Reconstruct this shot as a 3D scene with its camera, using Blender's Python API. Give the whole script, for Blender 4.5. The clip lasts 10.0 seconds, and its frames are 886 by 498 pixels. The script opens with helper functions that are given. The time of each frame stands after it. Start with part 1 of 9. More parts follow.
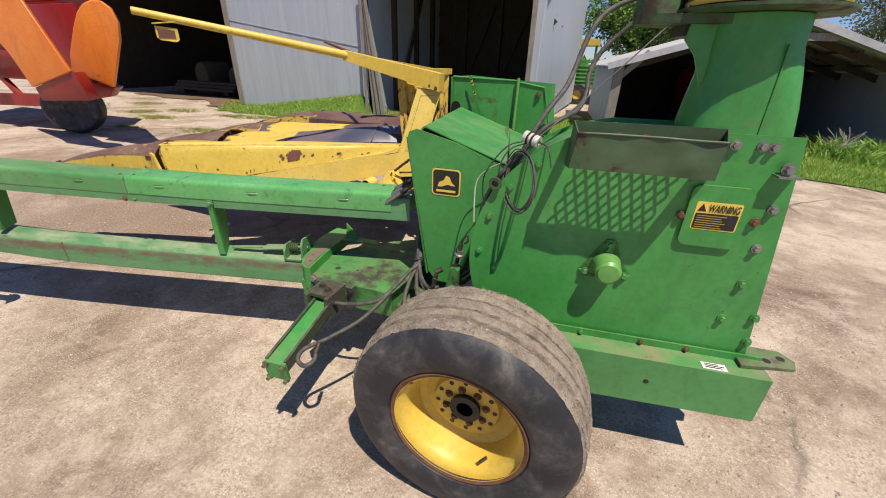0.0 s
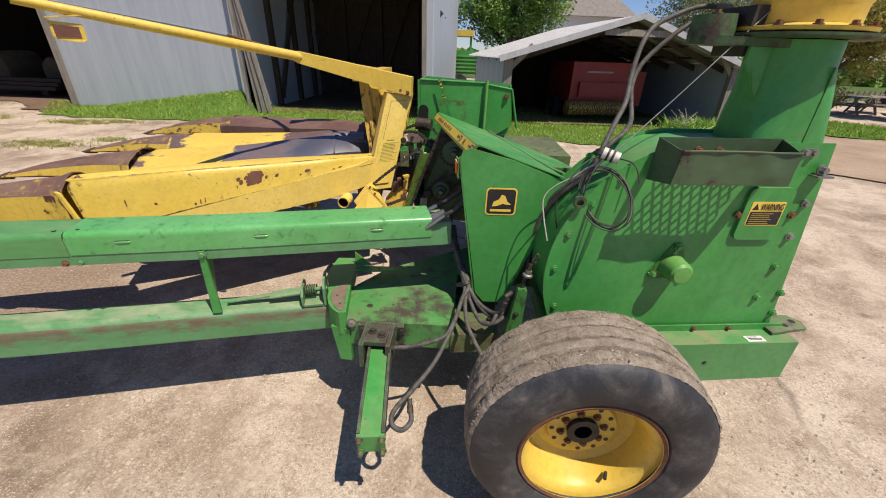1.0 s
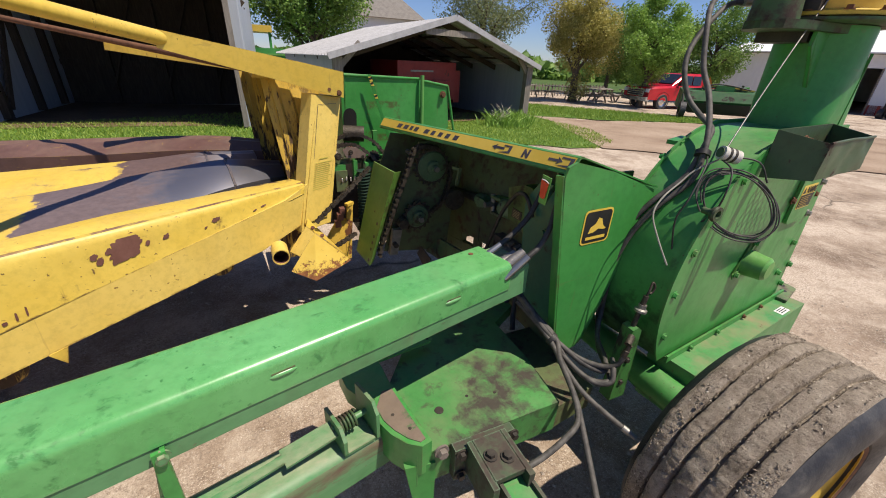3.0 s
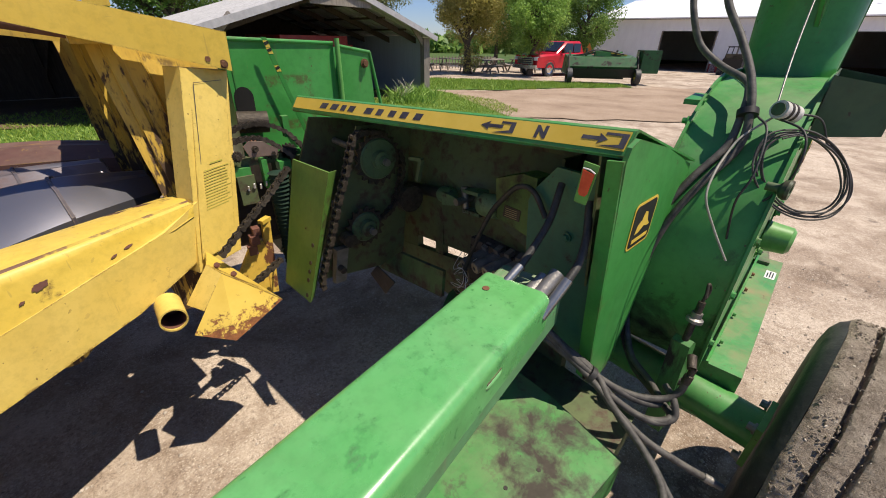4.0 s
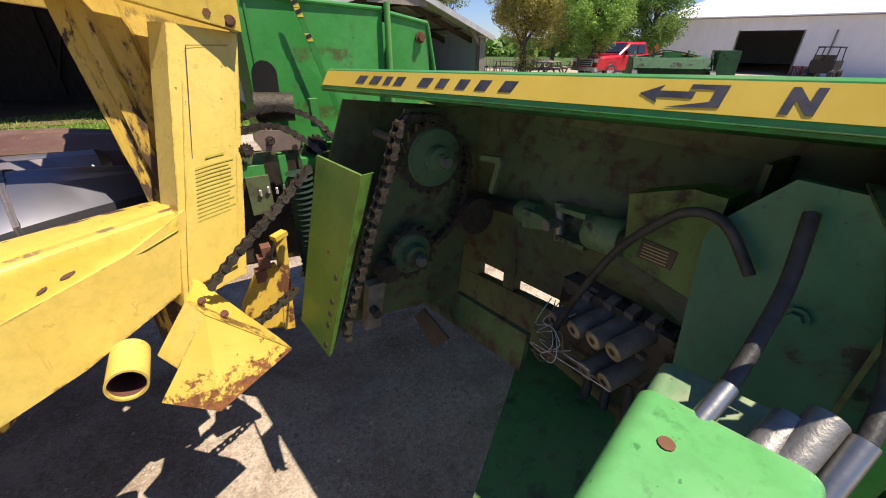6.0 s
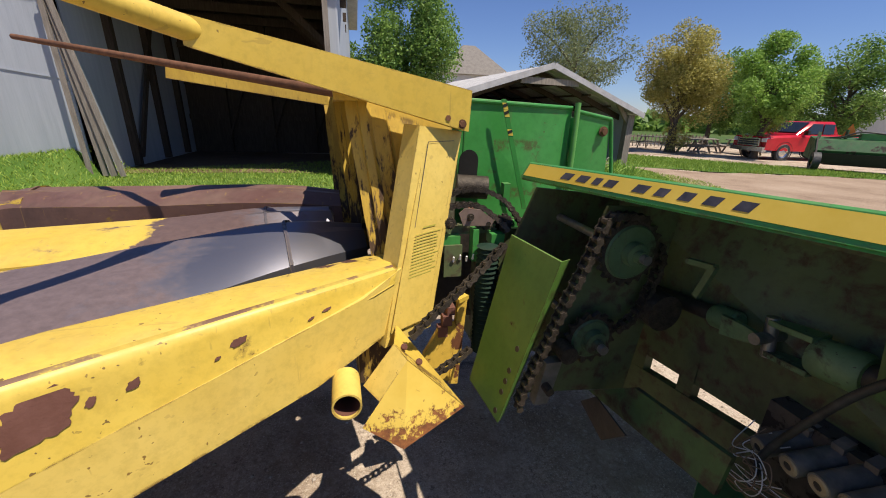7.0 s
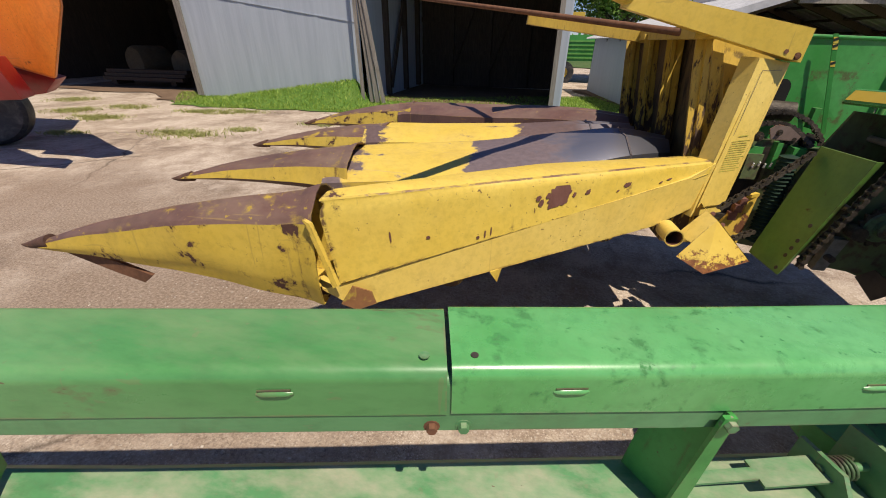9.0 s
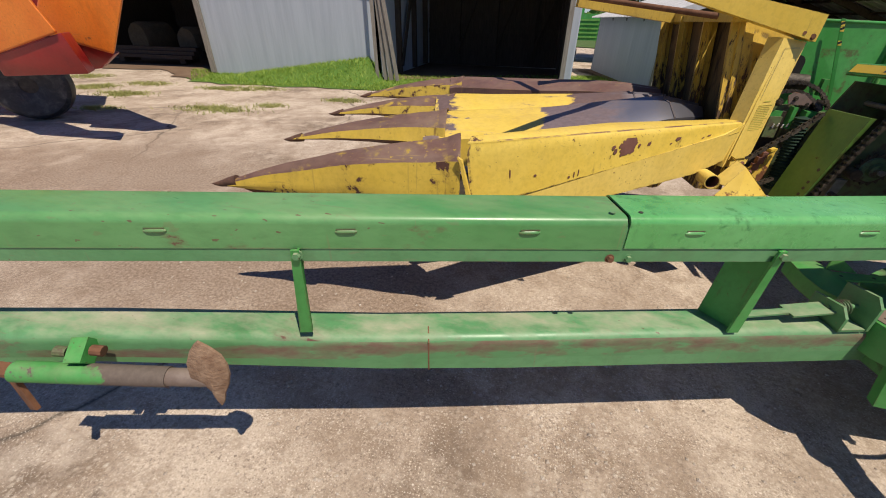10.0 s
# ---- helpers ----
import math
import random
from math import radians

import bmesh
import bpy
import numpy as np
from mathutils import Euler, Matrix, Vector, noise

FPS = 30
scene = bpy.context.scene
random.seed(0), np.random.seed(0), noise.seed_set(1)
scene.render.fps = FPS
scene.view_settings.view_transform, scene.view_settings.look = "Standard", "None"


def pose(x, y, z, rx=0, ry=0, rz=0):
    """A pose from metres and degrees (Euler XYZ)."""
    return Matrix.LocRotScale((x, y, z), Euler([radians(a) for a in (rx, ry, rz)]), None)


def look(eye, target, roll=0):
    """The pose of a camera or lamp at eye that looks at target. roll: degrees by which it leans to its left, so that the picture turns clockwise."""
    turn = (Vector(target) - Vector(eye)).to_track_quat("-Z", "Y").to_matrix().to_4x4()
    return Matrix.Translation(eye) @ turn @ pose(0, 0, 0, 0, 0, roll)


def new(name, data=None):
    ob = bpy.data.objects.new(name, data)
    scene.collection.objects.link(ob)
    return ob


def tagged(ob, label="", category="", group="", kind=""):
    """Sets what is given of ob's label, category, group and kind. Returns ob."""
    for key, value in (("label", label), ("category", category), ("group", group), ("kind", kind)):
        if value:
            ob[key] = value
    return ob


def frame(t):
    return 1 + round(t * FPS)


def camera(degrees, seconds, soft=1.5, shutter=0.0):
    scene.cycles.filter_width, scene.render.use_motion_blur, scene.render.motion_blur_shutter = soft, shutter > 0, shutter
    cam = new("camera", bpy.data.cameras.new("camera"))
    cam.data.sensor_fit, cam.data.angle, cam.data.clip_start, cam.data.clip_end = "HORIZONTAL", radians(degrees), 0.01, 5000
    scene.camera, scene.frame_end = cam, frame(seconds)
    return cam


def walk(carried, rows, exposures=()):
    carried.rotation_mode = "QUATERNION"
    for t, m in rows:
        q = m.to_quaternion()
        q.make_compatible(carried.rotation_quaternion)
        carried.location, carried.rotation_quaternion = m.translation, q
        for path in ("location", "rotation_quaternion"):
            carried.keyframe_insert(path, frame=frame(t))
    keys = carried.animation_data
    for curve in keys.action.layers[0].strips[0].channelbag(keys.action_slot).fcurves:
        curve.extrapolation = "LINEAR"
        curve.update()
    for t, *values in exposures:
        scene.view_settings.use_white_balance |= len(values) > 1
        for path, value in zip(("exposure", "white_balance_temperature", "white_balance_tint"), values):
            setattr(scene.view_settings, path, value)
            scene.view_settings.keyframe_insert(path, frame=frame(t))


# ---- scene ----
cam = camera(98.0, 10.0, 1.0)
PATH = [
    (0, (1.206, 0.671, 1.488), (0.591, 2.357, 0.605), 1.8),
    (0.5, (0.783, 0.695, 1.493), (0.439, 2.439, 0.577), 2.1),
    (1, (0.491, 0.678, 1.553), (0.426, 2.457, 0.642), 2.1),
    (1.5, (0.199, 0.819, 1.54), (0.394, 2.599, 0.649), 2.4),
    (2, (-0.057, 0.959, 1.52), (0.354, 2.71, 0.645), 2.9),
    (2.5, (-0.224, 1.113, 1.512), (0.378, 2.809, 0.639), 3.3),
    (2.7, (-0.242, 1.204, 1.496), (0.423, 2.876, 0.622), 3.2),
    (3.8, (-0.262, 1.749, 1.395), (0.81, 3.16, 0.467), 1.2),
    (4, (-0.212, 1.831, 1.386), (0.91, 3.184, 0.431), 1.0),
    (4.5, (-0.096, 2.014, 1.321), (1.142, 3.246, 0.345), 1.1),
    (5, (-0.031, 2.148, 1.270), (1.251, 3.321, 0.281), 1.8),
    (5.2, (0.004, 2.184, 1.260), (1.234, 3.388, 0.245), 1.6),
    (6.3, (-0.051, 2.222, 1.261), (0.767, 3.842, 0.421), 0.6),
    (6.5, (-0.099, 2.234, 1.286), (0.627, 3.941, 0.539), 0.7),
    (7, (-0.215, 2.223, 1.335), (0.236, 4.054, 0.667), 1.7),
    (7.5, (-0.347, 2.172, 1.243), (-0.252, 3.966, 0.364), 2.1),
    (8, (-0.535, 2.034, 1.286), (-0.761, 3.811, 0.397), 0.6),
    (8.5, (-0.819, 1.779, 1.315), (-1.207, 3.525, 0.421), 0.1),
    (8.8, (-0.857, 1.564, 1.337), (-1.267, 3.295, 0.423), 0.1),
    (9, (-0.849, 1.462, 1.342), (-1.229, 3.181, 0.393), 0.6),
    (9.5, (-1.009, 1.219, 1.336), (-1.292, 2.923, 0.329), 1.2),
    (9.8, (-1.136, 1.037, 1.335), (-1.457, 2.73, 0.321), 0.7),
    (10, (-1.215, 0.904, 1.352), (-1.553, 2.588, 0.326), 1.0),
]
walk(cam, [(t, look(eye, target, roll)) for t, eye, target, roll in PATH], [(0.0, 0.0), (2.5, -0.03), (4.0, 0.05), (5.0, 0.20), (6.3, 0.38), (6.5, 0.34), (7.0, 0.02), (7.5, -0.08), (8.5, -0.10), (9.5, -0.14), (10.0, -0.14)])

# ---- light ----
world = bpy.data.worlds.new("sky")
scene.world = world
world.use_nodes = True
wn = world.node_tree.nodes
wl = world.node_tree.links
SUN_TO = Vector((0.35, -0.33, 1.0)).normalized()
sky = wn.new("ShaderNodeTexSky")
sky.sky_type = 'NISHITA'
sky.sun_disc = False
sky.sun_elevation = math.asin(SUN_TO.z)
sky.sun_rotation = math.atan2(SUN_TO.x, SUN_TO.y)
sky.dust_density = 0.0
sky.altitude = 0
sky.air_density = 1.0
sky.ozone_density = 1.0
tint = wn.new("ShaderNodeMix")
tint.data_type = 'RGBA'
tint.blend_type = 'MULTIPLY'
tint.inputs[0].default_value = 1.0
tint.inputs[7].default_value = (0.83, 0.97, 1.42, 1.0)
wl.new(sky.outputs[0], tint.inputs[6])
wl.new(tint.outputs[2], wn["Background"].inputs[0])
wn["Background"].inputs[1].default_value = 0.073
sun = new("sun", bpy.data.lights.new("sun", 'SUN'))
sun.data.energy = 6.1
sun.data.angle = radians(0.53)
sun.data.color = (1.0, 0.895, 0.765)
sun.rotation_euler = SUN_TO.to_track_quat("Z", "Y").to_euler()

# ---- materials ----
MATS = {}


def nodes_of(name, rough=0.5, metal=0.0, spec=0.5):
    m = bpy.data.materials.new(name)
    m.use_nodes = True
    b = m.node_tree.nodes["Principled BSDF"]
    b.inputs["Roughness"].default_value = rough
    b.inputs["Metallic"].default_value = metal
    b.inputs["Specular IOR Level"].default_value = spec
    return m, m.node_tree.nodes, m.node_tree.links, b


def noise_tex(n, l, coord, scale, detail=4.0, rough=0.55, dist=0.0):
    t = n.new("ShaderNodeTexNoise")
    t.inputs["Scale"].default_value = scale
    t.inputs["Detail"].default_value = detail
    t.inputs["Roughness"].default_value = rough
    t.inputs["Distortion"].default_value = dist
    l.new(coord, t.inputs["Vector"])
    return t.outputs["Fac"]


def ramp(n, l, fac, stops):
    r = n.new("ShaderNodeValToRGB")
    e = r.color_ramp.elements
    while len(e) < len(stops):
        e.new(0.5)
    for k, (p, c) in enumerate(stops):
        e[k].position = p
        e[k].color = (*c, 1) if len(c) == 3 else c
    l.new(fac, r.inputs[0])
    return r.outputs[0]


def mix(n, l, fac, a, b, mode='MIX'):
    x = n.new("ShaderNodeMix")
    x.data_type = 'RGBA'
    x.blend_type = mode
    for sock, v in ((x.inputs[0], fac), (x.inputs[6], a), (x.inputs[7], b)):
        if isinstance(v, (int, float)):
            sock.default_value = v
        elif isinstance(v, tuple):
            sock.default_value = (*v, 1)
        else:
            l.new(v, sock)
    return x.outputs[2]


def bump(n, l, b, height, strength=0.2, dist=0.01):
    u = n.new("ShaderNodeBump")
    u.inputs["Strength"].default_value = strength
    u.inputs["Distance"].default_value = dist
    l.new(height, u.inputs["Height"])
    l.new(u.outputs[0], b.inputs["Normal"])


def grey(v):
    return (v, v, v)


def paint(name, base, fade, under, wear=0.62, scale=9.0, rough=0.42, dust=0.35, dustcol=(0.30, 0.23, 0.15), spec=0.45, stretch=(1, 1, 1), grime=0.45, edge=0.7, grimecol=None, edgecol=None, grad=None, chiprough=0.85, chipmetal=0.0, soft=0.012, spots=(), polish=None):
    """Old enamel on sheet metal: faded patches, grime, scratches, worn edges, chips, and dust on faces that look up."""
    if name in MATS:
        return MATS[name]
    m, n, l, b = nodes_of(name, rough, 0, spec)
    tc = n.new("ShaderNodeTexCoord")

    def mapped(sc):
        mp = n.new("ShaderNodeMapping")
        mp.inputs["Scale"].default_value = sc
        l.new(tc.outputs["Object"], mp.inputs["Vector"])
        return mp.outputs[0]

    co = mapped(stretch)
    big = noise_tex(n, l, co, 2.6, 6, 0.65)
    col = ramp(n, l, big, [(0.33, base), (0.68, fade)])
    fine = noise_tex(n, l, co, 38, 5, 0.7)
    col = mix(n, l, ramp(n, l, fine, [(0.45, grey(0)), (0.85, grey(0.5))]), col, tuple(0.55 * c for c in base))
    gc = grimecol or tuple(0.28 * c + 0.012 for c in base)
    g1 = noise_tex(n, l, mapped((1, 1, 0.45)), 4.6, 9, 0.72, 0.35)
    gm = ramp(n, l, g1, [(0.50, grey(0)), (0.60, grey(0.35 * grime)), (0.74, grey(grime))])
    col = mix(n, l, gm, col, gc)
    sc1 = noise_tex(n, l, mapped((2.2, 60, 45)), 1.0, 3, 0.5)
    sc2 = noise_tex(n, l, mapped((55, 40, 2.5)), 1.0, 3, 0.5)
    for q in (sc1, sc2):
        col = mix(n, l, ramp(n, l, q, [(0.685, grey(0)), (0.70, grey(0.45))]), col, tuple(0.5 * c + 0.5 * u for c, u in zip(fade, under)))
    chip = noise_tex(n, l, co, scale, 9, 0.66, 0.25)
    for g in grad or ():
        # wear that grows along one axis: (axis, from, to, amount)
        sp = n.new("ShaderNodeSeparateXYZ")
        l.new(tc.outputs["Object"], sp.inputs[0])
        mr = n.new("ShaderNodeMapRange")
        mr.inputs[1].default_value, mr.inputs[2].default_value = g[1], g[2]
        mr.inputs[3].default_value, mr.inputs[4].default_value = 0.0, g[3]
        l.new(sp.outputs[g[0]], mr.inputs[0])
        ad = n.new("ShaderNodeMath")
        ad.operation = 'ADD'
        l.new(chip, ad.inputs[0])
        l.new(mr.outputs[0], ad.inputs[1])
        chip = ad.outputs[0]
    for x, y, z, r, amount in spots:
        # a worn place round a point
        dv = n.new("ShaderNodeVectorMath")
        dv.operation = 'DISTANCE'
        l.new(tc.outputs["Object"], dv.inputs[0])
        dv.inputs[1].default_value = (x, y, z)
        mr = n.new("ShaderNodeMapRange")
        mr.inputs[1].default_value, mr.inputs[2].default_value = 0.0, r
        mr.inputs[3].default_value, mr.inputs[4].default_value = amount, 0.0
        l.new(dv.outputs["Value"], mr.inputs[0])
        ad = n.new("ShaderNodeMath")
        ad.operation = 'ADD'
        l.new(chip, ad.inputs[0])
        l.new(mr.outputs[0], ad.inputs[1])
        chip = ad.outputs[0]
    chipm = ramp(n, l, chip, [(wear, grey(0)), (wear + soft, grey(1))])
    halo = ramp(n, l, chip, [(wear - 0.05, grey(0)), (wear, grey(0.45))])
    spk = noise_tex(n, l, co, 70, 2, 0.5)
    spm = mix(n, l, 1.0, ramp(n, l, spk, [(0.70, grey(0)), (0.72, grey(0.8))]), ramp(n, l, big, [(0.5, grey(0)), (0.56, grey(1))]), 'MULTIPLY')
    rusty = noise_tex(n, l, co, 55, 4, 0.7)
    undercol = mix(n, l, rusty, under, tuple(0.4 * c for c in under))
    shine = None
    if polish:
        # bare metal rubbed bright along one axis: (axis, from, to, colour, roughness)
        sp = n.new("ShaderNodeSeparateXYZ")
        l.new(tc.outputs["Object"], sp.inputs[0])
        mr = n.new("ShaderNodeMapRange")
        mr.inputs[1].default_value, mr.inputs[2].default_value = polish[1], polish[2]
        mr.inputs[3].default_value, mr.inputs[4].default_value = -0.30, 0.42
        l.new(sp.outputs[polish[0]], mr.inputs[0])
        ad = n.new("ShaderNodeMath")
        ad.operation = 'ADD'
        l.new(noise_tex(n, l, co, 7, 8, 0.7, 0.3), ad.inputs[0])
        l.new(mr.outputs[0], ad.inputs[1])
        shine = mix(n, l, 1.0, ramp(n, l, ad.outputs[0], [(0.45, grey(0)), (0.70, grey(1))]), chipm, 'MULTIPLY')
        undercol = mix(n, l, shine, undercol, polish[3])
    geo = n.new("ShaderNodeNewGeometry")
    sep = n.new("ShaderNodeSeparateXYZ")
    l.new(geo.outputs["Normal"], sep.inputs[0])
    dn = noise_tex(n, l, co, 5.5, 8, 0.7)
    upm = ramp(n, l, sep.outputs[2], [(0.25, grey(0)), (0.95, grey(1))])
    dm = mix(n, l, 1.0, upm, ramp(n, l, dn, [(0.42, grey(0)), (0.72, grey(dust))]), 'MULTIPLY')
    col = mix(n, l, halo, col, undercol)
    col = mix(n, l, dm, col, dustcol)
    col = mix(n, l, spm, col, undercol)
    col = mix(n, l, chipm, col, undercol)
    if edge:
        bv = n.new("ShaderNodeBevel")
        bv.samples = 3
        bv.inputs["Radius"].default_value = 0.007
        dot = n.new("ShaderNodeVectorMath")
        dot.operation = 'DOT_PRODUCT'
        l.new(bv.outputs[0], dot.inputs[0])
        l.new(geo.outputs["Normal"], dot.inputs[1])
        em = ramp(n, l, dot.outputs["Value"], [(0.86, grey(1)), (0.985, grey(0))])
        en = ramp(n, l, noise_tex(n, l, co, 14, 8, 0.75), [(0.47, grey(0)), (0.56, grey(edge))])
        col = mix(n, l, mix(n, l, 1.0, em, en, 'MULTIPLY'), col, edgecol or undercol)
    l.new(col, b.inputs["Base Color"])
    r0 = mix(n, l, ramp(n, l, dn, [(0.3, grey(0)), (0.75, grey(1))]), grey(rough * 0.75), grey(min(1, rough * 1.35)))
    rr = mix(n, l, chipm, mix(n, l, gm, mix(n, l, dm, r0, grey(0.85)), grey(0.7)), grey(chiprough))
    if shine:
        rr = mix(n, l, shine, rr, grey(polish[4]))
    l.new(rr, b.inputs["Roughness"])
    if chipmetal:
        mt = mix(n, l, 1.0, chipm, grey(chipmetal), 'MULTIPLY')
        l.new(mix(n, l, shine, mt, grey(0.85)) if shine else mt, b.inputs["Metallic"])
    h = mix(n, l, 0.5, mix(n, l, 1.0, chipm, grey(-0.6), 'MULTIPLY'), noise_tex(n, l, co, 3.2, 2))
    h = mix(n, l, 0.06, h, fine)
    bump(n, l, b, h, 0.25, 0.012)
    MATS[name] = m
    return m


def plain(name, c1, c2, scale=20.0, rough=0.6, metal=0.0, bumps=0.15, spec=0.4, bscale=None, dist=0.01):
    """Two tones by noise, with fine relief."""
    if name in MATS:
        return MATS[name]
    m, n, l, b = nodes_of(name, rough, metal, spec)
    tc = n.new("ShaderNodeTexCoord")
    f = noise_tex(n, l, tc.outputs["Object"], scale, 6, 0.62)
    f2 = noise_tex(n, l, tc.outputs["Object"], scale * 0.13, 3, 0.6)
    col = ramp(n, l, f, [(0.3, c1), (0.72, c2)])
    col = mix(n, l, ramp(n, l, f2, [(0.4, grey(0)), (0.75, grey(0.45))]), col, tuple(0.55 * c for c in c1))
    l.new(col, b.inputs["Base Color"])
    bump(n, l, b, noise_tex(n, l, tc.outputs["Object"], bscale or scale * 3, 4, 0.6), bumps, dist)
    MATS[name] = m
    return m


GREEN = paint("green_enamel", (0.044, 0.245, 0.046), (0.076, 0.315, 0.078), (0.13, 0.065, 0.035), 0.745, 9, 0.36, 0.35, grime=0.45)
GREEN_WORN = paint("green_enamel_worn", (0.075, 0.225, 0.080), (0.125, 0.29, 0.13), (0.17, 0.085, 0.06), 0.69, 6, 0.45, 0.85, (0.46, 0.39, 0.29), stretch=(0.5, 1, 1), grime=0.55, grimecol=(0.085, 0.085, 0.045))
GREEN_PALE = paint("green_enamel_sunfaded", (0.095, 0.285, 0.060), (0.15, 0.37, 0.085), (0.10, 0.17, 0.05), 0.68, 11, 0.38, 0.15)
TONGUE_GREEN = paint("green_enamel_water_marked", (0.085, 0.325, 0.085), (0.135, 0.40, 0.135), (0.068, 0.280, 0.074), 0.615, 20, 0.27, 0.20, (0.17, 0.35, 0.13), spec=0.6, grime=0.35, grimecol=(0.10, 0.17, 0.07), edgecol=(0.22, 0.28, 0.16), soft=0.05)
COVER_FADED = paint("green_cover_faded", (0.070, 0.232, 0.066), (0.115, 0.290, 0.102), (0.17, 0.085, 0.055), 0.665, 9, 0.34, 0.45, (0.25, 0.30, 0.15), spec=0.5, stretch=(0.4, 1, 1), grime=0.30, grimecol=(0.13, 0.16, 0.09), edgecol=(0.20, 0.12, 0.08))
GREEN_SCRAPED = paint("green_enamel_scraped", (0.080, 0.220, 0.082), (0.120, 0.275, 0.118), (0.20, 0.135, 0.088), 0.62, 17, 0.5, 0.5, (0.40, 0.34, 0.25), stretch=(0.45, 0.6, 1.3), grime=0.4, soft=0.20, grad=((2, 0.440, 0.492, 0.20), (2, 0.512, 0.532, -0.22)))
TABLE_TOP = paint("green_table_dirty", (0.055, 0.21, 0.050), (0.090, 0.28, 0.08), (0.072, 0.062, 0.045), 0.60, 14, 0.5, 0.45, (0.20, 0.19, 0.10), grime=0.85, grimecol=(0.060, 0.052, 0.036), soft=0.13, spots=((0.40, 2.12, 0.515, 0.15, 0.24), (0.27, 2.06, 0.515, 0.13, 0.20), (0.30, 2.22, 0.515, 0.08, 0.10), (0.20, 1.98, 0.50, 0.12, 0.18)))
# greasy green, with the gloom inside the machine put into its tone
GREEN_DARK = paint("green_enamel_greasy_shaded", (0.088, 0.116, 0.048), (0.128, 0.160, 0.066), (0.120, 0.080, 0.052), 0.56, 19, 0.55, 0.4, (0.06, 0.048, 0.034), grime=0.75, grimecol=(0.052, 0.042, 0.029), edge=0, soft=0.09)
GREEN_RUST = paint("green_enamel_rust_and_shade", (0.045, 0.095, 0.035), (0.065, 0.14, 0.045), (0.065, 0.042, 0.030), 0.52, 12, 0.6, 0.3, grime=0.6, soft=0.10)
TRAY_MAT = paint("tray_sheet_metal", (0.048, 0.085, 0.036), (0.070, 0.120, 0.050), (0.075, 0.045, 0.030), 0.60, 7, 0.5, 0.3, grime=0.7, stretch=(0.6, 1, 1))
# oily green; shade under the hood is mixed into the colour
SHADED_GREEN = paint("oily_green_in_shade", (0.066, 0.118, 0.054), (0.105, 0.175, 0.078), (0.070, 0.054, 0.036), 0.58, 13, 0.45, 0.4, (0.07, 0.058, 0.040), grime=0.8, grimecol=(0.035, 0.030, 0.020), soft=0.05)
TEAL = paint("teal_plate", (0.022, 0.115, 0.078), (0.045, 0.165, 0.105), (0.05, 0.055, 0.05), 0.62, 7, 0.45, 0.2, edge=0.6, edgecol=(0.10, 0.16, 0.05))
YELLOW = paint("yellow_enamel", (0.640, 0.436, 0.055), (0.70, 0.503, 0.090), (0.12, 0.048, 0.028), 0.705, 7, 0.42, 0.30, (0.36, 0.25, 0.11), grime=0.32, grimecol=(0.32, 0.19, 0.05), edge=0.9)
COVER_YELLOW = paint("yellow_cover_enamel", (0.645, 0.448, 0.058), (0.71, 0.520, 0.095), (0.115, 0.050, 0.034), 0.70, 10, 0.42, 0.30, (0.36, 0.25, 0.11), grime=0.20, grimecol=(0.32, 0.19, 0.05), edge=0.9, grad=((0, -1.36, -1.46, 0.22), (1, 3.05, 3.36, 0.13)))
YELLOW_PALE = paint("yellow_enamel_sunfaded", (0.675, 0.484, 0.095), (0.73, 0.545, 0.140), (0.22, 0.10, 0.03), 0.735, 8, 0.45, 0.1, grime=0.28, grimecol=(0.40, 0.25, 0.06), edge=0.9)
HALF_WORN = paint("yellow_worn_to_dark_metal", (0.635, 0.445, 0.058), (0.69, 0.50, 0.09), (0.30, 0.225, 0.215), 0.66, 9, 0.42, 0.25, (0.34, 0.24, 0.11), stretch=(0.7, 1, 1), spec=0.6, grime=0.35, grimecol=(0.30, 0.17, 0.05), grad=((0, -1.16, -1.02, 0.42), (0, -1.58, -1.68, 0.18)), chiprough=0.40, chipmetal=0.35, soft=0.02, polish=(0, -1.0, -0.45, (0.25, 0.25, 0.285), 0.40))
MID_WORN = paint("yellow_worn_to_brown_metal", (0.635, 0.445, 0.058), (0.69, 0.50, 0.09), (0.22, 0.145, 0.125), 0.66, 9, 0.42, 0.25, (0.34, 0.24, 0.11), stretch=(0.7, 1, 1), spec=0.6, grime=0.35, grimecol=(0.30, 0.17, 0.05), grad=((0, -0.98, -0.86, 0.42), (0, -1.66, -1.76, 0.18)), chiprough=0.42, chipmetal=0.2, soft=0.02, polish=(0, -0.75, -0.25, (0.26, 0.25, 0.27), 0.40))
YELLOW_RUST = paint("yellow_enamel_rusted", (0.62, 0.40, 0.05), (0.68, 0.46, 0.08), (0.19, 0.070, 0.024), 0.575, 12, 0.6, 0.4, (0.25, 0.12, 0.04), grime=0.7, grimecol=(0.30, 0.12, 0.03))
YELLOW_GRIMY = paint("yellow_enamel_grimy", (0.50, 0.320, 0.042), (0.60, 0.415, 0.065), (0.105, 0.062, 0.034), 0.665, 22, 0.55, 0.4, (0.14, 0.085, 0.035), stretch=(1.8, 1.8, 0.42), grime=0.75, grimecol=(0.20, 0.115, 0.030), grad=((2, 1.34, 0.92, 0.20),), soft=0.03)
PRIMER = paint("worn_purple_metal", (0.115, 0.060, 0.048), (0.17, 0.095, 0.075), (0.42, 0.27, 0.03), 0.70, 7, 0.42, 0.3, stretch=(0.6, 1, 1), grime=0.6)
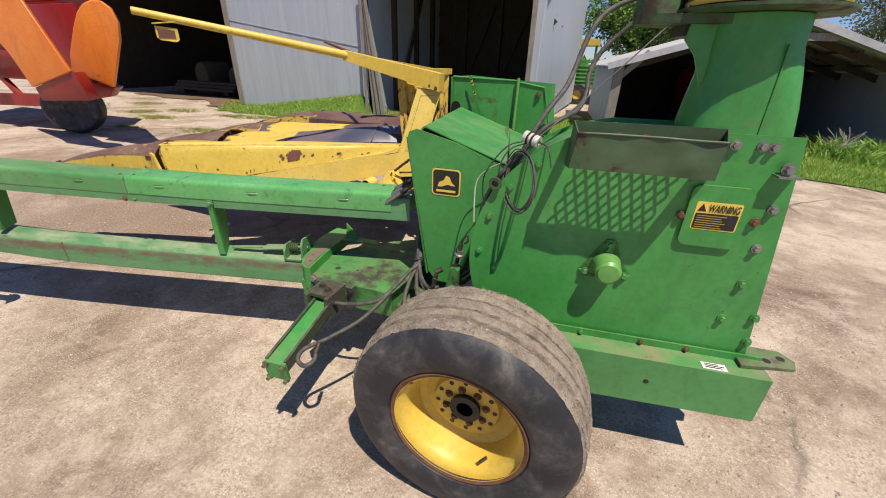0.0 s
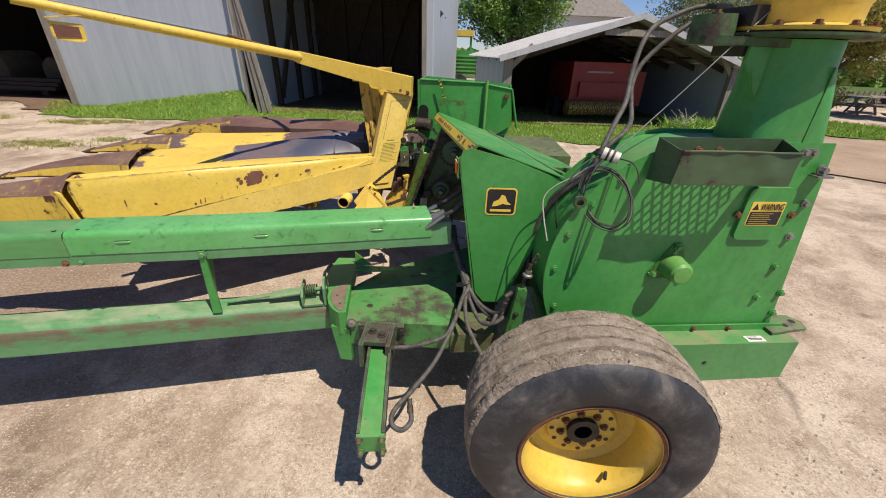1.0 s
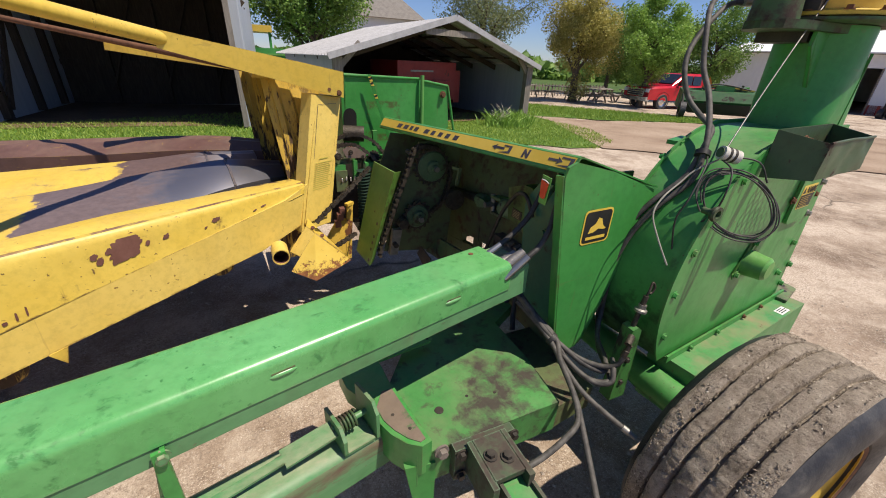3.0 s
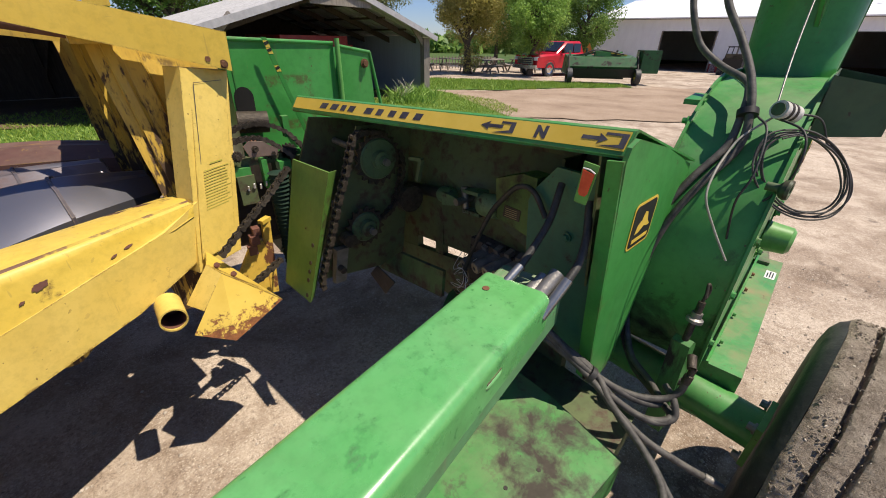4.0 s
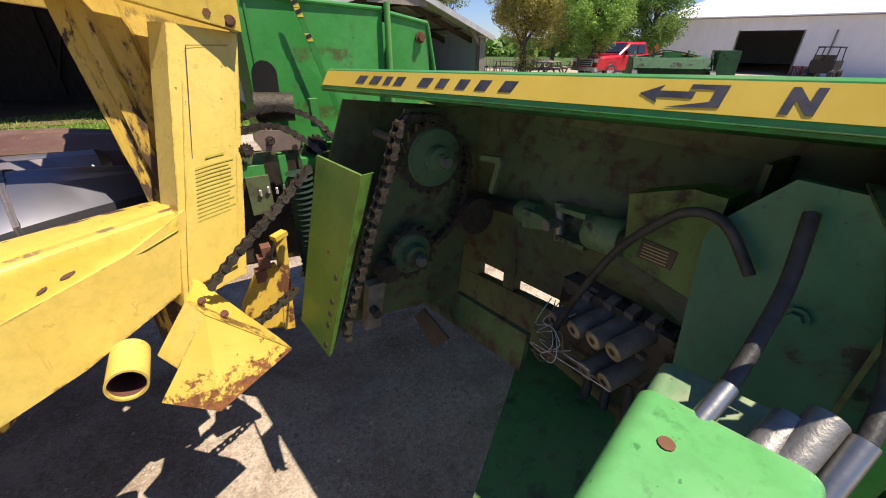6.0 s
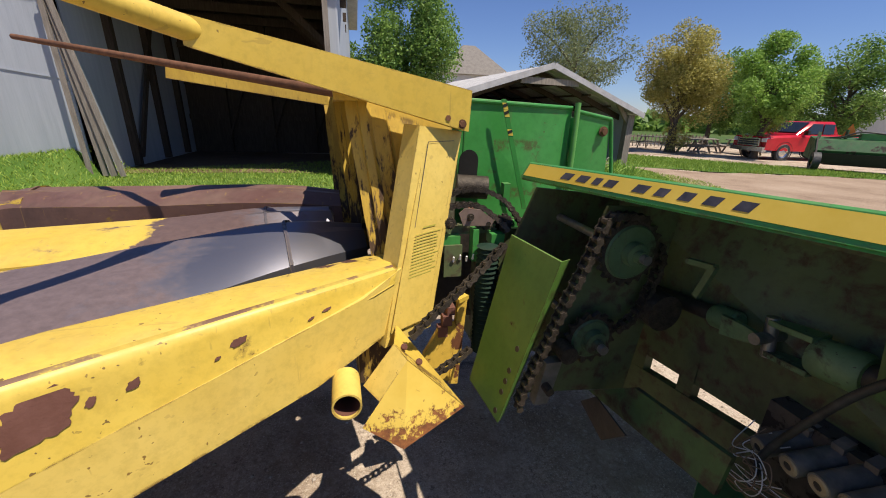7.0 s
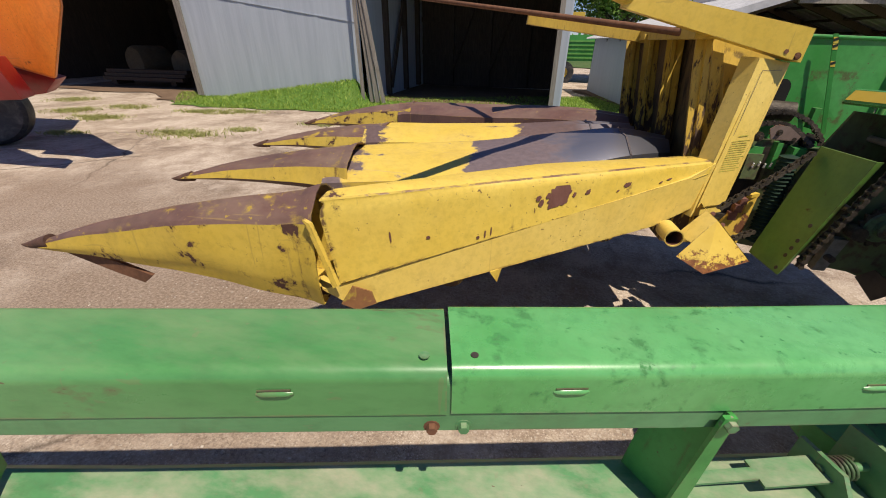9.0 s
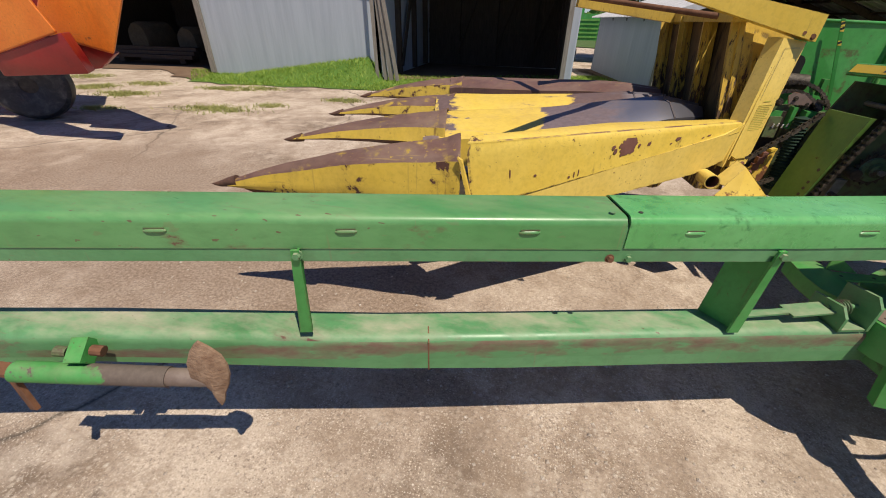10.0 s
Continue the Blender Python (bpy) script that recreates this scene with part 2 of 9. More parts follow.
# worn brown of the ridges; also painted where lower folds lie in shade
NOSE_TOP = paint("worn_ridge_and_shaded_fold", (0.115, 0.060, 0.044), (0.17, 0.095, 0.070), (0.52, 0.35, 0.05), 0.60, 8, 0.48, 0.3, stretch=(0.7, 1, 1), grime=0.6)
NOSE_SIDE = paint("yellow_enamel_chipped", (0.60, 0.415, 0.048), (0.67, 0.48, 0.08), (0.12, 0.052, 0.034), 0.605, 10, 0.45, 0.3, (0.34, 0.22, 0.09), grime=0.55, grimecol=(0.30, 0.19, 0.04), grad=((2, 0.60, 0.54, 0.16),))
BARE = paint("polished_dark_metal", (0.045, 0.040, 0.050), (0.11, 0.10, 0.115), (0.30, 0.24, 0.19), 0.66, 6, 0.30, 0.15, stretch=(0.4, 1, 1), spec=0.8, grime=0.5)
# green of the mower, its shaded look put into the colour
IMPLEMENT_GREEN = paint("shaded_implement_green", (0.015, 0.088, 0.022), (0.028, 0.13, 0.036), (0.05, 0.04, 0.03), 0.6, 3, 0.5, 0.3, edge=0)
RUST_YELLOW = paint("rust_with_yellow_rests", (0.22, 0.095, 0.035), (0.30, 0.14, 0.05), (0.58, 0.40, 0.06), 0.62, 14, 0.75, 0.3, (0.25, 0.12, 0.05), grime=0.7, grimecol=(0.10, 0.045, 0.022), soft=0.04)
RUST = plain("rust", (0.10, 0.045, 0.022), (0.22, 0.10, 0.05), 30, 0.85)
STEEL = plain("dull_steel", (0.22, 0.21, 0.19), (0.38, 0.36, 0.33), 40, 0.5, 0.7)
CHROME = plain("bright_rod", (0.55, 0.55, 0.54), (0.7, 0.7, 0.68), 10, 0.22, 1.0, 0.02)
CHAIN = plain("oily_chain_steel", (0.030, 0.024, 0.018), (0.11, 0.088, 0.065), 60, 0.55, 0.4, 0.3)
# black for greasy parts, and for discs that imitate dark holes
GREASE_OR_SHADE = plain("black_grease_or_shade", (0.020, 0.017, 0.014), (0.068, 0.055, 0.042), 18, 0.55)
RUBBER = plain("black_rubber_hose", (0.018, 0.018, 0.017), (0.075, 0.070, 0.062), 30, 0.55)
BLACK = plain("black_print", (0.012, 0.012, 0.012), (0.03, 0.028, 0.025), 40, 0.5, 0, 0.02)
DECAL_Y = plain("decal_yellow", (0.72, 0.50, 0.06), (0.80, 0.58, 0.10), 15, 0.4, 0, 0.02)
DECAL_GREY = plain("decal_faded_ink", (0.035, 0.035, 0.045), (0.09, 0.085, 0.10), 40, 0.5, 0, 0.02)
WHITE = plain("white_ceramic", (0.72, 0.70, 0.66), (0.82, 0.81, 0.78), 25, 0.4, 0, 0.05)
RED_PLASTIC = plain("red_reflector_plastic", (0.55, 0.045, 0.02), (0.72, 0.09, 0.04), 60, 0.35, 0, 0.1)
RED_PAINT = paint("red_paint", (0.24, 0.010, 0.010), (0.32, 0.018, 0.015), (0.10, 0.04, 0.03), 0.68, 5, 0.4, 0.3)
ORANGE = paint("orange_paint", (0.72, 0.18, 0.018), (0.80, 0.25, 0.03), (0.22, 0.07, 0.03), 0.68, 5, 0.45, 0.3)


def tyre_material():
    m, n, l, b = nodes_of("tyre_rubber", 0.55, 0, 0.45)
    tc = n.new("ShaderNodeTexCoord")
    co = tc.outputs["Object"]
    f = noise_tex(n, l, co, 6, 8, 0.7, 0.4)
    col = ramp(n, l, f, [(0.30, (0.013, 0.014, 0.017)), (0.48, (0.024, 0.025, 0.029)), (0.60, (0.062, 0.061, 0.060)), (0.74, (0.17, 0.155, 0.135))])
    f2 = noise_tex(n, l, co, 40, 6, 0.8)
    col = mix(n, l, ramp(n, l, f2, [(0.58, grey(0)), (0.78, grey(0.4))]), col, (0.16, 0.145, 0.125))
    l.new(col, b.inputs["Base Color"])
    bump(n, l, b, noise_tex(n, l, co, 45, 5, 0.7), 0.35, 0.006)
    return m


def mud_tread_material():
    m, n, l, b = nodes_of("muddy_tread", 0.95, 0, 0.15)
    tc = n.new("ShaderNodeTexCoord")
    co = tc.outputs["Object"]
    f = noise_tex(n, l, co, 16, 12, 0.82)
    col = ramp(n, l, f, [(0.30, (0.100, 0.082, 0.064)), (0.43, (0.240, 0.197, 0.152)), (0.56, (0.365, 0.308, 0.242)), (0.74, (0.50, 0.435, 0.35))])
    pit = noise_tex(n, l, co, 150, 5, 0.75)
    col = mix(n, l, ramp(n, l, pit, [(0.34, grey(0.8)), (0.43, grey(0))]), col, (0.075, 0.060, 0.046))
    col = mix(n, l, ramp(n, l, pit, [(0.60, grey(0)), (0.66, grey(0.7))]), col, (0.58, 0.51, 0.41))
    l.new(col, b.inputs["Base Color"])
    bump(n, l, b, mix(n, l, 0.6, f, pit), 0.8, 0.018)
    return m


TYRE, TREAD = tyre_material(), mud_tread_material()


def dirt_mask(n, l, v):
    r = n.new("ShaderNodeMapRange")
    r.inputs[1].default_value, r.inputs[2].default_value = 1.9, 2.7
    r.inputs[3].default_value, r.inputs[4].default_value = 0.82, 0.0
    l.new(v, r.inputs[0])
    return r.outputs[0]


def ground_material():
    """Worn farmyard concrete: pale slabs, broken patches with dirt, exposed pebbles, oil stains and grit."""
    m, n, l, b = nodes_of("worn_yard_concrete", 0.92, 0, 0.25)
    tc = n.new("ShaderNodeTexCoord")
    co = tc.outputs["Object"]
    a = noise_tex(n, l, co, 0.9, 9, 0.65, 0.4)
    col = ramp(n, l, a, [(0.34, (0.165, 0.118, 0.082)), (0.45, (0.335, 0.258, 0.190)), (0.56, (0.50, 0.41, 0.318)), (0.75, (0.60, 0.51, 0.41))])
    mid = noise_tex(n, l, co, 7.5, 9, 0.74, 0.3)
    col = mix(n, l, ramp(n, l, mid, [(0.36, grey(0.8)), (0.50, grey(0))]), col, (0.27, 0.20, 0.14))
    peb = n.new("ShaderNodeTexVoronoi")
    peb.inputs["Scale"].default_value = 42
    peb.inputs["Randomness"].default_value = 1.0
    l.new(co, peb.inputs["Vector"])
    pc = n.new("ShaderNodeSeparateColor")
    l.new(peb.outputs["Color"], pc.inputs[0])
    stone = ramp(n, l, pc.outputs[0], [(0.0, (0.20, 0.15, 0.115)), (0.35, (0.40, 0.32, 0.24)), (0.7, (0.58, 0.49, 0.39)), (1.0, (0.74, 0.67, 0.56))])
    pm = ramp(n, l, peb.outputs["Distance"], [(0.25, grey(0.55)), (0.5, grey(0.0))])
    grain = ramp(n, l, noise_tex(n, l, co, 1.6, 7, 0.68), [(0.40, grey(0.12)), (0.62, grey(0.8))])
    pm = mix(n, l, 1.0, pm, grain, 'MULTIPLY')
    col = mix(n, l, pm, col, stone)
    fine = noise_tex(n, l, co, 55, 7, 0.85)
    gd = mix(n, l, 1.0, ramp(n, l, fine, [(0.40, grey(1)), (0.5, grey(0))]), ramp(n, l, mid, [(0.40, grey(0.25)), (0.62, grey(0.95))]), 'MULTIPLY')
    col = mix(n, l, gd, col, (0.16, 0.12, 0.09))
    gl = mix(n, l, 1.0, ramp(n, l, fine, [(0.56, grey(0)), (0.66, grey(1))]), ramp(n, l, a, [(0.40, grey(0.2)), (0.6, grey(0.85))]), 'MULTIPLY')
    col = mix(n, l, gl, col, (0.82, 0.73, 0.60))
    smear = noise_tex(n, l, co, 3.1, 11, 0.72, 0.25)
    col = mix(n, l, ramp(n, l, smear, [(0.50, grey(0)), (0.64, grey(0.55))]), col, (0.60, 0.505, 0.40))
    vor = n.new("ShaderNodeTexVoronoi")
    vor.feature = 'DISTANCE_TO_EDGE'
    vor.inputs["Scale"].default_value = 0.55
    warp = n.new("ShaderNodeTexNoise")
    warp.inputs["Scale"].default_value = 2.5
    warp.inputs["Detail"].default_value = 6
    l.new(co, warp.inputs["Vector"])
    wv = mix(n, l, 0.22, co, warp.outputs["Color"])
    l.new(wv, vor.inputs["Vector"])
    crack = ramp(n, l, vor.outputs["Distance"], [(0.0, grey(1)), (0.010, grey(0))])
    crackn = mix(n, l, 1.0, crack, ramp(n, l, noise_tex(n, l, co, 0.35, 2), [(0.5, grey(0)), (0.6, grey(1))]), 'MULTIPLY')
    col = mix(n, l, crackn, col, (0.10, 0.08, 0.06))
    spots = noise_tex(n, l, co, 3.4, 5, 0.6)
    col = mix(n, l, ramp(n, l, spots, [(0.66, grey(0)), (0.72, grey(0.65))]), col, (0.12, 0.088, 0.065))
    speck = noise_tex(n, l, co, 135, 3, 0.7)
    worn = ramp(n, l, noise_tex(n, l, co, 4.5, 6, 0.7), [(0.36, grey(0.15)), (0.60, grey(1))])
    col = mix(n, l, mix(n, l, 1.0, ramp(n, l, speck, [(0.36, grey(0.75)), (0.43, grey(0))]), worn, 'MULTIPLY'), col, (0.135, 0.098, 0.072))
    col = mix(n, l, mix(n, l, 1.0, ramp(n, l, speck, [(0.58, grey(0)), (0.64, grey(0.75))]), worn, 'MULTIPLY'), col, (0.80, 0.72, 0.60))
    # a wide trail of dirt where machines turn
    far = n.new("ShaderNodeVectorMath")
    far.operation = 'DISTANCE'
    mpd = n.new("ShaderNodeMapping")
    mpd.inputs["Scale"].default_value = (0.50, 1, 1)
    l.new(co, mpd.inputs["Vector"])
    l.new(mpd.outputs[0], far.inputs[0])
    far.inputs[1].default_value = (-1.45, 2.88, 0)
    far2 = n.new("ShaderNodeVectorMath")
    far2.operation = 'DISTANCE'
    l.new(mpd.outputs[0], far2.inputs[0])
    far2.inputs[1].default_value = (-2.55, 3.85, 0)
    both = n.new("ShaderNodeMath")
    both.operation = 'MINIMUM'
    l.new(far.outputs["Value"], both.inputs[0])
    l.new(far2.outputs["Value"], both.inputs[1])
    fd = n.new("ShaderNodeMath")
    fd.operation = 'MULTIPLY_ADD'
    l.new(noise_tex(n, l, co, 1.1, 7, 0.65), fd.inputs[0])
    fd.inputs[1].default_value = 2.9
    l.new(both.outputs[0], fd.inputs[2])
    col = mix(n, l, dirt_mask(n, l, fd.outputs[0]), col, mix(n, l, ramp(n, l, fine, [(0.42, grey(0)), (0.62, grey(1))]), (0.145, 0.100, 0.069), (0.36, 0.272, 0.198)))
    l.new(col, b.inputs["Base Color"])
    h = mix(n, l, 0.45, mid, fine)
    h = mix(n, l, 0.25, h, pm)
    bump(n, l, b, h, 0.8, 0.02)
    return m


def track_material(name, c1, c2, c3):
    m, n, l, b = nodes_of(name, 0.95, 0, 0.2)
    tc = n.new("ShaderNodeTexCoord")
    co = tc.outputs["Object"]
    a = noise_tex(n, l, co, 0.7, 8, 0.65, 0.3)
    col = ramp(n, l, a, [(0.3, c1), (0.5, c2), (0.72, c3)])
    fine = noise_tex(n, l, co, 40, 5, 0.75)
    col = mix(n, l, ramp(n, l, fine, [(0.4, grey(0.5)), (0.6, grey(0))]), col, tuple(0.6 * c for c in c1))
    l.new(col, b.inputs["Base Color"])
    bump(n, l, b, fine, 0.6, 0.02)
    return m


CONCRETE = ground_material()
GRAVEL = track_material("brown_gravel", (0.26, 0.185, 0.13), (0.38, 0.285, 0.205), (0.48, 0.375, 0.28))
DIRT = track_material("dry_dirt", (0.12, 0.075, 0.048), (0.18, 0.12, 0.078), (0.25, 0.17, 0.115))
LAWN = track_material("lawn_soil", (0.06, 0.13, 0.018), (0.10, 0.19, 0.03), (0.15, 0.22, 0.05))
FIELD = track_material("far_field", (0.05, 0.10, 0.025), (0.08, 0.13, 0.035), (0.13, 0.15, 0.05))


def leafy(name, c1, c2):
    m, n, l, b = nodes_of(name, 0.55, 0, 0.35)
    geo = n.new("ShaderNodeNewGeometry")
    col = ramp(n, l, geo.outputs["Random Per Island"], [(0.0, c1), (0.6, tuple(0.5 * (p + q) for p, q in zip(c1, c2))), (1.0, c2)])
    l.new(col, b.inputs["Base Color"])
    tr = n.new("ShaderNodeBsdfTranslucent")
    l.new(col, tr.inputs[0])
    ms = n.new("ShaderNodeMixShader")
    ms.inputs[0].default_value = 0.35
    l.new(b.outputs[0], ms.inputs[1])
    l.new(tr.outputs[0], ms.inputs[2])
    l.new(ms.outputs[0], n["Material Output"].inputs[0])
    return m


GRIT = plain("loose_grit", (0.22, 0.17, 0.125), (0.66, 0.58, 0.48), 30, 0.9, 0, 0.2)
TUFT = leafy("dry_weed_blades", (0.24, 0.27, 0.07), (0.46, 0.44, 0.18))
GRASS = leafy("grass_blades", (0.18, 0.30, 0.03), (0.40, 0.50, 0.10))
LEAF_DARK = leafy("dark_green_leaves", (0.102, 0.198, 0.038), (0.264, 0.408, 0.090))
LEAF_MID = leafy("green_leaves", (0.168, 0.312, 0.048), (0.372, 0.540, 0.120))
LEAF_OLIVE = leafy("olive_leaves", (0.312, 0.300, 0.066), (0.576, 0.504, 0.168))
LEAF_GREY = leafy("grey_green_leaves", (0.156, 0.204, 0.084), (0.300, 0.324, 0.156))
BARK = plain("grey_bark", (0.07, 0.055, 0.04), (0.16, 0.13, 0.10), 25, 0.9, 0, 0.6)


def boards(name, c1, c2, c3, grain=(6, 6, 0.7), rough=0.85):
    m, n, l, b = nodes_of(name, rough, 0, 0.2)
    tc = n.new("ShaderNodeTexCoord")
    mp = n.new("ShaderNodeMapping")
    mp.inputs["Scale"].default_value = grain
    l.new(tc.outputs["Object"], mp.inputs[0])
    f = noise_tex(n, l, mp.outputs[0], 5, 8, 0.7)
    info = n.new("ShaderNodeObjectInfo")
    col = ramp(n, l, f, [(0.3, c1), (0.55, c2), (0.8, c3)])
    col = mix(n, l, mix(n, l, 1.0, info.outputs["Random"], grey(0.3), 'MULTIPLY'), col, c1)
    l.new(col, b.inputs["Base Color"])
    bump(n, l, b, f, 0.4, 0.01)
    return m


WOOD_GREY = boards("weathered_board", (0.16, 0.14, 0.115), (0.28, 0.25, 0.215), (0.40, 0.365, 0.32))
# old timber, darkened so that the gloom of the bays is in it
WOOD_OLD = boards("old_timber_bay_shade", (0.040, 0.029, 0.021), (0.072, 0.053, 0.039), (0.115, 0.088, 0.066))
TIN = boards("weathered_white_sheet", (0.34, 0.375, 0.42), (0.40, 0.435, 0.48), (0.45, 0.485, 0.53), (1.6, 1.6, 0.10), 0.6)
TIN_ROOF = boards("galvanised_roof", (0.30, 0.30, 0.31), (0.42, 0.42, 0.43), (0.52, 0.52, 0.53), (1, 1, 1), 0.45)
WHITE_WALL = boards("white_metal_siding", (0.74, 0.75, 0.76), (0.80, 0.81, 0.82), (0.84, 0.85, 0.86), (0.5, 0.5, 0.2), 0.5)

# ---- mesh tools ----
HOME = {}
TURNED = [None]          # a turn that part() gives to what it builds, where a group stands askew


def V(*a):
    return Vector(a)


def finish(bm, name, mat, angle=35, smooth=True):
    bmesh.ops.recalc_face_normals(bm, faces=bm.faces[:])
    me = bpy.data.meshes.new(name)
    bm.to_mesh(me)
    bm.free()
    for mm in (mat if isinstance(mat, (list, tuple)) else [mat]):
        me.materials.append(mm)
    if smooth:
        me.polygons.foreach_set("use_smooth", [True] * len(me.polygons))
        me.set_sharp_from_angle(angle=radians(angle))
    return me


def part(name, bm, mat, parent, label="", angle=35):
    if TURNED[0]:
        bmesh.ops.transform(bm, matrix=TURNED[0], verts=bm.verts[:])
    ob = new(name, finish(bm, name, mat, angle))
    ob.parent = parent
    ob.matrix_parent_inverse = HOME.get(parent.name, Matrix()).inverted()
    if label:
        ob["label"] = label
    return ob


def thing(name, at, label, category, group="", kind=""):
    ob = new(name)
    ob.empty_display_size = 0.1
    ob.location = at
    HOME[ob.name] = Matrix.Translation(at)
    return tagged(ob, label, category, group, kind)


def single(name, bm, mat, label, category, group="", kind="", angle=35):
    return tagged(new(name, finish(bm, name, mat, angle)), label, category, group, kind)


def B():
    return bmesh.new()


def poly(bm, pts, vec):
    """A flat outline pushed along vec."""
    vec = Vector(vec)
    a = [bm.verts.new(Vector(p)) for p in pts]
    b = [bm.verts.new(Vector(p) + vec) for p in pts]
    bm.faces.new(a)
    bm.faces.new(b[::-1])
    for i in range(len(a)):
        j = (i + 1) % len(a)
        bm.faces.new((a[i], b[i], b[j], a[j]))
    return bm


def box(bm, lo, hi):
    x0, y0, z0 = lo
    x1, y1, z1 = hi
    return poly(bm, [(x0, y0, z0), (x1, y0, z0), (x1, y1, z0), (x0, y1, z0)], (0, 0, z1 - z0))


def frame_of(d, up=(0, 0, 1)):
    d = Vector(d).normalized()
    up = Vector(up)
    if abs(d.dot(up.normalized())) > 0.98:
        up = Vector((0, 1, 0))
    s = d.cross(up).normalized()
    return d, s, s.cross(d).normalized()


def beam(bm, p0, p1, w, h, up=(0, 0, 1)):
    """A square bar from p0 to p1, w wide and h high."""
    p0, p1 = Vector(p0), Vector(p1)
    d, s, u = frame_of(p1 - p0, up)
    pts = [p0 + s * a * w / 2 + u * c * h / 2 for a, c in ((-1, -1), (1, -1), (1, 1), (-1, 1))]
    return poly(bm, pts, p1 - p0)


def loft(bm, rings, closed=True, caps=True):
    rows = [[bm.verts.new(Vector(p)) for p in r] for r in rings]
    k = len(rows[0])
    for a, b in zip(rows, rows[1:]):
        for i in range(k if closed else k - 1):
            j = (i + 1) % k
            bm.faces.new((a[i], a[j], b[j], b[i]))
    if caps and closed:
        bm.faces.new(rows[0][::-1])
        bm.faces.new(rows[-1])
    return bm


def circle(c, d, r, n=16, up=(0, 0, 1)):
    _, s, u = frame_of(d, up)
    c = Vector(c)
    return [c + s * r * math.cos(2 * math.pi * i / n) + u * r * math.sin(2 * math.pi * i / n) for i in range(n)]


def cyl(bm, p0, p1, r0, r1=None, n=16):
    d = Vector(p1) - Vector(p0)
    return loft(bm, [circle(p0, d, r0, n), circle(p1, d, r0 if r1 is None else r1, n)])


def pipe(bm, p0, p1, r, wall=0.006, n=24):
    """An open tube with a wall."""
    d = Vector(p1) - Vector(p0)
    rings = [circle(p0, d, r - wall, n), circle(p0, d, r, n), circle(p1, d, r, n), circle(p1, d, r - wall, n), circle(p0, d, r - wall, n)]
    return loft(bm, rings, True, False)


def lathe(bm, prof, c, d, n=48):
    """Rings of (radius, way along d) round the axis through c."""
    d = Vector(d).normalized()
    return loft(bm, [circle(Vector(c) + d * h, d, r, n) for r, h in prof], True, False)


def spline(pts, steps=6):
    pts = [Vector(p) for p in pts]
    ext = [2 * pts[0] - pts[1]] + pts + [2 * pts[-1] - pts[-2]]
    out = []
    for i in range(1, len(ext) - 2):
        a, b, c, d = ext[i - 1:i + 3]
        for k in range(steps):
            t = k / steps
            out.append(0.5 * (2 * b + (c - a) * t + (2 * a - 5 * b + 4 * c - d) * t * t + (3 * b - a - 3 * c + d) * t ** 3))
    return out + [pts[-1]]


def hose(bm, pts, r, n=8, steps=6):
    n = max(n, 12)
    p = spline(pts, steps)
    rings = []
    up = Vector((0.3, 0.2, 1))
    for i, q in enumerate(p):
        d = p[min(i + 1, len(p) - 1)] - p[max(i - 1, 0)]
        d.normalize()
        s = d.cross(up)
        if s.length < 0.1:
            s = d.cross(Vector((1, 0, 0)))
        s.normalize()
        u = s.cross(d)
        up = u
        rings.append([q + s * r * math.cos(2 * math.pi * k / n) + u * r * math.sin(2 * math.pi * k / n) for k in range(n)])
    return loft(bm, rings)


def bevel(bm, w=0.004, seg=2, angle=30):
    es = [e for e in bm.edges if len(e.link_faces) == 2 and e.calc_face_angle(0) > radians(angle)]
    bmesh.ops.bevel(bm, geom=es, offset=w, segments=seg, profile=0.6, affect='EDGES', clamp_overlap=True)
    return bm


def weld(bm, d=1e-4):
    bmesh.ops.remove_doubles(bm, verts=bm.verts[:], dist=d)
    return bm


def bolt(bm, c, d, r=0.011, h=0.009):
    """A hexagon head on a washer."""
    d = Vector(d).normalized()
    c = Vector(c)
    cyl(bm, c, c + d * h * 0.3, r * 1.45, None, 12)
    return cyl(bm, c + d * h * 0.3, c + d * h, r, r * 0.92, 6)


def sheet(bm, pts, t):
    """A flat plate with that thickness, pushed against its own normal."""
    p = [Vector(q) for q in pts]
    nrm = (p[1] - p[0]).cross(p[2] - p[0]).normalized()
    return poly(bm, p, -nrm * t)


def rough_up(bm, amount, scale, seed=0):
    for v in bm.verts:
        v.co += noise.noise_vector(v.co * scale + Vector((seed, seed, seed))) * amount
    return bm


def lerp(a, b, t):
    return Vector(a).lerp(Vector(b), t)


def line_bars(parent, name, mat, origin, right, up, bars, lift=0.0015):
    """Flat bars of print: (x0, y0, x1, y1) along right and up from origin, all in one mesh."""
    bm = B()
    r, u = Vector(right), Vector(up)
    nn = r.cross(u).normalized()
    for x0, y0, x1, y1 in bars:
        o = Vector(origin) + nn * lift
        bm.faces.new([bm.verts.new(o + r * a + u * b) for a, b in ((x0, y0), (x1, y0), (x1, y1), (x0, y1))])
    return part(name, bm, mat, parent)


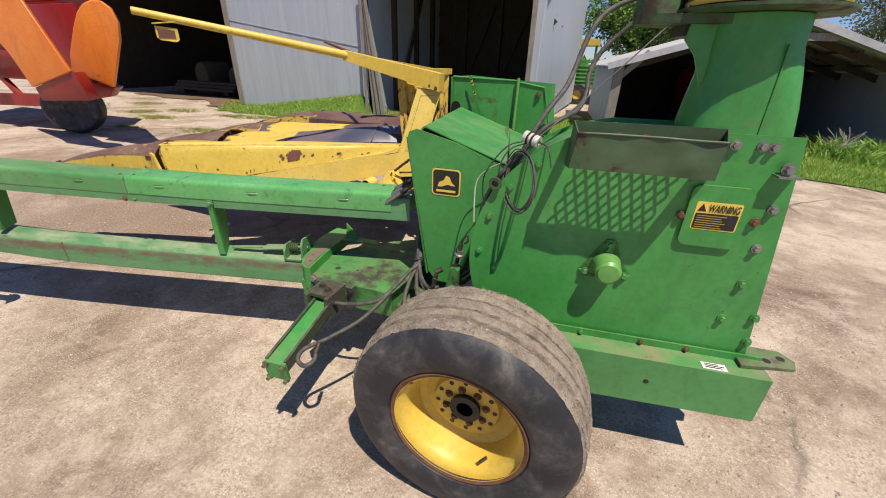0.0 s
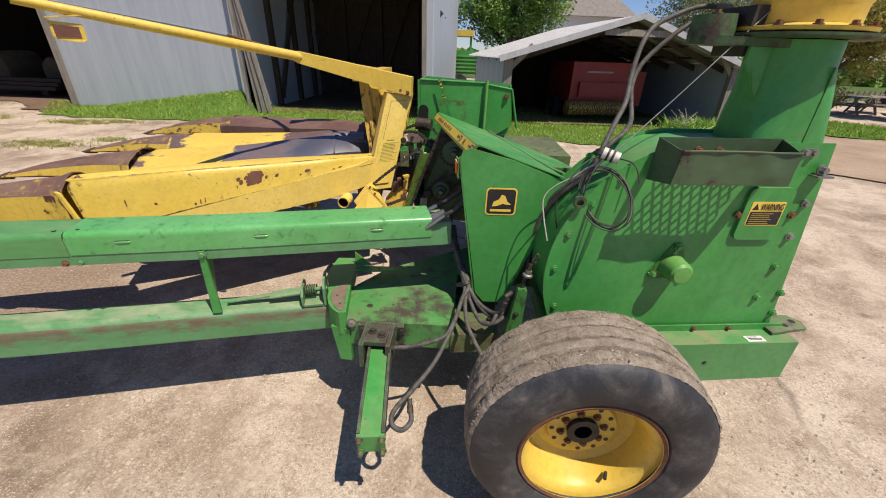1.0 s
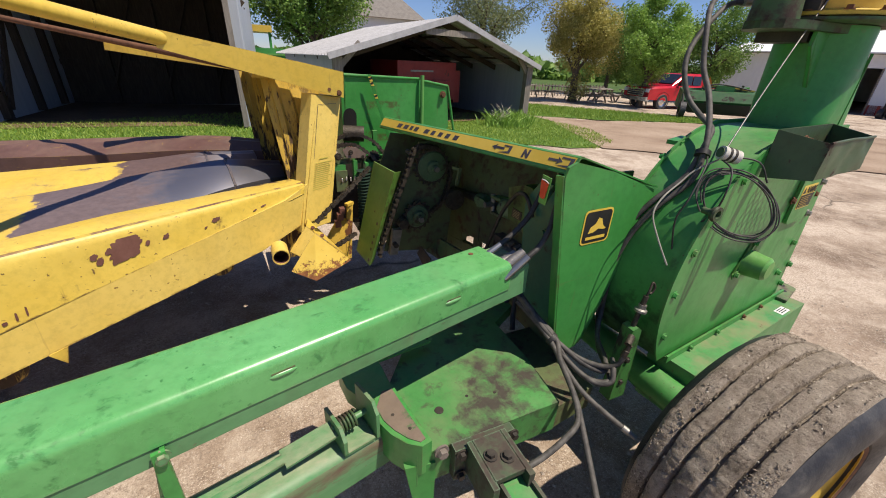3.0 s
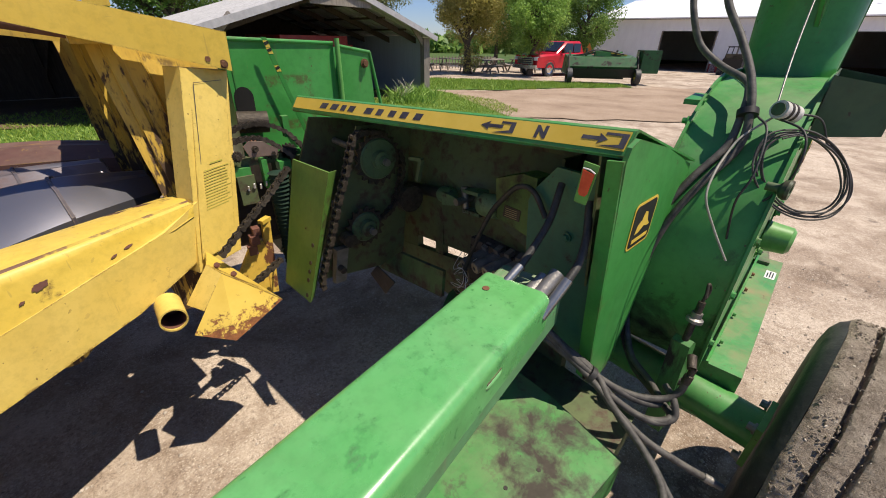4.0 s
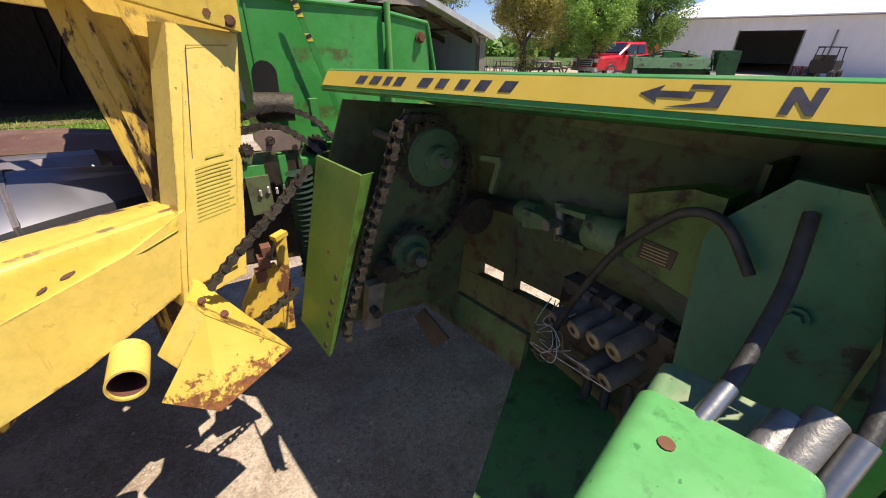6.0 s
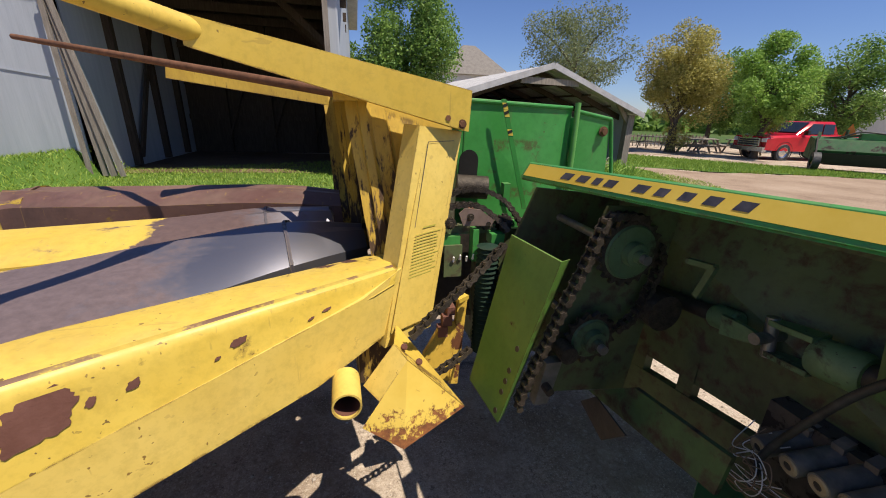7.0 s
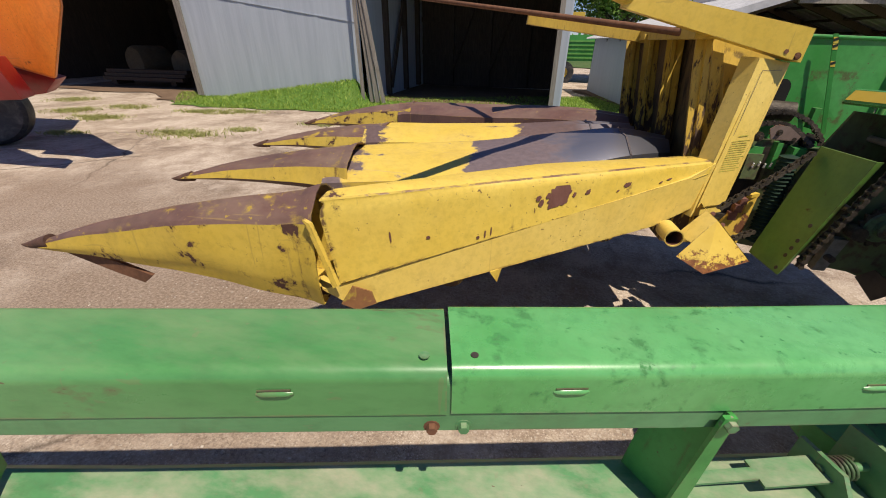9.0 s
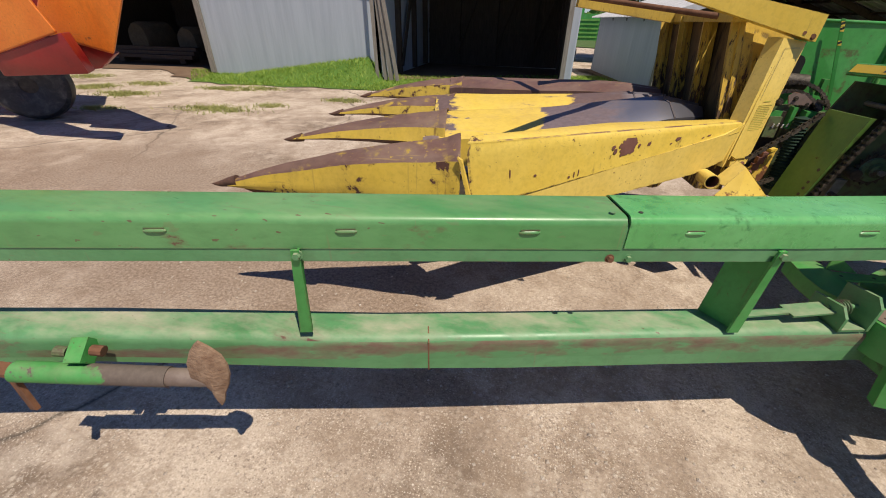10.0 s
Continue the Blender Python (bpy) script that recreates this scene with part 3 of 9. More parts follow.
def lettering(parent, name, text, mat, origin, right, up, size, lift=0.002, bold=0.0, wide=1.0):
    cu = bpy.data.curves.new(name, 'FONT')
    cu.body = text
    cu.size = size
    cu.extrude = 0.0004
    cu.offset = bold
    tmp = bpy.data.objects.new(name, cu)
    me = bpy.data.meshes.new_from_object(tmp)
    bpy.data.objects.remove(tmp)
    r, u = Vector(right).normalized(), Vector(up).normalized()
    n = r.cross(u)
    m = Matrix((r * wide, u, n)).transposed().to_4x4()
    m.translation = Vector(origin) + n * lift
    me.transform(TURNED[0] @ m if TURNED[0] else m)
    me.materials.append(mat)
    ob = new(name, me)
    ob.parent = parent
    ob.matrix_parent_inverse = HOME.get(parent.name, Matrix()).inverted()
    return ob

# ---- ground ----
def fall(x, y):
    """The yard is level round the machine and falls away gently towards the drive."""
    d = math.hypot(x + 0.5, y - 2.5)
    g = max(0.0, d - 6.5)
    return -0.55 * (1 - math.exp(-g / 14.0)) * min(1.0, max(0.25, (x + 10) / 14.0))


def ground_sheet():
    bm = B()
    radii = [0.0]
    r = 0.5
    while r < 700:
        radii.append(r)
        r *= 1.055
    n = 180
    rows = []
    for k, r in enumerate(radii):
        row = []
        for i in range(n):
            a = 2 * math.pi * i / n
            x, y = -0.5 + r * math.cos(a), 2.5 + r * math.sin(a)
            row.append(bm.verts.new((x, y, fall(x, y))))
        rows.append(row)
    for p, q in zip(rows[1:], rows[2:]):
        for i in range(n):
            bm.faces.new((p[i], p[(i + 1) % n], q[(i + 1) % n], q[i]))
    c = bm.verts.new((-0.5, 2.5, 0))
    for i in range(n):
        bm.faces.new((c, rows[1][i], rows[1][(i + 1) % n]))
    for v in rows[0]:
        bm.verts.remove(v)
    return single("ground", bm, CONCRETE, "worn pale concrete farmyard with dirt patches and cracks", "ground", kind="structure")


ground_sheet()


def patch(name, outline, mat, lift, label, category, wobble=0.12, seed=1, step=0.5):
    """A thin uneven layer on the ground, with a ragged edge."""
    rnd = random.Random(seed)
    pts = []
    for i in range(len(outline)):
        a, b = Vector((*outline[i], 0)), Vector((*outline[(i + 1) % len(outline)], 0))
        k = max(1, int((b - a).length / step))
        for j in range(k):
            q = a.lerp(b, j / k)
            pts.append((q.x + rnd.uniform(-wobble, wobble), q.y + rnd.uniform(-wobble, wobble)))
    bm = B()
    vs = [bm.verts.new((x, y, 0)) for x, y in pts]
    f = bm.faces.new(vs)
    bmesh.ops.triangulate(bm, faces=[f])
    for _ in range(5):
        long = [e for e in bm.edges if e.calc_length() > 1.6]
        if long:
            bmesh.ops.subdivide_edges(bm, edges=long, cuts=1)
            bmesh.ops.triangulate(bm, faces=bm.faces[:])
    for v in bm.verts:
        v.co.z = fall(v.co.x, v.co.y) + lift
    return single(name, bm, mat, label, category, kind="structure")


GRASS_A = [(-11.0, 11.6), (-9.3, 9.6), (-7.8, 9.25), (-5.5, 9.5), (-3.4, 9.15), (-1.0, 9.0), (1.2, 8.9), (2.8, 8.75), (4.4, 8.25), (6.2, 7.5), (7.4, 8.2), (8.6, 10.2), (8.9, 13.5), (3.0, 16.0), (-4.0, 12.2)]
GRASS_C = [(9.0, 14.0), (11.0, 12.6), (14.5, 11.9), (17.5, 10.6), (18.5, 11.6), (17.5, 13.3), (15.5, 15.5), (13.0, 18.5), (10.0, 20.0)]
DRIVE = [(6.3, 7.4), (9.5, 5.2), (13.0, 3.4), (19.5, 2.0), (21.0, 5.5), (19.0, 10.2), (14.5, 11.7), (10.8, 12.3), (9.0, 13.8), (8.7, 10.0), (7.6, 8.1)]


def bank(x, y):
    """A low grass bank that rises along the foot of the machine shed's wall."""
    def ease(v):
        v = min(1.0, max(0.0, v))
        return v * v * (3 - 2 * v)
    return 0.50 * min(1.0, max(0.0, (x + 9.0) / 3.7)) * ease((y - 9.6) / 1.35) * ease((-4.80 - x) / 0.45)


def grass_bank():
    bm = B()
    nx, ny = 60, 22
    grid = [[bm.verts.new((x, y, fall(x, y) + bank(x, y) + 0.012 + 0.012 * noise.noise(V(x * 3, y * 3, 0)))) for y in (9.45 + 1.66 * j / ny for j in range(ny + 1))] for x in (-9.3 + 4.6 * i / nx for i in range(nx + 1))]
    for i in range(nx):
        for j in range(ny):
            bm.faces.new((grid[i][j], grid[i + 1][j], grid[i + 1][j + 1], grid[i][j + 1]))
    single("grass_bank", bm, LAWN, "low grass bank at the foot of the shed wall", "grass", kind="structure")


grass_bank()
patch("lawn_patch", GRASS_A, LAWN, 0.016, "short green grass in front of the sheds", "grass", 0.16, 3)
patch("lawn_patch", GRASS_C, LAWN, 0.03, "grass verge under the trees by the drive", "grass", 0.2, 4)
patch("drive", DRIVE, GRAVEL, 0.022, "brown gravel drive with wheel tracks", "drive", 0.2, 5)
patch("field", [(-60, 45), (10, 34), (22, 30), (45, 22), (120, 20), (300, 120), (0, 420), (-300, 200)], FIELD, 0.05, "distant green field", "field", 2.0, 6, 12)
# both dark floors are added to cut light bounced into the sheds
patch("dirt_floor", [(-9.6, 11.4), (-5.0, 11.5), (-0.4, 11.4), (-0.3, 16.4), (-9.6, 16.4)], DIRT, 0.03, "dark dirt floor added to keep the shed bay dim", "dirt", 0.1, 8)
patch("dirt_floor", [(1.55, 11.25), (8.0, 12.7), (6.9, 18.2), (0.4, 16.8)], DIRT, 0.045, "dark dirt floor added to keep the pole shed dim", "dirt", 0.1, 9)
patch("dirt_patch", [(-16, 11.8), (-13.5, 11.3), (-11.5, 11.2), (-10.2, 10.2), (-9.3, 9.7), (-9.8, 11.2), (-9.8, 18), (-16, 18)], DIRT, 0.022, "dry brown dirt at the barn opening", "dirt", 0.2, 7)


def inside(x, y, o):
    c = False
    for (x0, y0), (x1, y1) in zip(o, o[1:] + o[:1]):
        if (y0 > y) != (y1 > y) and x < (x1 - x0) * (y - y0) / (y1 - y0) + x0:
            c = not c
    return c


def blades(name, spots, label, hmin, hmax, lean=0.5, seed=9, wide=0.006, mat=None):
    rnd = random.Random(seed)
    verts, faces = [], []
    for x, y in spots:
        h = rnd.uniform(hmin, hmax)
        a = rnd.uniform(0, 6.283)
        w = wide * rnd.uniform(0.7, 1.5)
        dx, dy = math.cos(a) * w, math.sin(a) * w
        b = rnd.uniform(0, 6.283)
        lx, ly = math.cos(b) * h * lean * rnd.random(), math.sin(b) * h * lean * rnd.random()
        z = fall(x, y) + bank(x, y)
        k = len(verts)
        verts += [(x - dx, y - dy, z), (x + dx, y + dy, z), (x + dx * 0.7 + lx * 0.4, y + dy * 0.7 + ly * 0.4, z + h * 0.6), (x - dx * 0.7 + lx * 0.4, y - dy * 0.7 + ly * 0.4, z + h * 0.6), (x + lx, y + ly, z + h)]
        faces += [(k, k + 1, k + 2, k + 3), (k + 3, k + 2, k + 4)]
    me = bpy.data.meshes.new(name)
    me.from_pydata(verts, [], faces)
    me.materials.append(mat or GRASS)
    return tagged(new(name, me), label, "grass", kind="stuff")


def scatter(outline, count, seed):
    rnd = random.Random(seed)
    xs, ys = [p[0] for p in outline], [p[1] for p in outline]
    out = []
    while len(out) < count:
        x, y = rnd.uniform(min(xs), max(xs)), rnd.uniform(min(ys), max(ys))
        if inside(x, y, outline) and noise.noise(Vector((x * 0.8, y * 0.8, 3))) > -0.55 + 0.5 * rnd.random() - 0.25:
            out.append((x, y))
    return out


blades("grass", scatter(GRASS_A, 60000, 11), "short sunlit lawn grass in front of the sheds", 0.03, 0.09, 1.5, 12, 0.007)
blades("grass", scatter(GRASS_C, 12000, 13), "grass verge under the trees", 0.05, 0.13, 0.7, 14, 0.014)


def tufts():
    rnd = random.Random(21)
    spots = []
    for cx, cy, rx, ry, k in [(-9.1, 7.6, 0.5, 0.15, 350), (-6.3, 6.7, 0.55, 0.14, 380), (-7.6, 8.7, 0.6, 0.12, 300), (-10.5, 8.2, 0.4, 0.2, 260), (-4.6, 8.0, 0.3, 0.1, 180), (-5.6, 7.2, 0.25, 0.08, 110), (-8.2, 6.3, 0.3, 0.08, 130), (-9.8, 8.9, 0.5, 0.15, 220), (-12.3, 9.6, 0.5, 0.2, 240), (-6.9, 8.9, 0.5, 0.12, 220)]:
        for _ in range(k * 6):
            x, y = cx + rnd.gauss(0, rx * 0.55), cy + rnd.gauss(0, ry * 0.9)
            if noise.noise(V(x * 4, y * 7, 1)) > rnd.uniform(-0.5, 0.35):
                spots.append((x, y))
    return blades("grass_tuft", spots, "small weed tufts growing in the concrete joints", 0.02, 0.06, 2.4, 22, 0.006, TUFT)


tufts()


def pebbles():
    """Loose grit and small stones on the concrete near the machine."""
    rnd = random.Random(41)
    verts, faces = [], []
    k = 0
    while k < 9000:
        x, y = rnd.uniform(-3.4, 3.6), rnd.uniform(0.3, 4.2)
        if noise.noise(V(x * 1.3, y * 1.3, 7)) + 0.35 * noise.noise(V(x * 5, y * 5, 2)) < rnd.uniform(-0.5, 0.55):
            continue
        k += 1
        r = 0.0022 + 0.0075 * rnd.random() ** 4
        a = rnd.uniform(0, 3)
        z = fall(x, y) + r * 0.25
        i = len(verts)
        ring = [(x + r * rnd.uniform(.8, 1.3) * math.cos(a + q), y + r * rnd.uniform(.8, 1.3) * math.sin(a + q), z) for q in (0, 1.57, 3.14, 4.71)]
        verts += ring + [(x, y, z + r * rnd.uniform(0.5, 0.9)), (x, y, z - r * 0.6)]
        for q in range(4):
            faces += [(i + q, i + (q + 1) % 4, i + 4), (i + (q + 1) % 4, i + q, i + 5)]
    me = bpy.data.meshes.new("grit")
    me.from_pydata(verts, [], faces)
    me.materials.append(GRIT)
    tagged(new("grit", me), "loose grit and small stones on the concrete", "grit", kind="stuff")


pebbles()

# ---- the forage harvester ----
harv = thing("forage_harvester", (1.2, 2.3, 0.0), "green pull-type forage harvester with faded enamel, parked on concrete", "harvester")
NY = V(0, -1, 0)
PY = 2.095                     # outer face of the blower side plate
HUBC = V(1.338, 0, 0.808)
ASKEW = Matrix.Translation((1.75, PY, 0)) @ Matrix.Rotation(radians(7.0), 4, "Z") @ Matrix.Translation((-1.75, -PY, 0))
TURNED[0] = ASKEW


def blower_outline(grow, y):
    r = 0.494 + grow
    pts = [(HUBC.x + r * math.cos(radians(a)), y, HUBC.z + r * math.sin(radians(a))) for a in range(213, 96, -5)]
    return pts + [(1.30, y, 1.303 + grow), (1.775 + grow, y, 1.303 + grow), (1.872 + grow, y, 0.535), (0.95, y, 0.535)]


bm = poly(B(), blower_outline(0, PY + 0.006), (0, 0.235, 0))
# darkens downward: grease, and the band's own shade put into the colour
BAND_GREEN = paint("green_band_oil_and_shade", (0.044, 0.235, 0.046), (0.076, 0.30, 0.078), (0.018, 0.034, 0.016), 0.70, 7, 0.42, 0.35, grime=0.5, grad=((2, 1.02, 0.62, 0.24),), soft=0.16)
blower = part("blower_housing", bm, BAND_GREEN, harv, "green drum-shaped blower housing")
part("side_plate", bevel(poly(B(), blower_outline(0.012, PY), (0, 0.007, 0)), 0.002, 1), GREEN, blower, "smooth green side plate with bolts")
part("side_plate", poly(B(), blower_outline(0.012, PY + 0.24), (0, 0.007, 0)), GREEN, blower)
for a in (200, 178, 160, 143, 128, 112):
    r = 0.469
    part("bolt", bolt(B(), (HUBC.x + r * math.cos(radians(a)), PY, HUBC.z + r * math.sin(radians(a))), NY, 0.010, 0.010), GREEN, blower)
for x, z in [(1.859, 0.701), (1.777, 0.827), (1.775, 0.962), (1.775, 1.096), (1.762, 0.681), (1.868, 0.599), (1.713, 1.283), (1.683, 1.283), (1.612, 1.283)]:
    part("bolt", bolt(B(), (x, PY, z), NY, 0.011, 0.016), STEEL if z > 0.96 else GREEN, blower)
bm = B()
beam(bm, (1.735, PY - 0.02, 1.205), (1.795, PY - 0.02, 1.205), 0.04, 0.006)
bolt(bm, (1.762, PY - 0.012, 1.226), NY, 0.013, 0.022)
part("latch", bm, STEEL, blower, "rusty latch bolt on the plate edge")
# bearing cap at the shaft
bm = B()
lathe(bm, [(0.0, 0.082), (0.034, 0.080), (0.044, 0.070), (0.047, 0.035), (0.052, 0.0)], (1.335, PY, 0.835), NY, 28)
cap = part("bearing_cap", bm, GREEN_PALE, blower, "round green bearing cap")
part("cap_flange", bevel(poly(B(), [(1.335 + 0.095 * math.cos(radians(a + o)), PY - 0.004, 0.84 + 0.095 * math.sin(radians(a + o))) for a in (90, 210, 330) for o in (9, -9)][::-1], (0, -0.004, 0)), 0.001, 1), GREEN_PALE, cap)
for a in (90, 210, 330):
    part("bolt", bolt(B(), (1.335 + 0.078 * math.cos(radians(a)), PY - 0.008, 0.84 + 0.078 * math.sin(radians(a))), NY, 0.010, 0.013), GREEN, cap)


def rounded(x0, z0, x1, z1, r, y, n=5):
    out = []
    for cx, cz, a0 in ((x1 - r, z1 - r, 0), (x0 + r, z1 - r, 90), (x0 + r, z0 + r, 180), (x1 - r, z0 + r, 270)):
        for i in range(n + 1):
            a = radians(a0 + 90 * i / n)
            out.append((cx + r * math.cos(a), y, cz + r * math.sin(a)))
    return out


hatch = part("hatch_cover", bevel(poly(B(), rounded(1.535, 0.952, 1.712, 1.158, 0.026, PY - 0.001), (0, -0.012, 0)), 0.004, 2), GREEN, blower, "raised green hatch cover")
part("warning_decal", poly(B(), rounded(1.558, 1.012, 1.690, 1.106, 0.007, PY - 0.0135), (0, -0.0006, 0)), DECAL_Y, hatch, "yellow and black warning sticker")
part("text_panel", poly(B(), rounded(1.562, 1.016, 1.686, 1.068, 0.003, PY - 0.0145), (0, -0.0004, 0)), BLACK, hatch)
rnd = random.Random(4)
line_bars(hatch, "small_print", plain("faded_yellow_print", (0.30, 0.21, 0.04), (0.46, 0.33, 0.07), 60, 0.5, 0, 0.02), (1.567, PY - 0.0150, 1.020), (1, 0, 0), (0, 0, 1), [(0, 0.0078 * k, rnd.uniform(0.07, 0.112), 0.0078 * k + 0.0028) for k in range(6)])
lettering(hatch, "warning_word", "WARNING", BLACK, (1.594, PY - 0.0142, 1.0735), (1, 0, 0), (0.10, 0, 1), 0.037, 0.002, 0.0003, 0.50)
bm = B()
poly(bm, [(1.564, PY - 0.0145, 1.074), (1.590, PY - 0.0145, 1.074), (1.577, PY - 0.0145, 1.100)], (0, -0.0004, 0))
part("warning_triangle", bm, BLACK, hatch)
for x, z in ((1.526, 1.051), (1.740, 1.051)):
    part("bolt", bolt(B(), (x, PY - 0.004, z), NY, 0.010, 0.012), RUST, hatch)


# tray with an open top and an expanded-metal bottom
def tray():
    x0, x1, xb, yb, yf, zt, zb = 1.146, 1.541, 1.582, PY - 0.002, PY - 0.130, 1.307, 1.202
    t = 0.004

    def side(pts, tt):
        return rough_up(weld(sheet(B(), pts, tt)), 0.003, 9, 2)

    ob = part("tray", side([(x0, yb, zt + 0.02), (xb, yb, zt + 0.02), (xb, yb, zt - 0.10), (x0, yb, zt - 0.10)], t), TRAY_MAT, harv, "open rusty sheet-metal tray bolted on the blower")
    bm = B()
    cols, rws = 26, 5
    grid = [[V(x0 - .008 * (1 - j / rws) + (x1 - x0 + .004 * (1 - j / rws)) * i / cols, yf, zb + (zt - zb) * j / rws) for i in range(cols + 1)] for j in range(rws + 1)]
    for row in grid:
        for p in row:
            p.y += 0.007 * noise.noise(V(p.x * 13, 0, p.z * 17)) - (0.010 * math.exp(-((p.x - 1.46) / 0.05) ** 2 - ((p.z - 1.235) / 0.02) ** 2))
            p.z += 0.004 * noise.noise(V(p.x * 9, 4, p.z * 5))
    loft(bm, [row + [q + V(0, t, 0) for q in row[::-1]] for row in grid])
    part("front_sheet", bm, TRAY_MAT, ob, "dented front sheet")
    part("end_sheet", side([(x0 - 0.01, yb, zb - 0.02), (x0 - .008, yf, zb), (x0, yf, zt), (x0 - 0.005, yb, zt + 0.02)], t), TRAY_MAT, ob)
    part("end_sheet", side([(xb - .01, yb, zb - 0.02), (xb, yb, zt + 0.02), (x1, yf, zt), (x1 - .004, yf, zb)], t), TRAY_MAT, ob)
    part("rolled_edge", hose(B(), [grid[-1][k] for k in (0, 5, 10, 15, 20, 26)], 0.004, 8), TRAY_MAT, ob)
    bm = B()
    px, py = 0.036, 0.0265
    z0 = zb + 0.002
    nx, ny = int((x1 - x0 - .05) / px), 5
    for i in range(nx):
        for j in range(ny):
            cx, cy = x0 + 0.03 + px * (i + 0.5), yf + 0.006 + py * (j + 0.5) * 0.94
            for sx, sy in ((1, 1), (1, -1), (-1, 1), (-1, -1)):
                beam(bm, (cx + sx * px / 2, cy, z0), (cx, cy + sy * py * 0.47, z0), 0.006, 0.003)
    part("mesh_bottom", bm, GREEN_RUST, ob, "expanded-metal mesh bottom")
    for x in (1.285, 1.36):
        part("bolt", bolt(B(), (x, yb - 0.006, 1.285), NY, 0.010, 0.02), RUST, ob)
    return ob


tray()

# discharge spout on the blower
def rect_ring(x0, x1, y0, y1, z, r=0.03, n=5):
    return [(p[0], p[2], z) for p in rounded(x0, y0, x1, y1, r, 0, n)]


bm = B()
loft(bm, [rect_ring(1.485, 1.775, 2.10, 2.335, 1.300, 0.05), rect_ring(1.49, 1.770, 2.097, 2.35, 1.385, 0.08), rect_ring(1.500, 1.755, 2.095, 2.36, 1.47, 0.10), rect_ring(1.492, 1.740, 2.095, 2.365, 1.55, 0.122), rect_ring(1.490, 1.736, 2.095, 2.365, 1.625, 0.122)])
spout = part("discharge_spout", bm, GREEN, harv, "tall rounded green discharge spout")
bm = B()
beam(bm, (1.662, 2.101, 1.31), (1.655, 2.094, 1.55), 0.008, 0.004, (1, 0, 0))
part("weld_seam", bm, GREEN, spout)
SPC = V(1.612, 2.235, 0)
bm = B()
lathe(bm, [(0.12, 1.628), (0.205, 1.628), (0.215, 1.634), (0.215, 1.642), (0.12, 1.642)], SPC, (0, 0, 1), 40)
part("flange_ring", bm, GREEN_RUST, spout, "rusty green turning ring")
bm = B()
lathe(bm, [(0.12, 1.648), (0.195, 1.648), (0.198, 1.660), (0.16, 1.664), (0.15, 1.67), (0.15, 1.72), (0.155, 1.73), (0.155, 2.05), (0.12, 2.05)], SPC, (0, 0, 1), 40)
part("spout_turret", bm, YELLOW, spout, "yellow spout turret")
for k in range(12):
    a = 2 * math.pi * k / 12
    part("bolt", bolt(B(), (SPC.x + 0.182 * math.cos(a), SPC.y + 0.182 * math.sin(a), 1.661), (0, 0, 1), 0.010, 0.014), RUST, spout)
bm = poly(B(), [(1.52, 2.14, 1.625), (1.36, 2.20, 1.63), (1.30, 2.24, 1.63), (1.285, 2.30, 1.63), (1.31, 2.36, 1.63), (1.37, 2.39, 1.63), (1.52, 2.36, 1.625)], (0, 0, -0.025))
brk = part("motor_bracket", bevel(bm, 0.004, 2), GREEN_RUST, spout, "dark green turning-motor bracket")
cyl(bm := B(), (1.355, 2.30, 1.63), (1.352, 2.30, 1.695), 0.072, 0.066, 28)
# the dark rusted paint stands for shade on this cover
part("gear_cover", bevel(bm, 0.008, 2), GREEN_RUST, brk, "round green gear cover")
part("motor_block", bevel(box(B(), (1.42, 2.21, 1.572), (1.50, 2.36, 1.72)), 0.008, 2), GREASE_OR_SHADE, brk, "black greasy motor block")
bm = poly(B(), [(1.505, 2.18, 1.605), (1.505, 2.18, 1.415), (1.462, 2.19, 1.52), (1.425, 2.19, 1.56), (1.43, 2.19, 1.605)], (0, 0.012, 0))
part("bracket_gusset", bm, GREEN, brk)
for x, y in ((1.33, 2.26), (1.38, 2.35)):
    part("bolt", bolt(B(), (x, y, 1.695), (0, 0, 1), 0.010, 0.012), RUST, brk)

# frame rail under the blower
RY = 1.99
bm = B()
poly(bm, [(0.98, RY, 0.30), (1.935, RY, 0.325), (1.935, RY, 0.520), (0.98, RY, 0.520)], (0, 0.17, 0))
rail = part("frame_rail", bevel(bm, 0.012, 3), paint("green_rail_littered", (0.065, 0.235, 0.065), (0.105, 0.30, 0.105), (0.17, 0.12, 0.07), 0.70, 8, 0.45, 1.0, (0.24, 0.20, 0.11), grime=0.5), harv, "thick green frame rail with dusty top")
bm = B()
poly(bm, [(0.95, 2.078, 0.520), (1.93, 2.078, 0.520), (1.93, 2.078, 0.548), (0.95, 2.078, 0.548)], (0, 0.008, 0))
part("flange_strip", bm, GREEN, rail)
for x in (1.10, 1.30, 1.52, 1.68):
    part("bolt", bolt(B(), (x, 2.076, 0.535), NY, 0.007, 0.010), RUST if x > 1.4 else GREEN, rail)
# holes are flat black discs, the darkness inside put into the colour
cyl(bm := B(), (1.55, RY - 0.0008, 0.42), (1.55, RY + 0.02, 0.42), 0.010, None, 14)
part("hole", bm, GREASE_OR_SHADE, rail, "dark bolt hole")
part("sticker", poly(B(), [(1.72, 2.00, 0.5205), (1.80, 2.00, 0.5205), (1.80, 2.035, 0.5205), (1.72, 2.035, 0.5205)], (0, 0, 0.0008)), WHITE, rail, "small white paper label")
line_bars(rail, "label_print", BLACK, (1.725, 2.003, 0.5215), (1, 0, 0), (0, 1, 0), [(0.004, 0.004, 0.06, 0.008), (0.004, 0.013, 0.068, 0.017), (0.004, 0.022, 0.05, 0.026)])
bm = B()
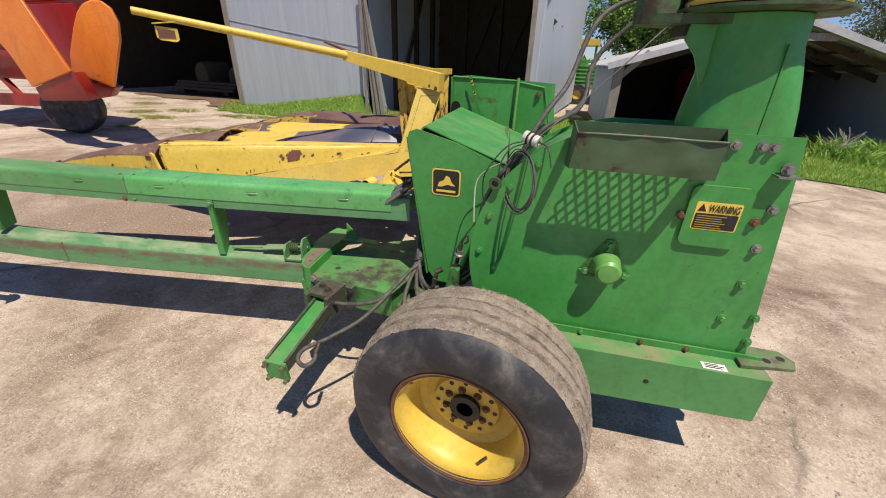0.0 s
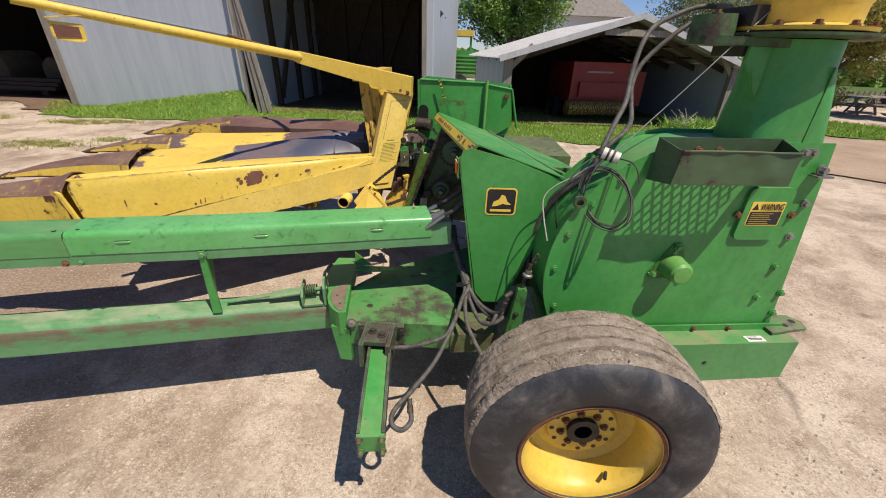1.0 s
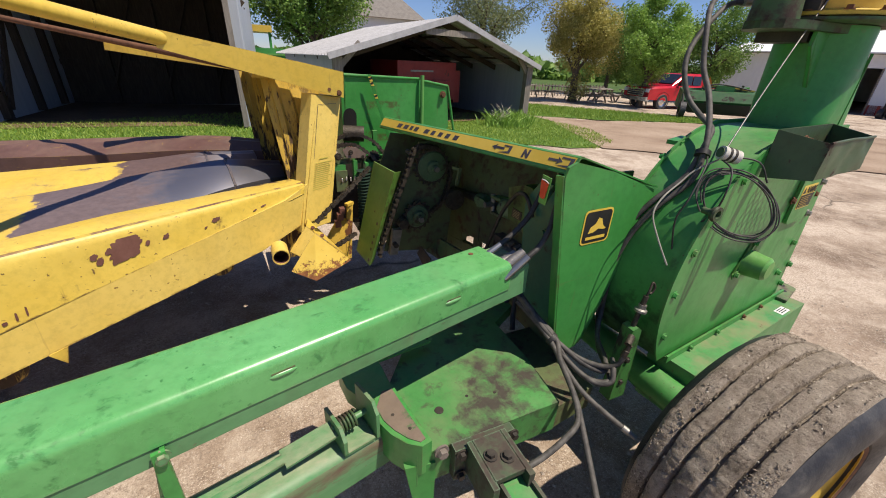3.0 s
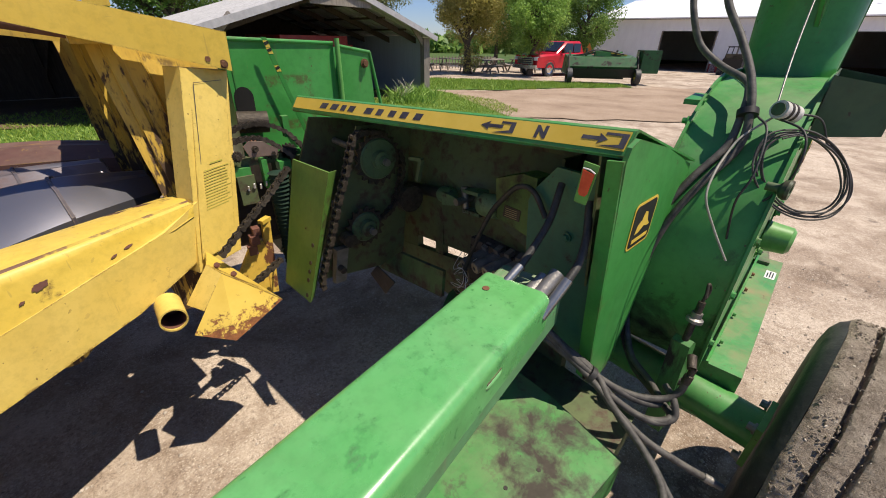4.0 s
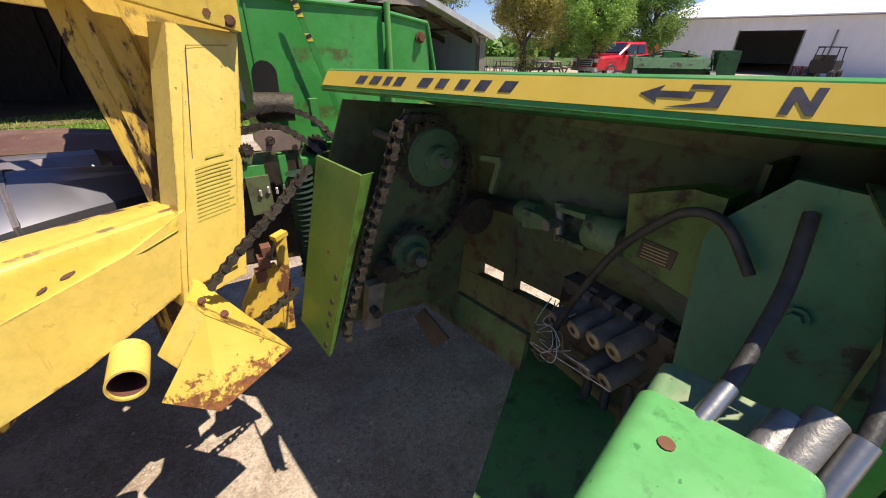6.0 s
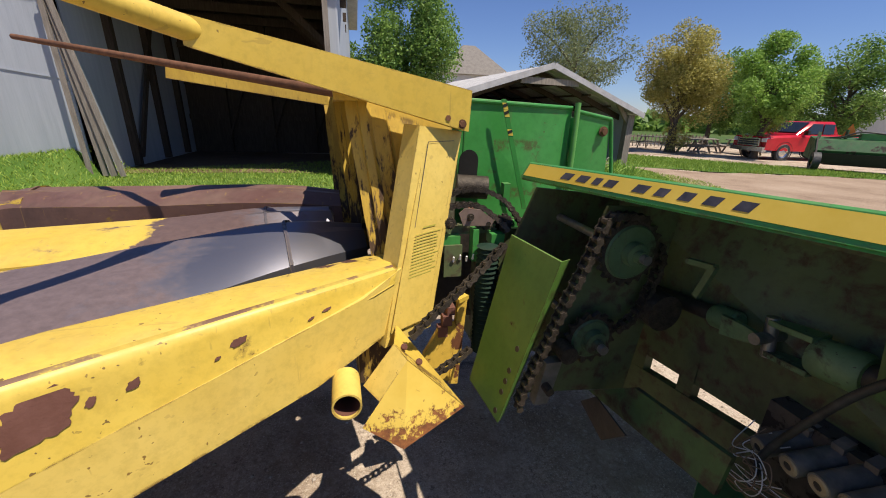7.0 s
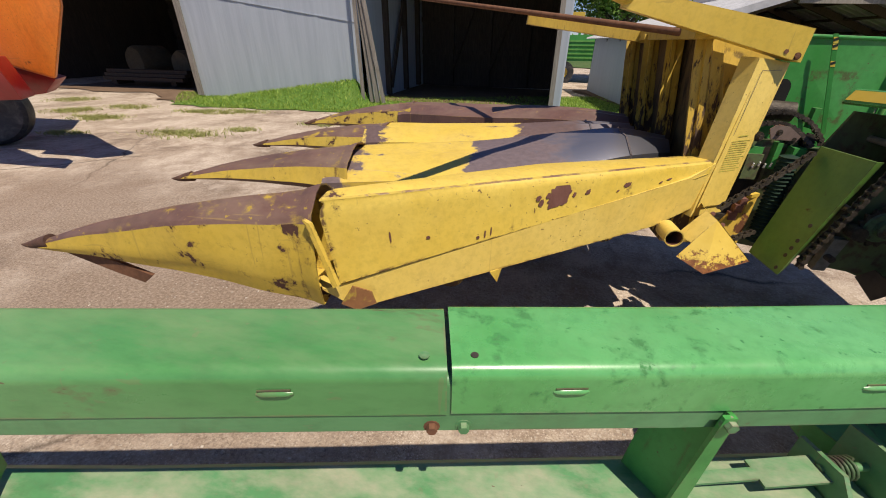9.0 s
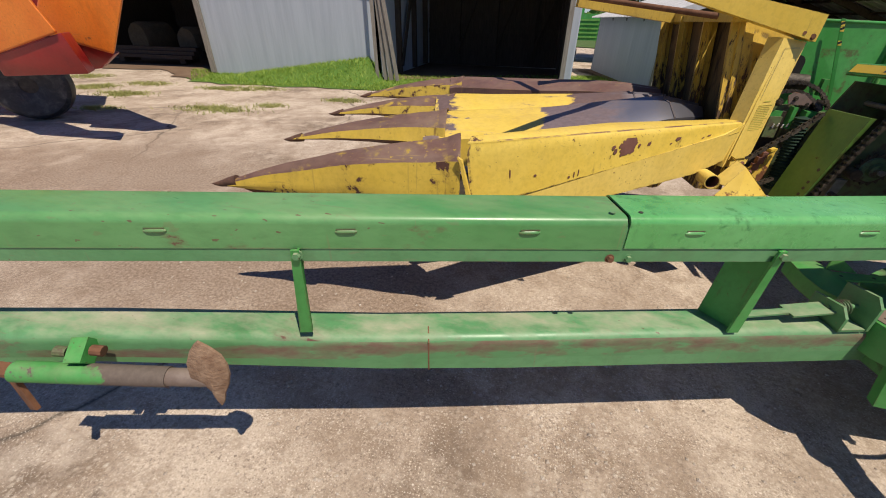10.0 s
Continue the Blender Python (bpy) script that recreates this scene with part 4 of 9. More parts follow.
holes = poly(bm, [(1.85, 2.035, 0.535), (2.03, 2.06, 0.535), (2.05, 2.105, 0.535), (2.02, 2.155, 0.535), (1.85, 2.165, 0.535)], (0, 0, -0.012))
lug = part("hitch_plate", bevel(bm, 0.003, 1), paint("green_plate_brown_wear", (0.075, 0.16, 0.055), (0.11, 0.20, 0.075), (0.15, 0.12, 0.09), 0.55, 14, 0.6, 0.6, grime=0.6, soft=0.10), rail, "flat rusty hitch plate with two holes")
for x, y in ((1.95, 2.085), (2.005, 2.11)):
    cyl(bm := B(), (x, y, 0.5345), (x, y, 0.5356), 0.014, None, 16)
    part("hole", bm, GREASE_OR_SHADE, lug)

# axle and wheel
TURNED[0] = None
WC = V(0.965, 1.49, 0.398)
bm = B()
cyl(bm, (0.965, 2.42, 0.42), (0.965, 1.80, 0.405), 0.062, None, 24)
axle = part("axle", bm, GREEN, harv, "thick round green axle tube")
bm = B()
box(bm, (0.955 - 0.075, 1.80, 0.33), (0.955 + 0.075, 1.815, 0.48))
part("hub_plate", bevel(bm, 0.004, 1), GREEN_PALE, axle)
for dx, dz in ((-1, -1), (1, -1), (1, 1), (-1, 1)):
    part("bolt", bolt(B(), (0.955 + dx * 0.06, 1.816, 0.405 + dz * 0.06), (0, 1, 0), 0.012, 0.02), STEEL, axle)
wheel = part("wheel", lathe(B(), [(0.03, 0.20), (0.05, 0.20), (0.05, 0.12), (0.055, 0.115), (0.055, 0.11), (0.03, 0.11)], WC, (0, 1, 0), 32), GREASE_OR_SHADE, harv, "wheel with muddy ribbed tyre and yellow dished rim")


MUD_CRUMB = plain("dry_mud_crumb", (0.15, 0.118, 0.088), (0.38, 0.315, 0.24), 130, 0.95, 0, 0.3)
CHAFF = plain("pale_chaff", (0.48, 0.42, 0.32), (0.68, 0.62, 0.52), 60, 0.9)


def tyre():
    """Ribbed implement tyre; the outer wall lies at WC.y."""
    side = [(0.232, 0.030), (0.245, 0.010), (0.275, -0.002), (0.318, -0.006), (0.356, 0.000), (0.380, 0.012), (0.392, 0.028)]
    back = [(r, 0.305 - h) for r, h in side[::-1]]
    bm = B()
    lathe(bm, side, WC, (0, 1, 0), 96)
    lathe(bm, back, WC, (0, 1, 0), 96)
    lathe(bm, [(0.232, 0.030), (0.225, 0.15), (0.232, 0.275)], WC, (0, 1, 0), 48)
    ob = part("tyre", bm, TYRE, wheel, "black rubber tyre with grey dusty sidewall")
    prof = [(0.392, 0.028)]
    edges = [0.030, 0.080, 0.126, 0.180, 0.226, 0.275]
    for k in range(5):
        a, b = edges[k], edges[k + 1]
        crown = [0.402, 0.408, 0.410, 0.408, 0.402][k]
        if k:
            prof += [(crown - 0.019, a - 0.0025), (crown - 0.019, a + 0.0025), (crown - 0.002, a + 0.006)]
        else:
            prof += [(crown - 0.003, a + 0.006)]
        prof += [(crown, a + 0.011), (crown + 0.001, a * 0.67 + b * 0.33), (crown + 0.001, a * 0.33 + b * 0.67), (crown, b - 0.011), (crown - 0.002, b - 0.006), (crown - 0.019, b - 0.0025)]
    prof[-1] = (0.392, 0.277)
    bm = lathe(B(), prof, WC, (0, 1, 0), 520)
    bm.verts.ensure_lookup_table()
    for v in bm.verts:
        d = Vector((v.co.x - WC.x, 0, v.co.z - WC.z)).normalized()
        q = v.co * 26
        v.co += d * (0.0030 * noise.noise(q) + 0.0024 * noise.noise(q * 2.7) + 0.0022 * noise.noise(q * 7.1)) + V(0, 0.004 * noise.noise(q * 0.4), 0)
        v.co.z = max(v.co.z, 0.001)
    part("tread", bm, TREAD, ob, "muddy ribbed tread", 50)
    # crumbs of dry mud and chaff, lying thickest in drifts along the ribs
    rr = random.Random(31)
    for name, mat, n, lo, hi, flat in (("mud", MUD_CRUMB, 5200, 0.0012, 0.0042, 0.8), ("chaff", CHAFF, 1100, 0.0012, 0.0030, 0.35)):
        verts, faces = [], []
        while len(faces) < n * 8:
            a, h = rr.uniform(0, 2 * math.pi), rr.uniform(0.034, 0.271)
            d = V(math.cos(a), 0, math.sin(a))
            c = WC + d * 0.4085 + V(0, h, 0)
            if noise.noise(c * 13) + 0.6 * noise.noise(c * 37) < rr.uniform(-0.35, 0.5):
                continue
            near = min(abs(h - g) for g in edges[1:5])
            rad = 0.4085 - (0.008 if near < 0.005 else 0.0) - 0.006 * abs(h - 0.1525) / 0.12
            c = WC + d * rad + V(0, h, 0)
            if c.z < 0.01:
                continue
            s = lo + (hi - lo) * rr.random() ** 2
            t = V(-d.z, 0, d.x)
            k = rr.uniform(0.6, 1.6)
            turn = rr.uniform(0, math.pi)
            e1 = (t * math.cos(turn) + V(0, 1, 0) * math.sin(turn)) * s * k
            e2 = (V(0, 1, 0) * math.cos(turn) - t * math.sin(turn)) * s / k
            e3 = d * s * flat
            base = len(verts)
            verts += [tuple(c + q * rr.uniform(0.7, 1.3)) for q in (e1, e2, -e1, -e2, e3, -e3)]
            for i in range(4):
                faces += [(base + i, base + (i + 1) % 4, base + 4), (base + (i + 1) % 4, base + i, base + 5)]
        me = bpy.data.meshes.new(name)
        me.from_pydata(verts, [], faces)
        me.materials.append(mat)
        crumbs = new(name, me)
        crumbs.parent = ob


tyre()
bm = B()
lathe(bm, [(0.222, 0.016), (0.234, 0.012), (0.238, 0.018), (0.236, 0.028), (0.222, 0.034), (0.208, 0.040), (0.198, 0.055), (0.190, 0.085), (0.180, 0.135), (0.155, 0.152), (0.120, 0.150)], WC, (0, 1, 0), 64)
rim = part("rim", bm, YELLOW, wheel, "yellow dished rim with rusty lip")
part("rim_barrel", lathe(B(), [(0.214, 0.045), (0.206, 0.088), (0.196, 0.14), (0.192, 0.26), (0.236, 0.285), (0.240, 0.275)], WC, (0, 1, 0), 48), RUST, rim, "rusty inner barrel")
part("rim_lip", lathe(B(), [(0.2235, 0.0150), (0.2345, 0.0105), (0.2395, 0.016), (0.2385, 0.026), (0.235, 0.0285)], WC, (0, 1, 0), 64), RUST, rim, "rusty rim edge")
bm = B()
lathe(bm, [(0.125, 0.146), (0.118, 0.128), (0.070, 0.126), (0.052, 0.13), (0.052, 0.20)], WC, (0, 1, 0), 40)
disc = part("wheel_disc", bm, YELLOW, wheel, "grimy yellow wheel centre with bolt ring")
for k in range(8):
    a = 2 * math.pi * (k + 0.3) / 8
    part("lug_nut", bolt(B(), WC + V(0.074 * math.cos(a), 0.127, 0.074 * math.sin(a)), NY, 0.010, 0.012), RUST, disc)
for k in range(12):
    a = 2 * math.pi * (k + 0.1) / 12
    c = WC + V(0.104 * math.cos(a), 0.1275, 0.104 * math.sin(a))
    part("hole", cyl(B(), c, c + V(0, -0.0015, 0), 0.0085, None, 12), GREASE_OR_SHADE, disc)
bm = B()
lathe(bm, [(0.0, 0.185), (0.05, 0.18), (0.052, 0.20)], WC, (0, 1, 0), 24)
part("hub_bore", bm, GREASE_OR_SHADE, disc, "black greasy hub")
cyl(bm := B(), WC + V(0.10, 0.075, -0.155), WC + V(0.085, 0.045, -0.145), 0.006, None, 10)
part("valve_stem", bm, RUBBER, wheel)

# ---- tongue ----
T0, TU, TN = V(0.178, 2.141, 0), V(0.9677, 0.2518, 0), V(0.2518, -0.9677, 0)


def TP(s, w, z):
    """s along the tongue from the last slot, w behind its front face, z up."""
    p = T0 + TU * s - TN * w
    return V(p.x, p.y, z)


def rise(s):
    return 0.017 * max(0.0, -0.7 - s)


def channel(s0, s1, w0, w1, zb, zt, r, t):
    """An upside-down U of bent sheet from s0 to s1."""
    def ring(s):
        dz = rise(s)
        arcs = [radians(15 * k) for k in range(7)]
        outer = [(w0, zb)] + [(w0 + r - r * math.cos(a), zt - r + r * math.sin(a)) for a in arcs] + [(w1 - r + r * math.sin(a), zt - r + r * math.cos(a)) for a in arcs] + [(w1, zb)]
        inner = [(w0 + t, zb), (w0 + t, zt - r), (w0 + r, zt - t), (w1 - r, zt - t), (w1 - t, zt - r), (w1 - t, zb)]
        return [TP(s, w, z + dz) for w, z in outer + inner[::-1]]
    k = max(2, int(abs(s1 - s0) / 0.15))
    return loft(B(), [ring(s0 + (s1 - s0) * i / k) for i in range(k + 1)])


tongue = part("tongue", channel(0.300, -4.6, 0.0035, 0.1615, 0.790, 0.90, 0.015, 0.006), GREEN_WORN, harv, "long green tongue of two beams reaching forward")
cov = part("tongue_cover", channel(0.212, -1.135, 0.0, 0.165, 0.833, 0.923, 0.022, 0.005), TONGUE_GREEN, tongue, "folded green cover sheet")
cov2 = part("tongue_cover", channel(-1.142, -4.6, 0.001, 0.164, 0.829, 0.919, 0.022, 0.005), COVER_FADED, tongue, "folded green cover sheet")
for s in (-0.02, -0.475, -0.956, -1.392, -1.852, -2.305, -2.76):
    dz = rise(s)
    rings = []
    for k in range(9):
        a = -0.027 + 0.054 * k / 8
        f = math.sqrt(max(0.02, 1 - (a / 0.028) ** 4))
        rings.append([TP(s + a, -0.0055 * f * math.sin(q) + 0.001, 0.8785 + dz + 0.0058 * f * math.cos(q)) for q in [math.pi * j / 6 for j in range(7)]])
    lv = part("louvre", loft(B(), rings), TONGUE_GREEN if s > -1.13 else COVER_FADED, cov if s > -1.13 else cov2)
    # dark bar laid on the sheet; the slit's shade is its colour
    part("louvre_slit", beam(B(), TP(s - 0.024, -0.0004, 0.8857 + dz), TP(s + 0.024, -0.0004, 0.8857 + dz), 0.002, 0.0030), GREEN_DARK, lv)
for s, w, z, r in ((-1.10, 0.03, 0.9235, 0.006), (-1.175, 0.03, 0.9235, 0.008), (0.15, 0.12, 0.9235, 0.008)):
    cyl(bm := B(), TP(s, w, z + rise(s)), TP(s, w, z + rise(s) + 0.0015), r, None, 12)
    part("rivet", bm, RUST if s > 0 else GREASE_OR_SHADE if s > -1.15 else GREEN_WORN, cov)
for s in (-1.115, -1.165):
    part("bolt", bolt(B(), TP(s, 0.007, 0.808), TN, 0.009, 0.014), GREEN_WORN if s > -1.15 else RUST, tongue)


def lower_beam():
    secs = [(-0.20, 0.386, 0.525), (-1.40, 0.393, 0.533), (-1.80, 0.405, 0.538), (-2.6, 0.465, 0.578), (-4.6, 0.52, 0.63)]
    rings = []
    for s, z0, z1 in secs:
        prof = [(0.0, z0 + 0.01), (0.0, z1 - 0.085)] + [(0.032 - 0.032 * math.cos(radians(15 * k)), z1 - 0.032 + 0.032 * math.sin(radians(15 * k))) for k in range(7)] + [(0.12, z1), (0.14, z1 - 0.02), (0.14, z0), (0.01, z0)]
        rings.append([TP(s, w, z) for w, z in prof])
    bm = loft(B(), rings)
    bm.faces.ensure_lookup_table()
    for k in range(4):
        for j in (1, 2, 3):
            bm.faces[13 * k + j].material_index = 1
    return part("lower_beam", bm, [GREEN_WORN, GREEN_SCRAPED], tongue, "green box beam with scraped brown band")


lbeam = lower_beam()
bm = B()
loft(bm, [[TP(s, w, z) for w, z in ((-0.0012, 0.405), (-0.0012, 0.520), (0.026, 0.5365), (0.10, 0.5355), (0.026, 0.530), (0.004, 0.50))] for s in (-1.652, -1.648)])
part("weld_seam", bm, RUST, lbeam)


def strut(s, lean, mat=GREEN):
    z0, z1 = 0.53 + (0.04 if s < -1.5 else 0), 0.832 + rise(s)
    bm = B()
    t = 0.008
    sheet(bm, [TP(s, 0.012, z0), TP(s + lean, 0.0, z1 - 0.03), TP(s + lean, -0.006, z1), TP(s + lean, 0.03, z1 - 0.01), TP(s - 0.02, 0.12, z1 - 0.05), TP(s - 0.05, 0.115, z0)], t)
    d = TU * 0.035
    sheet(bm, [TP(s, 0.010, z0), TP(s, 0.010, z0) - d, TP(s + lean, -0.006, z1) - d * 0.6, TP(s + lean, -0.006, z1)], t)
    ob = part("strut", bm, mat, tongue, "short green sheet-metal strut between the beams")
    bolt(bm := B(), TP(s + lean - 0.008, -0.008, z1 - 0.015), TN, 0.0105, 0.014)
    part("bolt", bm, GREEN_WORN, ob)


strut(-0.69, 0.0)
strut(-1.985, 0.014)
# parking jack lying along the beam
JACK = paint("green_worn_to_grey", (0.05, 0.24, 0.05), (0.08, 0.29, 0.08), (0.16, 0.125, 0.10), 0.62, 8, 0.5, 0.4, grad=((0, -2.35, -2.12, 0.35),))
bm = B()
cyl(bm, TP(-2.78, -0.06, 0.508), TP(-2.385, -0.06, 0.470), 0.029, None, 24)
jack = part("jack_tube", bevel(bm, 0.006, 2), JACK, tongue, "green parking jack tube lying along the beam")
cyl(bm := B(), TP(-2.385, -0.06, 0.470), TP(-2.27, -0.06, 0.462), 0.0255, None, 20)
part("jack_inner", bm, plain("bare_brown_tube", (0.13, 0.095, 0.075), (0.21, 0.165, 0.135), 25, 0.6), jack, "bare brown inner jack tube")
bm = B()
c = TP(-2.255, -0.075, 0.50)
ring = [(0.0, 0.120), (0.022, 0.098), (0.044, 0.068), (0.054, 0.030), (0.052, -0.005), (0.036, -0.050), (0.018, -0.085), (0.006, -0.120), (-0.006, -0.140), (-0.014, -0.120), (-0.016, -0.078), (-0.036, -0.045), (-0.058, -0.012), (-0.054, 0.040), (-0.036, 0.080), (-0.014, 0.108)]
lay = [(-0.014, 0.72), (-0.002, 1.0), (0.004, 0.97), (0.012, 0.66), (0.017, 0.34), (0.019, 0.10)]
rings = [[c + TU * a * k + V(0, 0, b * k) + TN * h for a, b in ring] for h, k in lay]
part("jack_foot", rough_up(loft(bm, rings), 0.003, 30, 4), plain("sandy_rust", (0.17, 0.095, 0.055), (0.36, 0.25, 0.16), 35, 0.9, 0, 0.5), jack, "rusty leaf-shaped jack foot")
bm = B()
beam(bm, TP(-2.61, 0.0, 0.565), TP(-2.61, -0.055, 0.525), 0.045, 0.05)
part("jack_bracket", bevel(bm, 0.004, 1), GREEN, jack, "green jack bracket")
for s in (-2.66, -2.565):
    cyl(bm := B(), TP(s - 0.012, -0.034, 0.555), TP(s + 0.018, -0.034, 0.550), 0.015, None, 10)
    part("jack_pin", bm, RUST if s > -2.6 else GREEN_DARK, jack, "worn pin end")
bm = B()
beam(bm, TP(-2.80, -0.06, 0.500), TP(-2.79, -0.07, 0.365), 0.026, 0.012)
beam(bm, TP(-2.85, -0.06, 0.528), TP(-2.77, -0.06, 0.505), 0.04, 0.012)
part("jack_handle", bm, RUST, jack, "bent steel jack handle")

# ---- frame table behind the tongue pivot ----
bm = poly(B(), [(0.0, 1.984, 0.515), (0.482, 1.990, 0.515), (0.505, 2.20, 0.515), (0.505, 2.42, 0.515), (0.12, 2.42, 0.515), (-0.04, 2.19, 0.515)], (0, 0, -0.125))
table = part("pivot_table", bevel(bm, 0.014, 3), TABLE_TOP, harv, "green pivot table with worn dirty top")
bm = poly(B(), [(0.12, 2.418, 0.514), (0.505, 2.418, 0.514), (0.64, 2.50, 0.514), (0.64, 2.785, 0.514), (0.605, 2.775, 0.514), (0.21, 2.495, 0.514)], (0, 0, -0.05))
part("table_rear", bevel(bm, 0.006, 2), TABLE_TOP, table, "green rear wing of the table under the tongue")
bm = poly(B(), [(0.49, 2.02, 0.44), (0.70, 2.05, 0.44), (0.70, 2.42, 0.44), (0.49, 2.42, 0.44)], (0, 0, -0.10))
part("table_step", bevel(bm, 0.01, 2), GREEN_DARK, table, "lower dark step of the table")
bm = poly(B(), [(-0.083, 2.146, 0.56), (-0.070, 2.085, 0.56), (-0.052, 2.042, 0.56), (-0.022, 2.000, 0.56), (0.012, 1.977, 0.56), (0.042, 1.984, 0.56), (0.004, 2.209, 0.56), (-0.038, 2.207, 0.56)], (0, 0, -0.115))
clampb = part("clamp_block", bevel(bm, 0.009, 3), GREEN, table, "raised green clamp block with a worn pinkish top")
bm = poly(B(), [(-0.066, 2.140, 0.5605), (-0.058, 2.09, 0.5605), (-0.040, 2.05, 0.5605), (-0.015, 2.013, 0.5605), (0.012, 1.990, 0.5605), (0.028, 1.995, 0.5605), (-0.004, 2.196, 0.5605), (-0.034, 2.195, 0.5605)], (0, 0, 0.002))
part("worn_top", bevel(bm, 0.001, 1), paint("worn_brown_primer", (0.15, 0.115, 0.085), (0.225, 0.165, 0.12), (0.065, 0.18, 0.055), 0.57, 16, 0.6, 0.2, soft=0.05), clampb, "scraped brown top")
for x, y in ((-0.03, 2.10), (0.0, 2.04)):
    cyl(bm := B(), (x, y, 0.5620), (x, y, 0.5632), 0.005, None, 10)
    part("hole", bm, GREASE_OR_SHADE, clampb)
bm = poly(B(), [(-0.032, 1.99, 0.475), (0.052, 1.976, 0.475), (0.052, 1.976, 0.300), (-0.004, 1.985, 0.296)], (0.004, 0.035, 0))
part("clamp_leg", bevel(bm, 0.004, 2), GREEN, clampb)
part("bolt", bolt(B(), (0.068, 1.978, 0.515), NY, 0.015, 0.020), plain("dusty_bolt_head", (0.14, 0.115, 0.095), (0.27, 0.23, 0.19), 40, 0.75), clampb)
bm = B()
poly(bm, [(-0.088, 2.150, 0.5575), (-0.038, 2.205, 0.5575), (0.001, 2.205, 0.5575), (-0.004, 2.30, 0.5575), (-0.022, 2.42, 0.5575), (-0.038, 2.462, 0.5575), (-0.13, 2.455, 0.5575), (-0.138, 2.33, 0.5575), (-0.128, 2.25, 0.5575), (-0.10, 2.20, 0.5575)], (0, 0, -0.06))
part("clamp_strap", bevel(bm, 0.006, 2), GREEN, table, "thick green strap running back under the tongue")
bm = B()
poly(bm, [(-0.012, 2.330, 0.548), (0.196, 2.362, 0.548), (0.208, 2.378, 0.548), (0.196, 2.396, 0.548), (-0.02, 2.385, 0.548)], (0, 0, 0.008))
strip = part("guide_strip", bm, GREEN_PALE, table, "pale green guide strip with two holes")
part("gusset", poly(B(), [(-0.026, 2.40, 0.556), (0.070, 2.392, 0.556), (-0.022, 2.402, 0.625)], (0, 0.006, 0)), GREEN_PALE, strip)
for x, y in ((0.11, 2.368), (0.188, 2.380), (0.0, 2.36)):
    part("hole", cyl(B(), (x, y, 0.5556), (x, y, 0.5567), 0.006, None, 10), GREASE_OR_SHADE, strip)
bm = B()
cyl(bm := B(), (0.116, 2.102, 0.5148), (0.116, 2.102, 0.5165), 0.014, None, 16)
part("hole", bm, GREASE_OR_SHADE, table)
for x, y in ((0.22, 2.12), (0.31, 2.10)):
    cyl(bm := B(), (x, y, 0.5148), (x, y, 0.5163), 0.005, None, 10)
    part("hole", bm, GREASE_OR_SHADE, table)
# spring latch between beam and table
bm = B()
rings = []
for i in range(64):
    a = i * 0.52
    q = TP(-0.352 + 0.0008 * i, 0.06, 0.575)
    rings.append(q + V(0, 0, 0.021 * math.sin(a)) - TN * 0.021 * math.cos(a))
hose(bm, rings, 0.0035, 6, 1)
part("coil_spring", bm, GREEN_RUST, table, "short coil spring")
bm = B()
beam(bm, TP(-0.68, 0.06, 0.548), TP(-0.50, 0.06, 0.562), 0.026, 0.006)
beam(bm, TP(-0.50, 0.06, 0.562), TP(-0.36, 0.06, 0.573), 0.058, 0.006)
cyl(bm, TP(-0.37, 0.06, 0.574), TP(-0.255, 0.06, 0.577), 0.009, None, 12)
part("latch_bar", bevel(bm, 0.002, 1), GREEN_WORN, table, "green latch bar")
bm = B()
for s, top in ((-0.365, 0.605), (-0.270, 0.640)):
    sheet(bm, [TP(s, 0.0, 0.523), TP(s, 0.0, top - 0.03), TP(s, 0.025, top), TP(s, 0.12, top - 0.01), TP(s, 0.12, 0.523)], 0.010)
sheet(bm, [TP(s, w, 0.531) for s, w in ((-0.365, 0.0), (-0.275, 0.0), (-0.275, 0.12), (-0.365, 0.12))], 0.008)
part("latch_bracket", bm, GREEN_WORN, table, "open green latch bracket")
# stand bar that swings out sideways
SOCKET = paint("dirt_caked_green", (0.030, 0.075, 0.030), (0.055, 0.12, 0.05), (0.085, 0.066, 0.050), 0.47, 12, 0.6, 0.7, (0.13, 0.105, 0.075), grime=0.8, edgecol=(0.18, 0.30, 0.18), soft=0.10)
A0, A1 = V(0.200, 1.950, 0.478), V(0.250, 1.50, 0.425)
bm = B()
beam(bm, A0, A1, 0.075, 0.055)
bevel(bm, 0.006, 2)
stand = part("stand_bar", bm, GREEN, table, "green stand bar swung out sideways")
d, s_, u_ = frame_of(A1 - A0)
for k in (-1, 1):
    bm = B()
    beam(bm, A0 + s_ * k * 0.04 + u_ * 0.02, A1 + s_ * k * 0.04 + u_ * 0.012, 0.010, 0.05)
    part("side_strip", bm, SOCKET, stand)
bm = B()
poly(bm, [A1 + s_ * a * 0.045 + u_ * b for a, b in ((-1, 0.03), (1, 0.03), (1, -0.055), (-1, -0.055))], d * 0.012)
part("end_plate", bevel(bm, 0.003, 1), GREEN, stand)
for a in (-1, 1):
    for b in (0.02, -0.05):
        part("bolt", bolt(B(), A1 + s_ * a * 0.036 + u_ * b + d * 0.01, d, 0.009, 0.02), GREEN_DARK, stand)
bm = B()
box(bm, (0.10, 1.955, 0.40), (0.29, 1.983, 0.520))
box(bm, (0.135, 1.815, 0.425), (0.152, 1.96, 0.535))
box(bm, (0.240, 1.815, 0.425), (0.257, 1.96, 0.535))
box(bm, (0.150, 1.835, 0.518), (0.242, 1.96, 0.535))
socket = part("stand_socket", bevel(bm, 0.008, 2), SOCKET, table, "greasy stand socket")
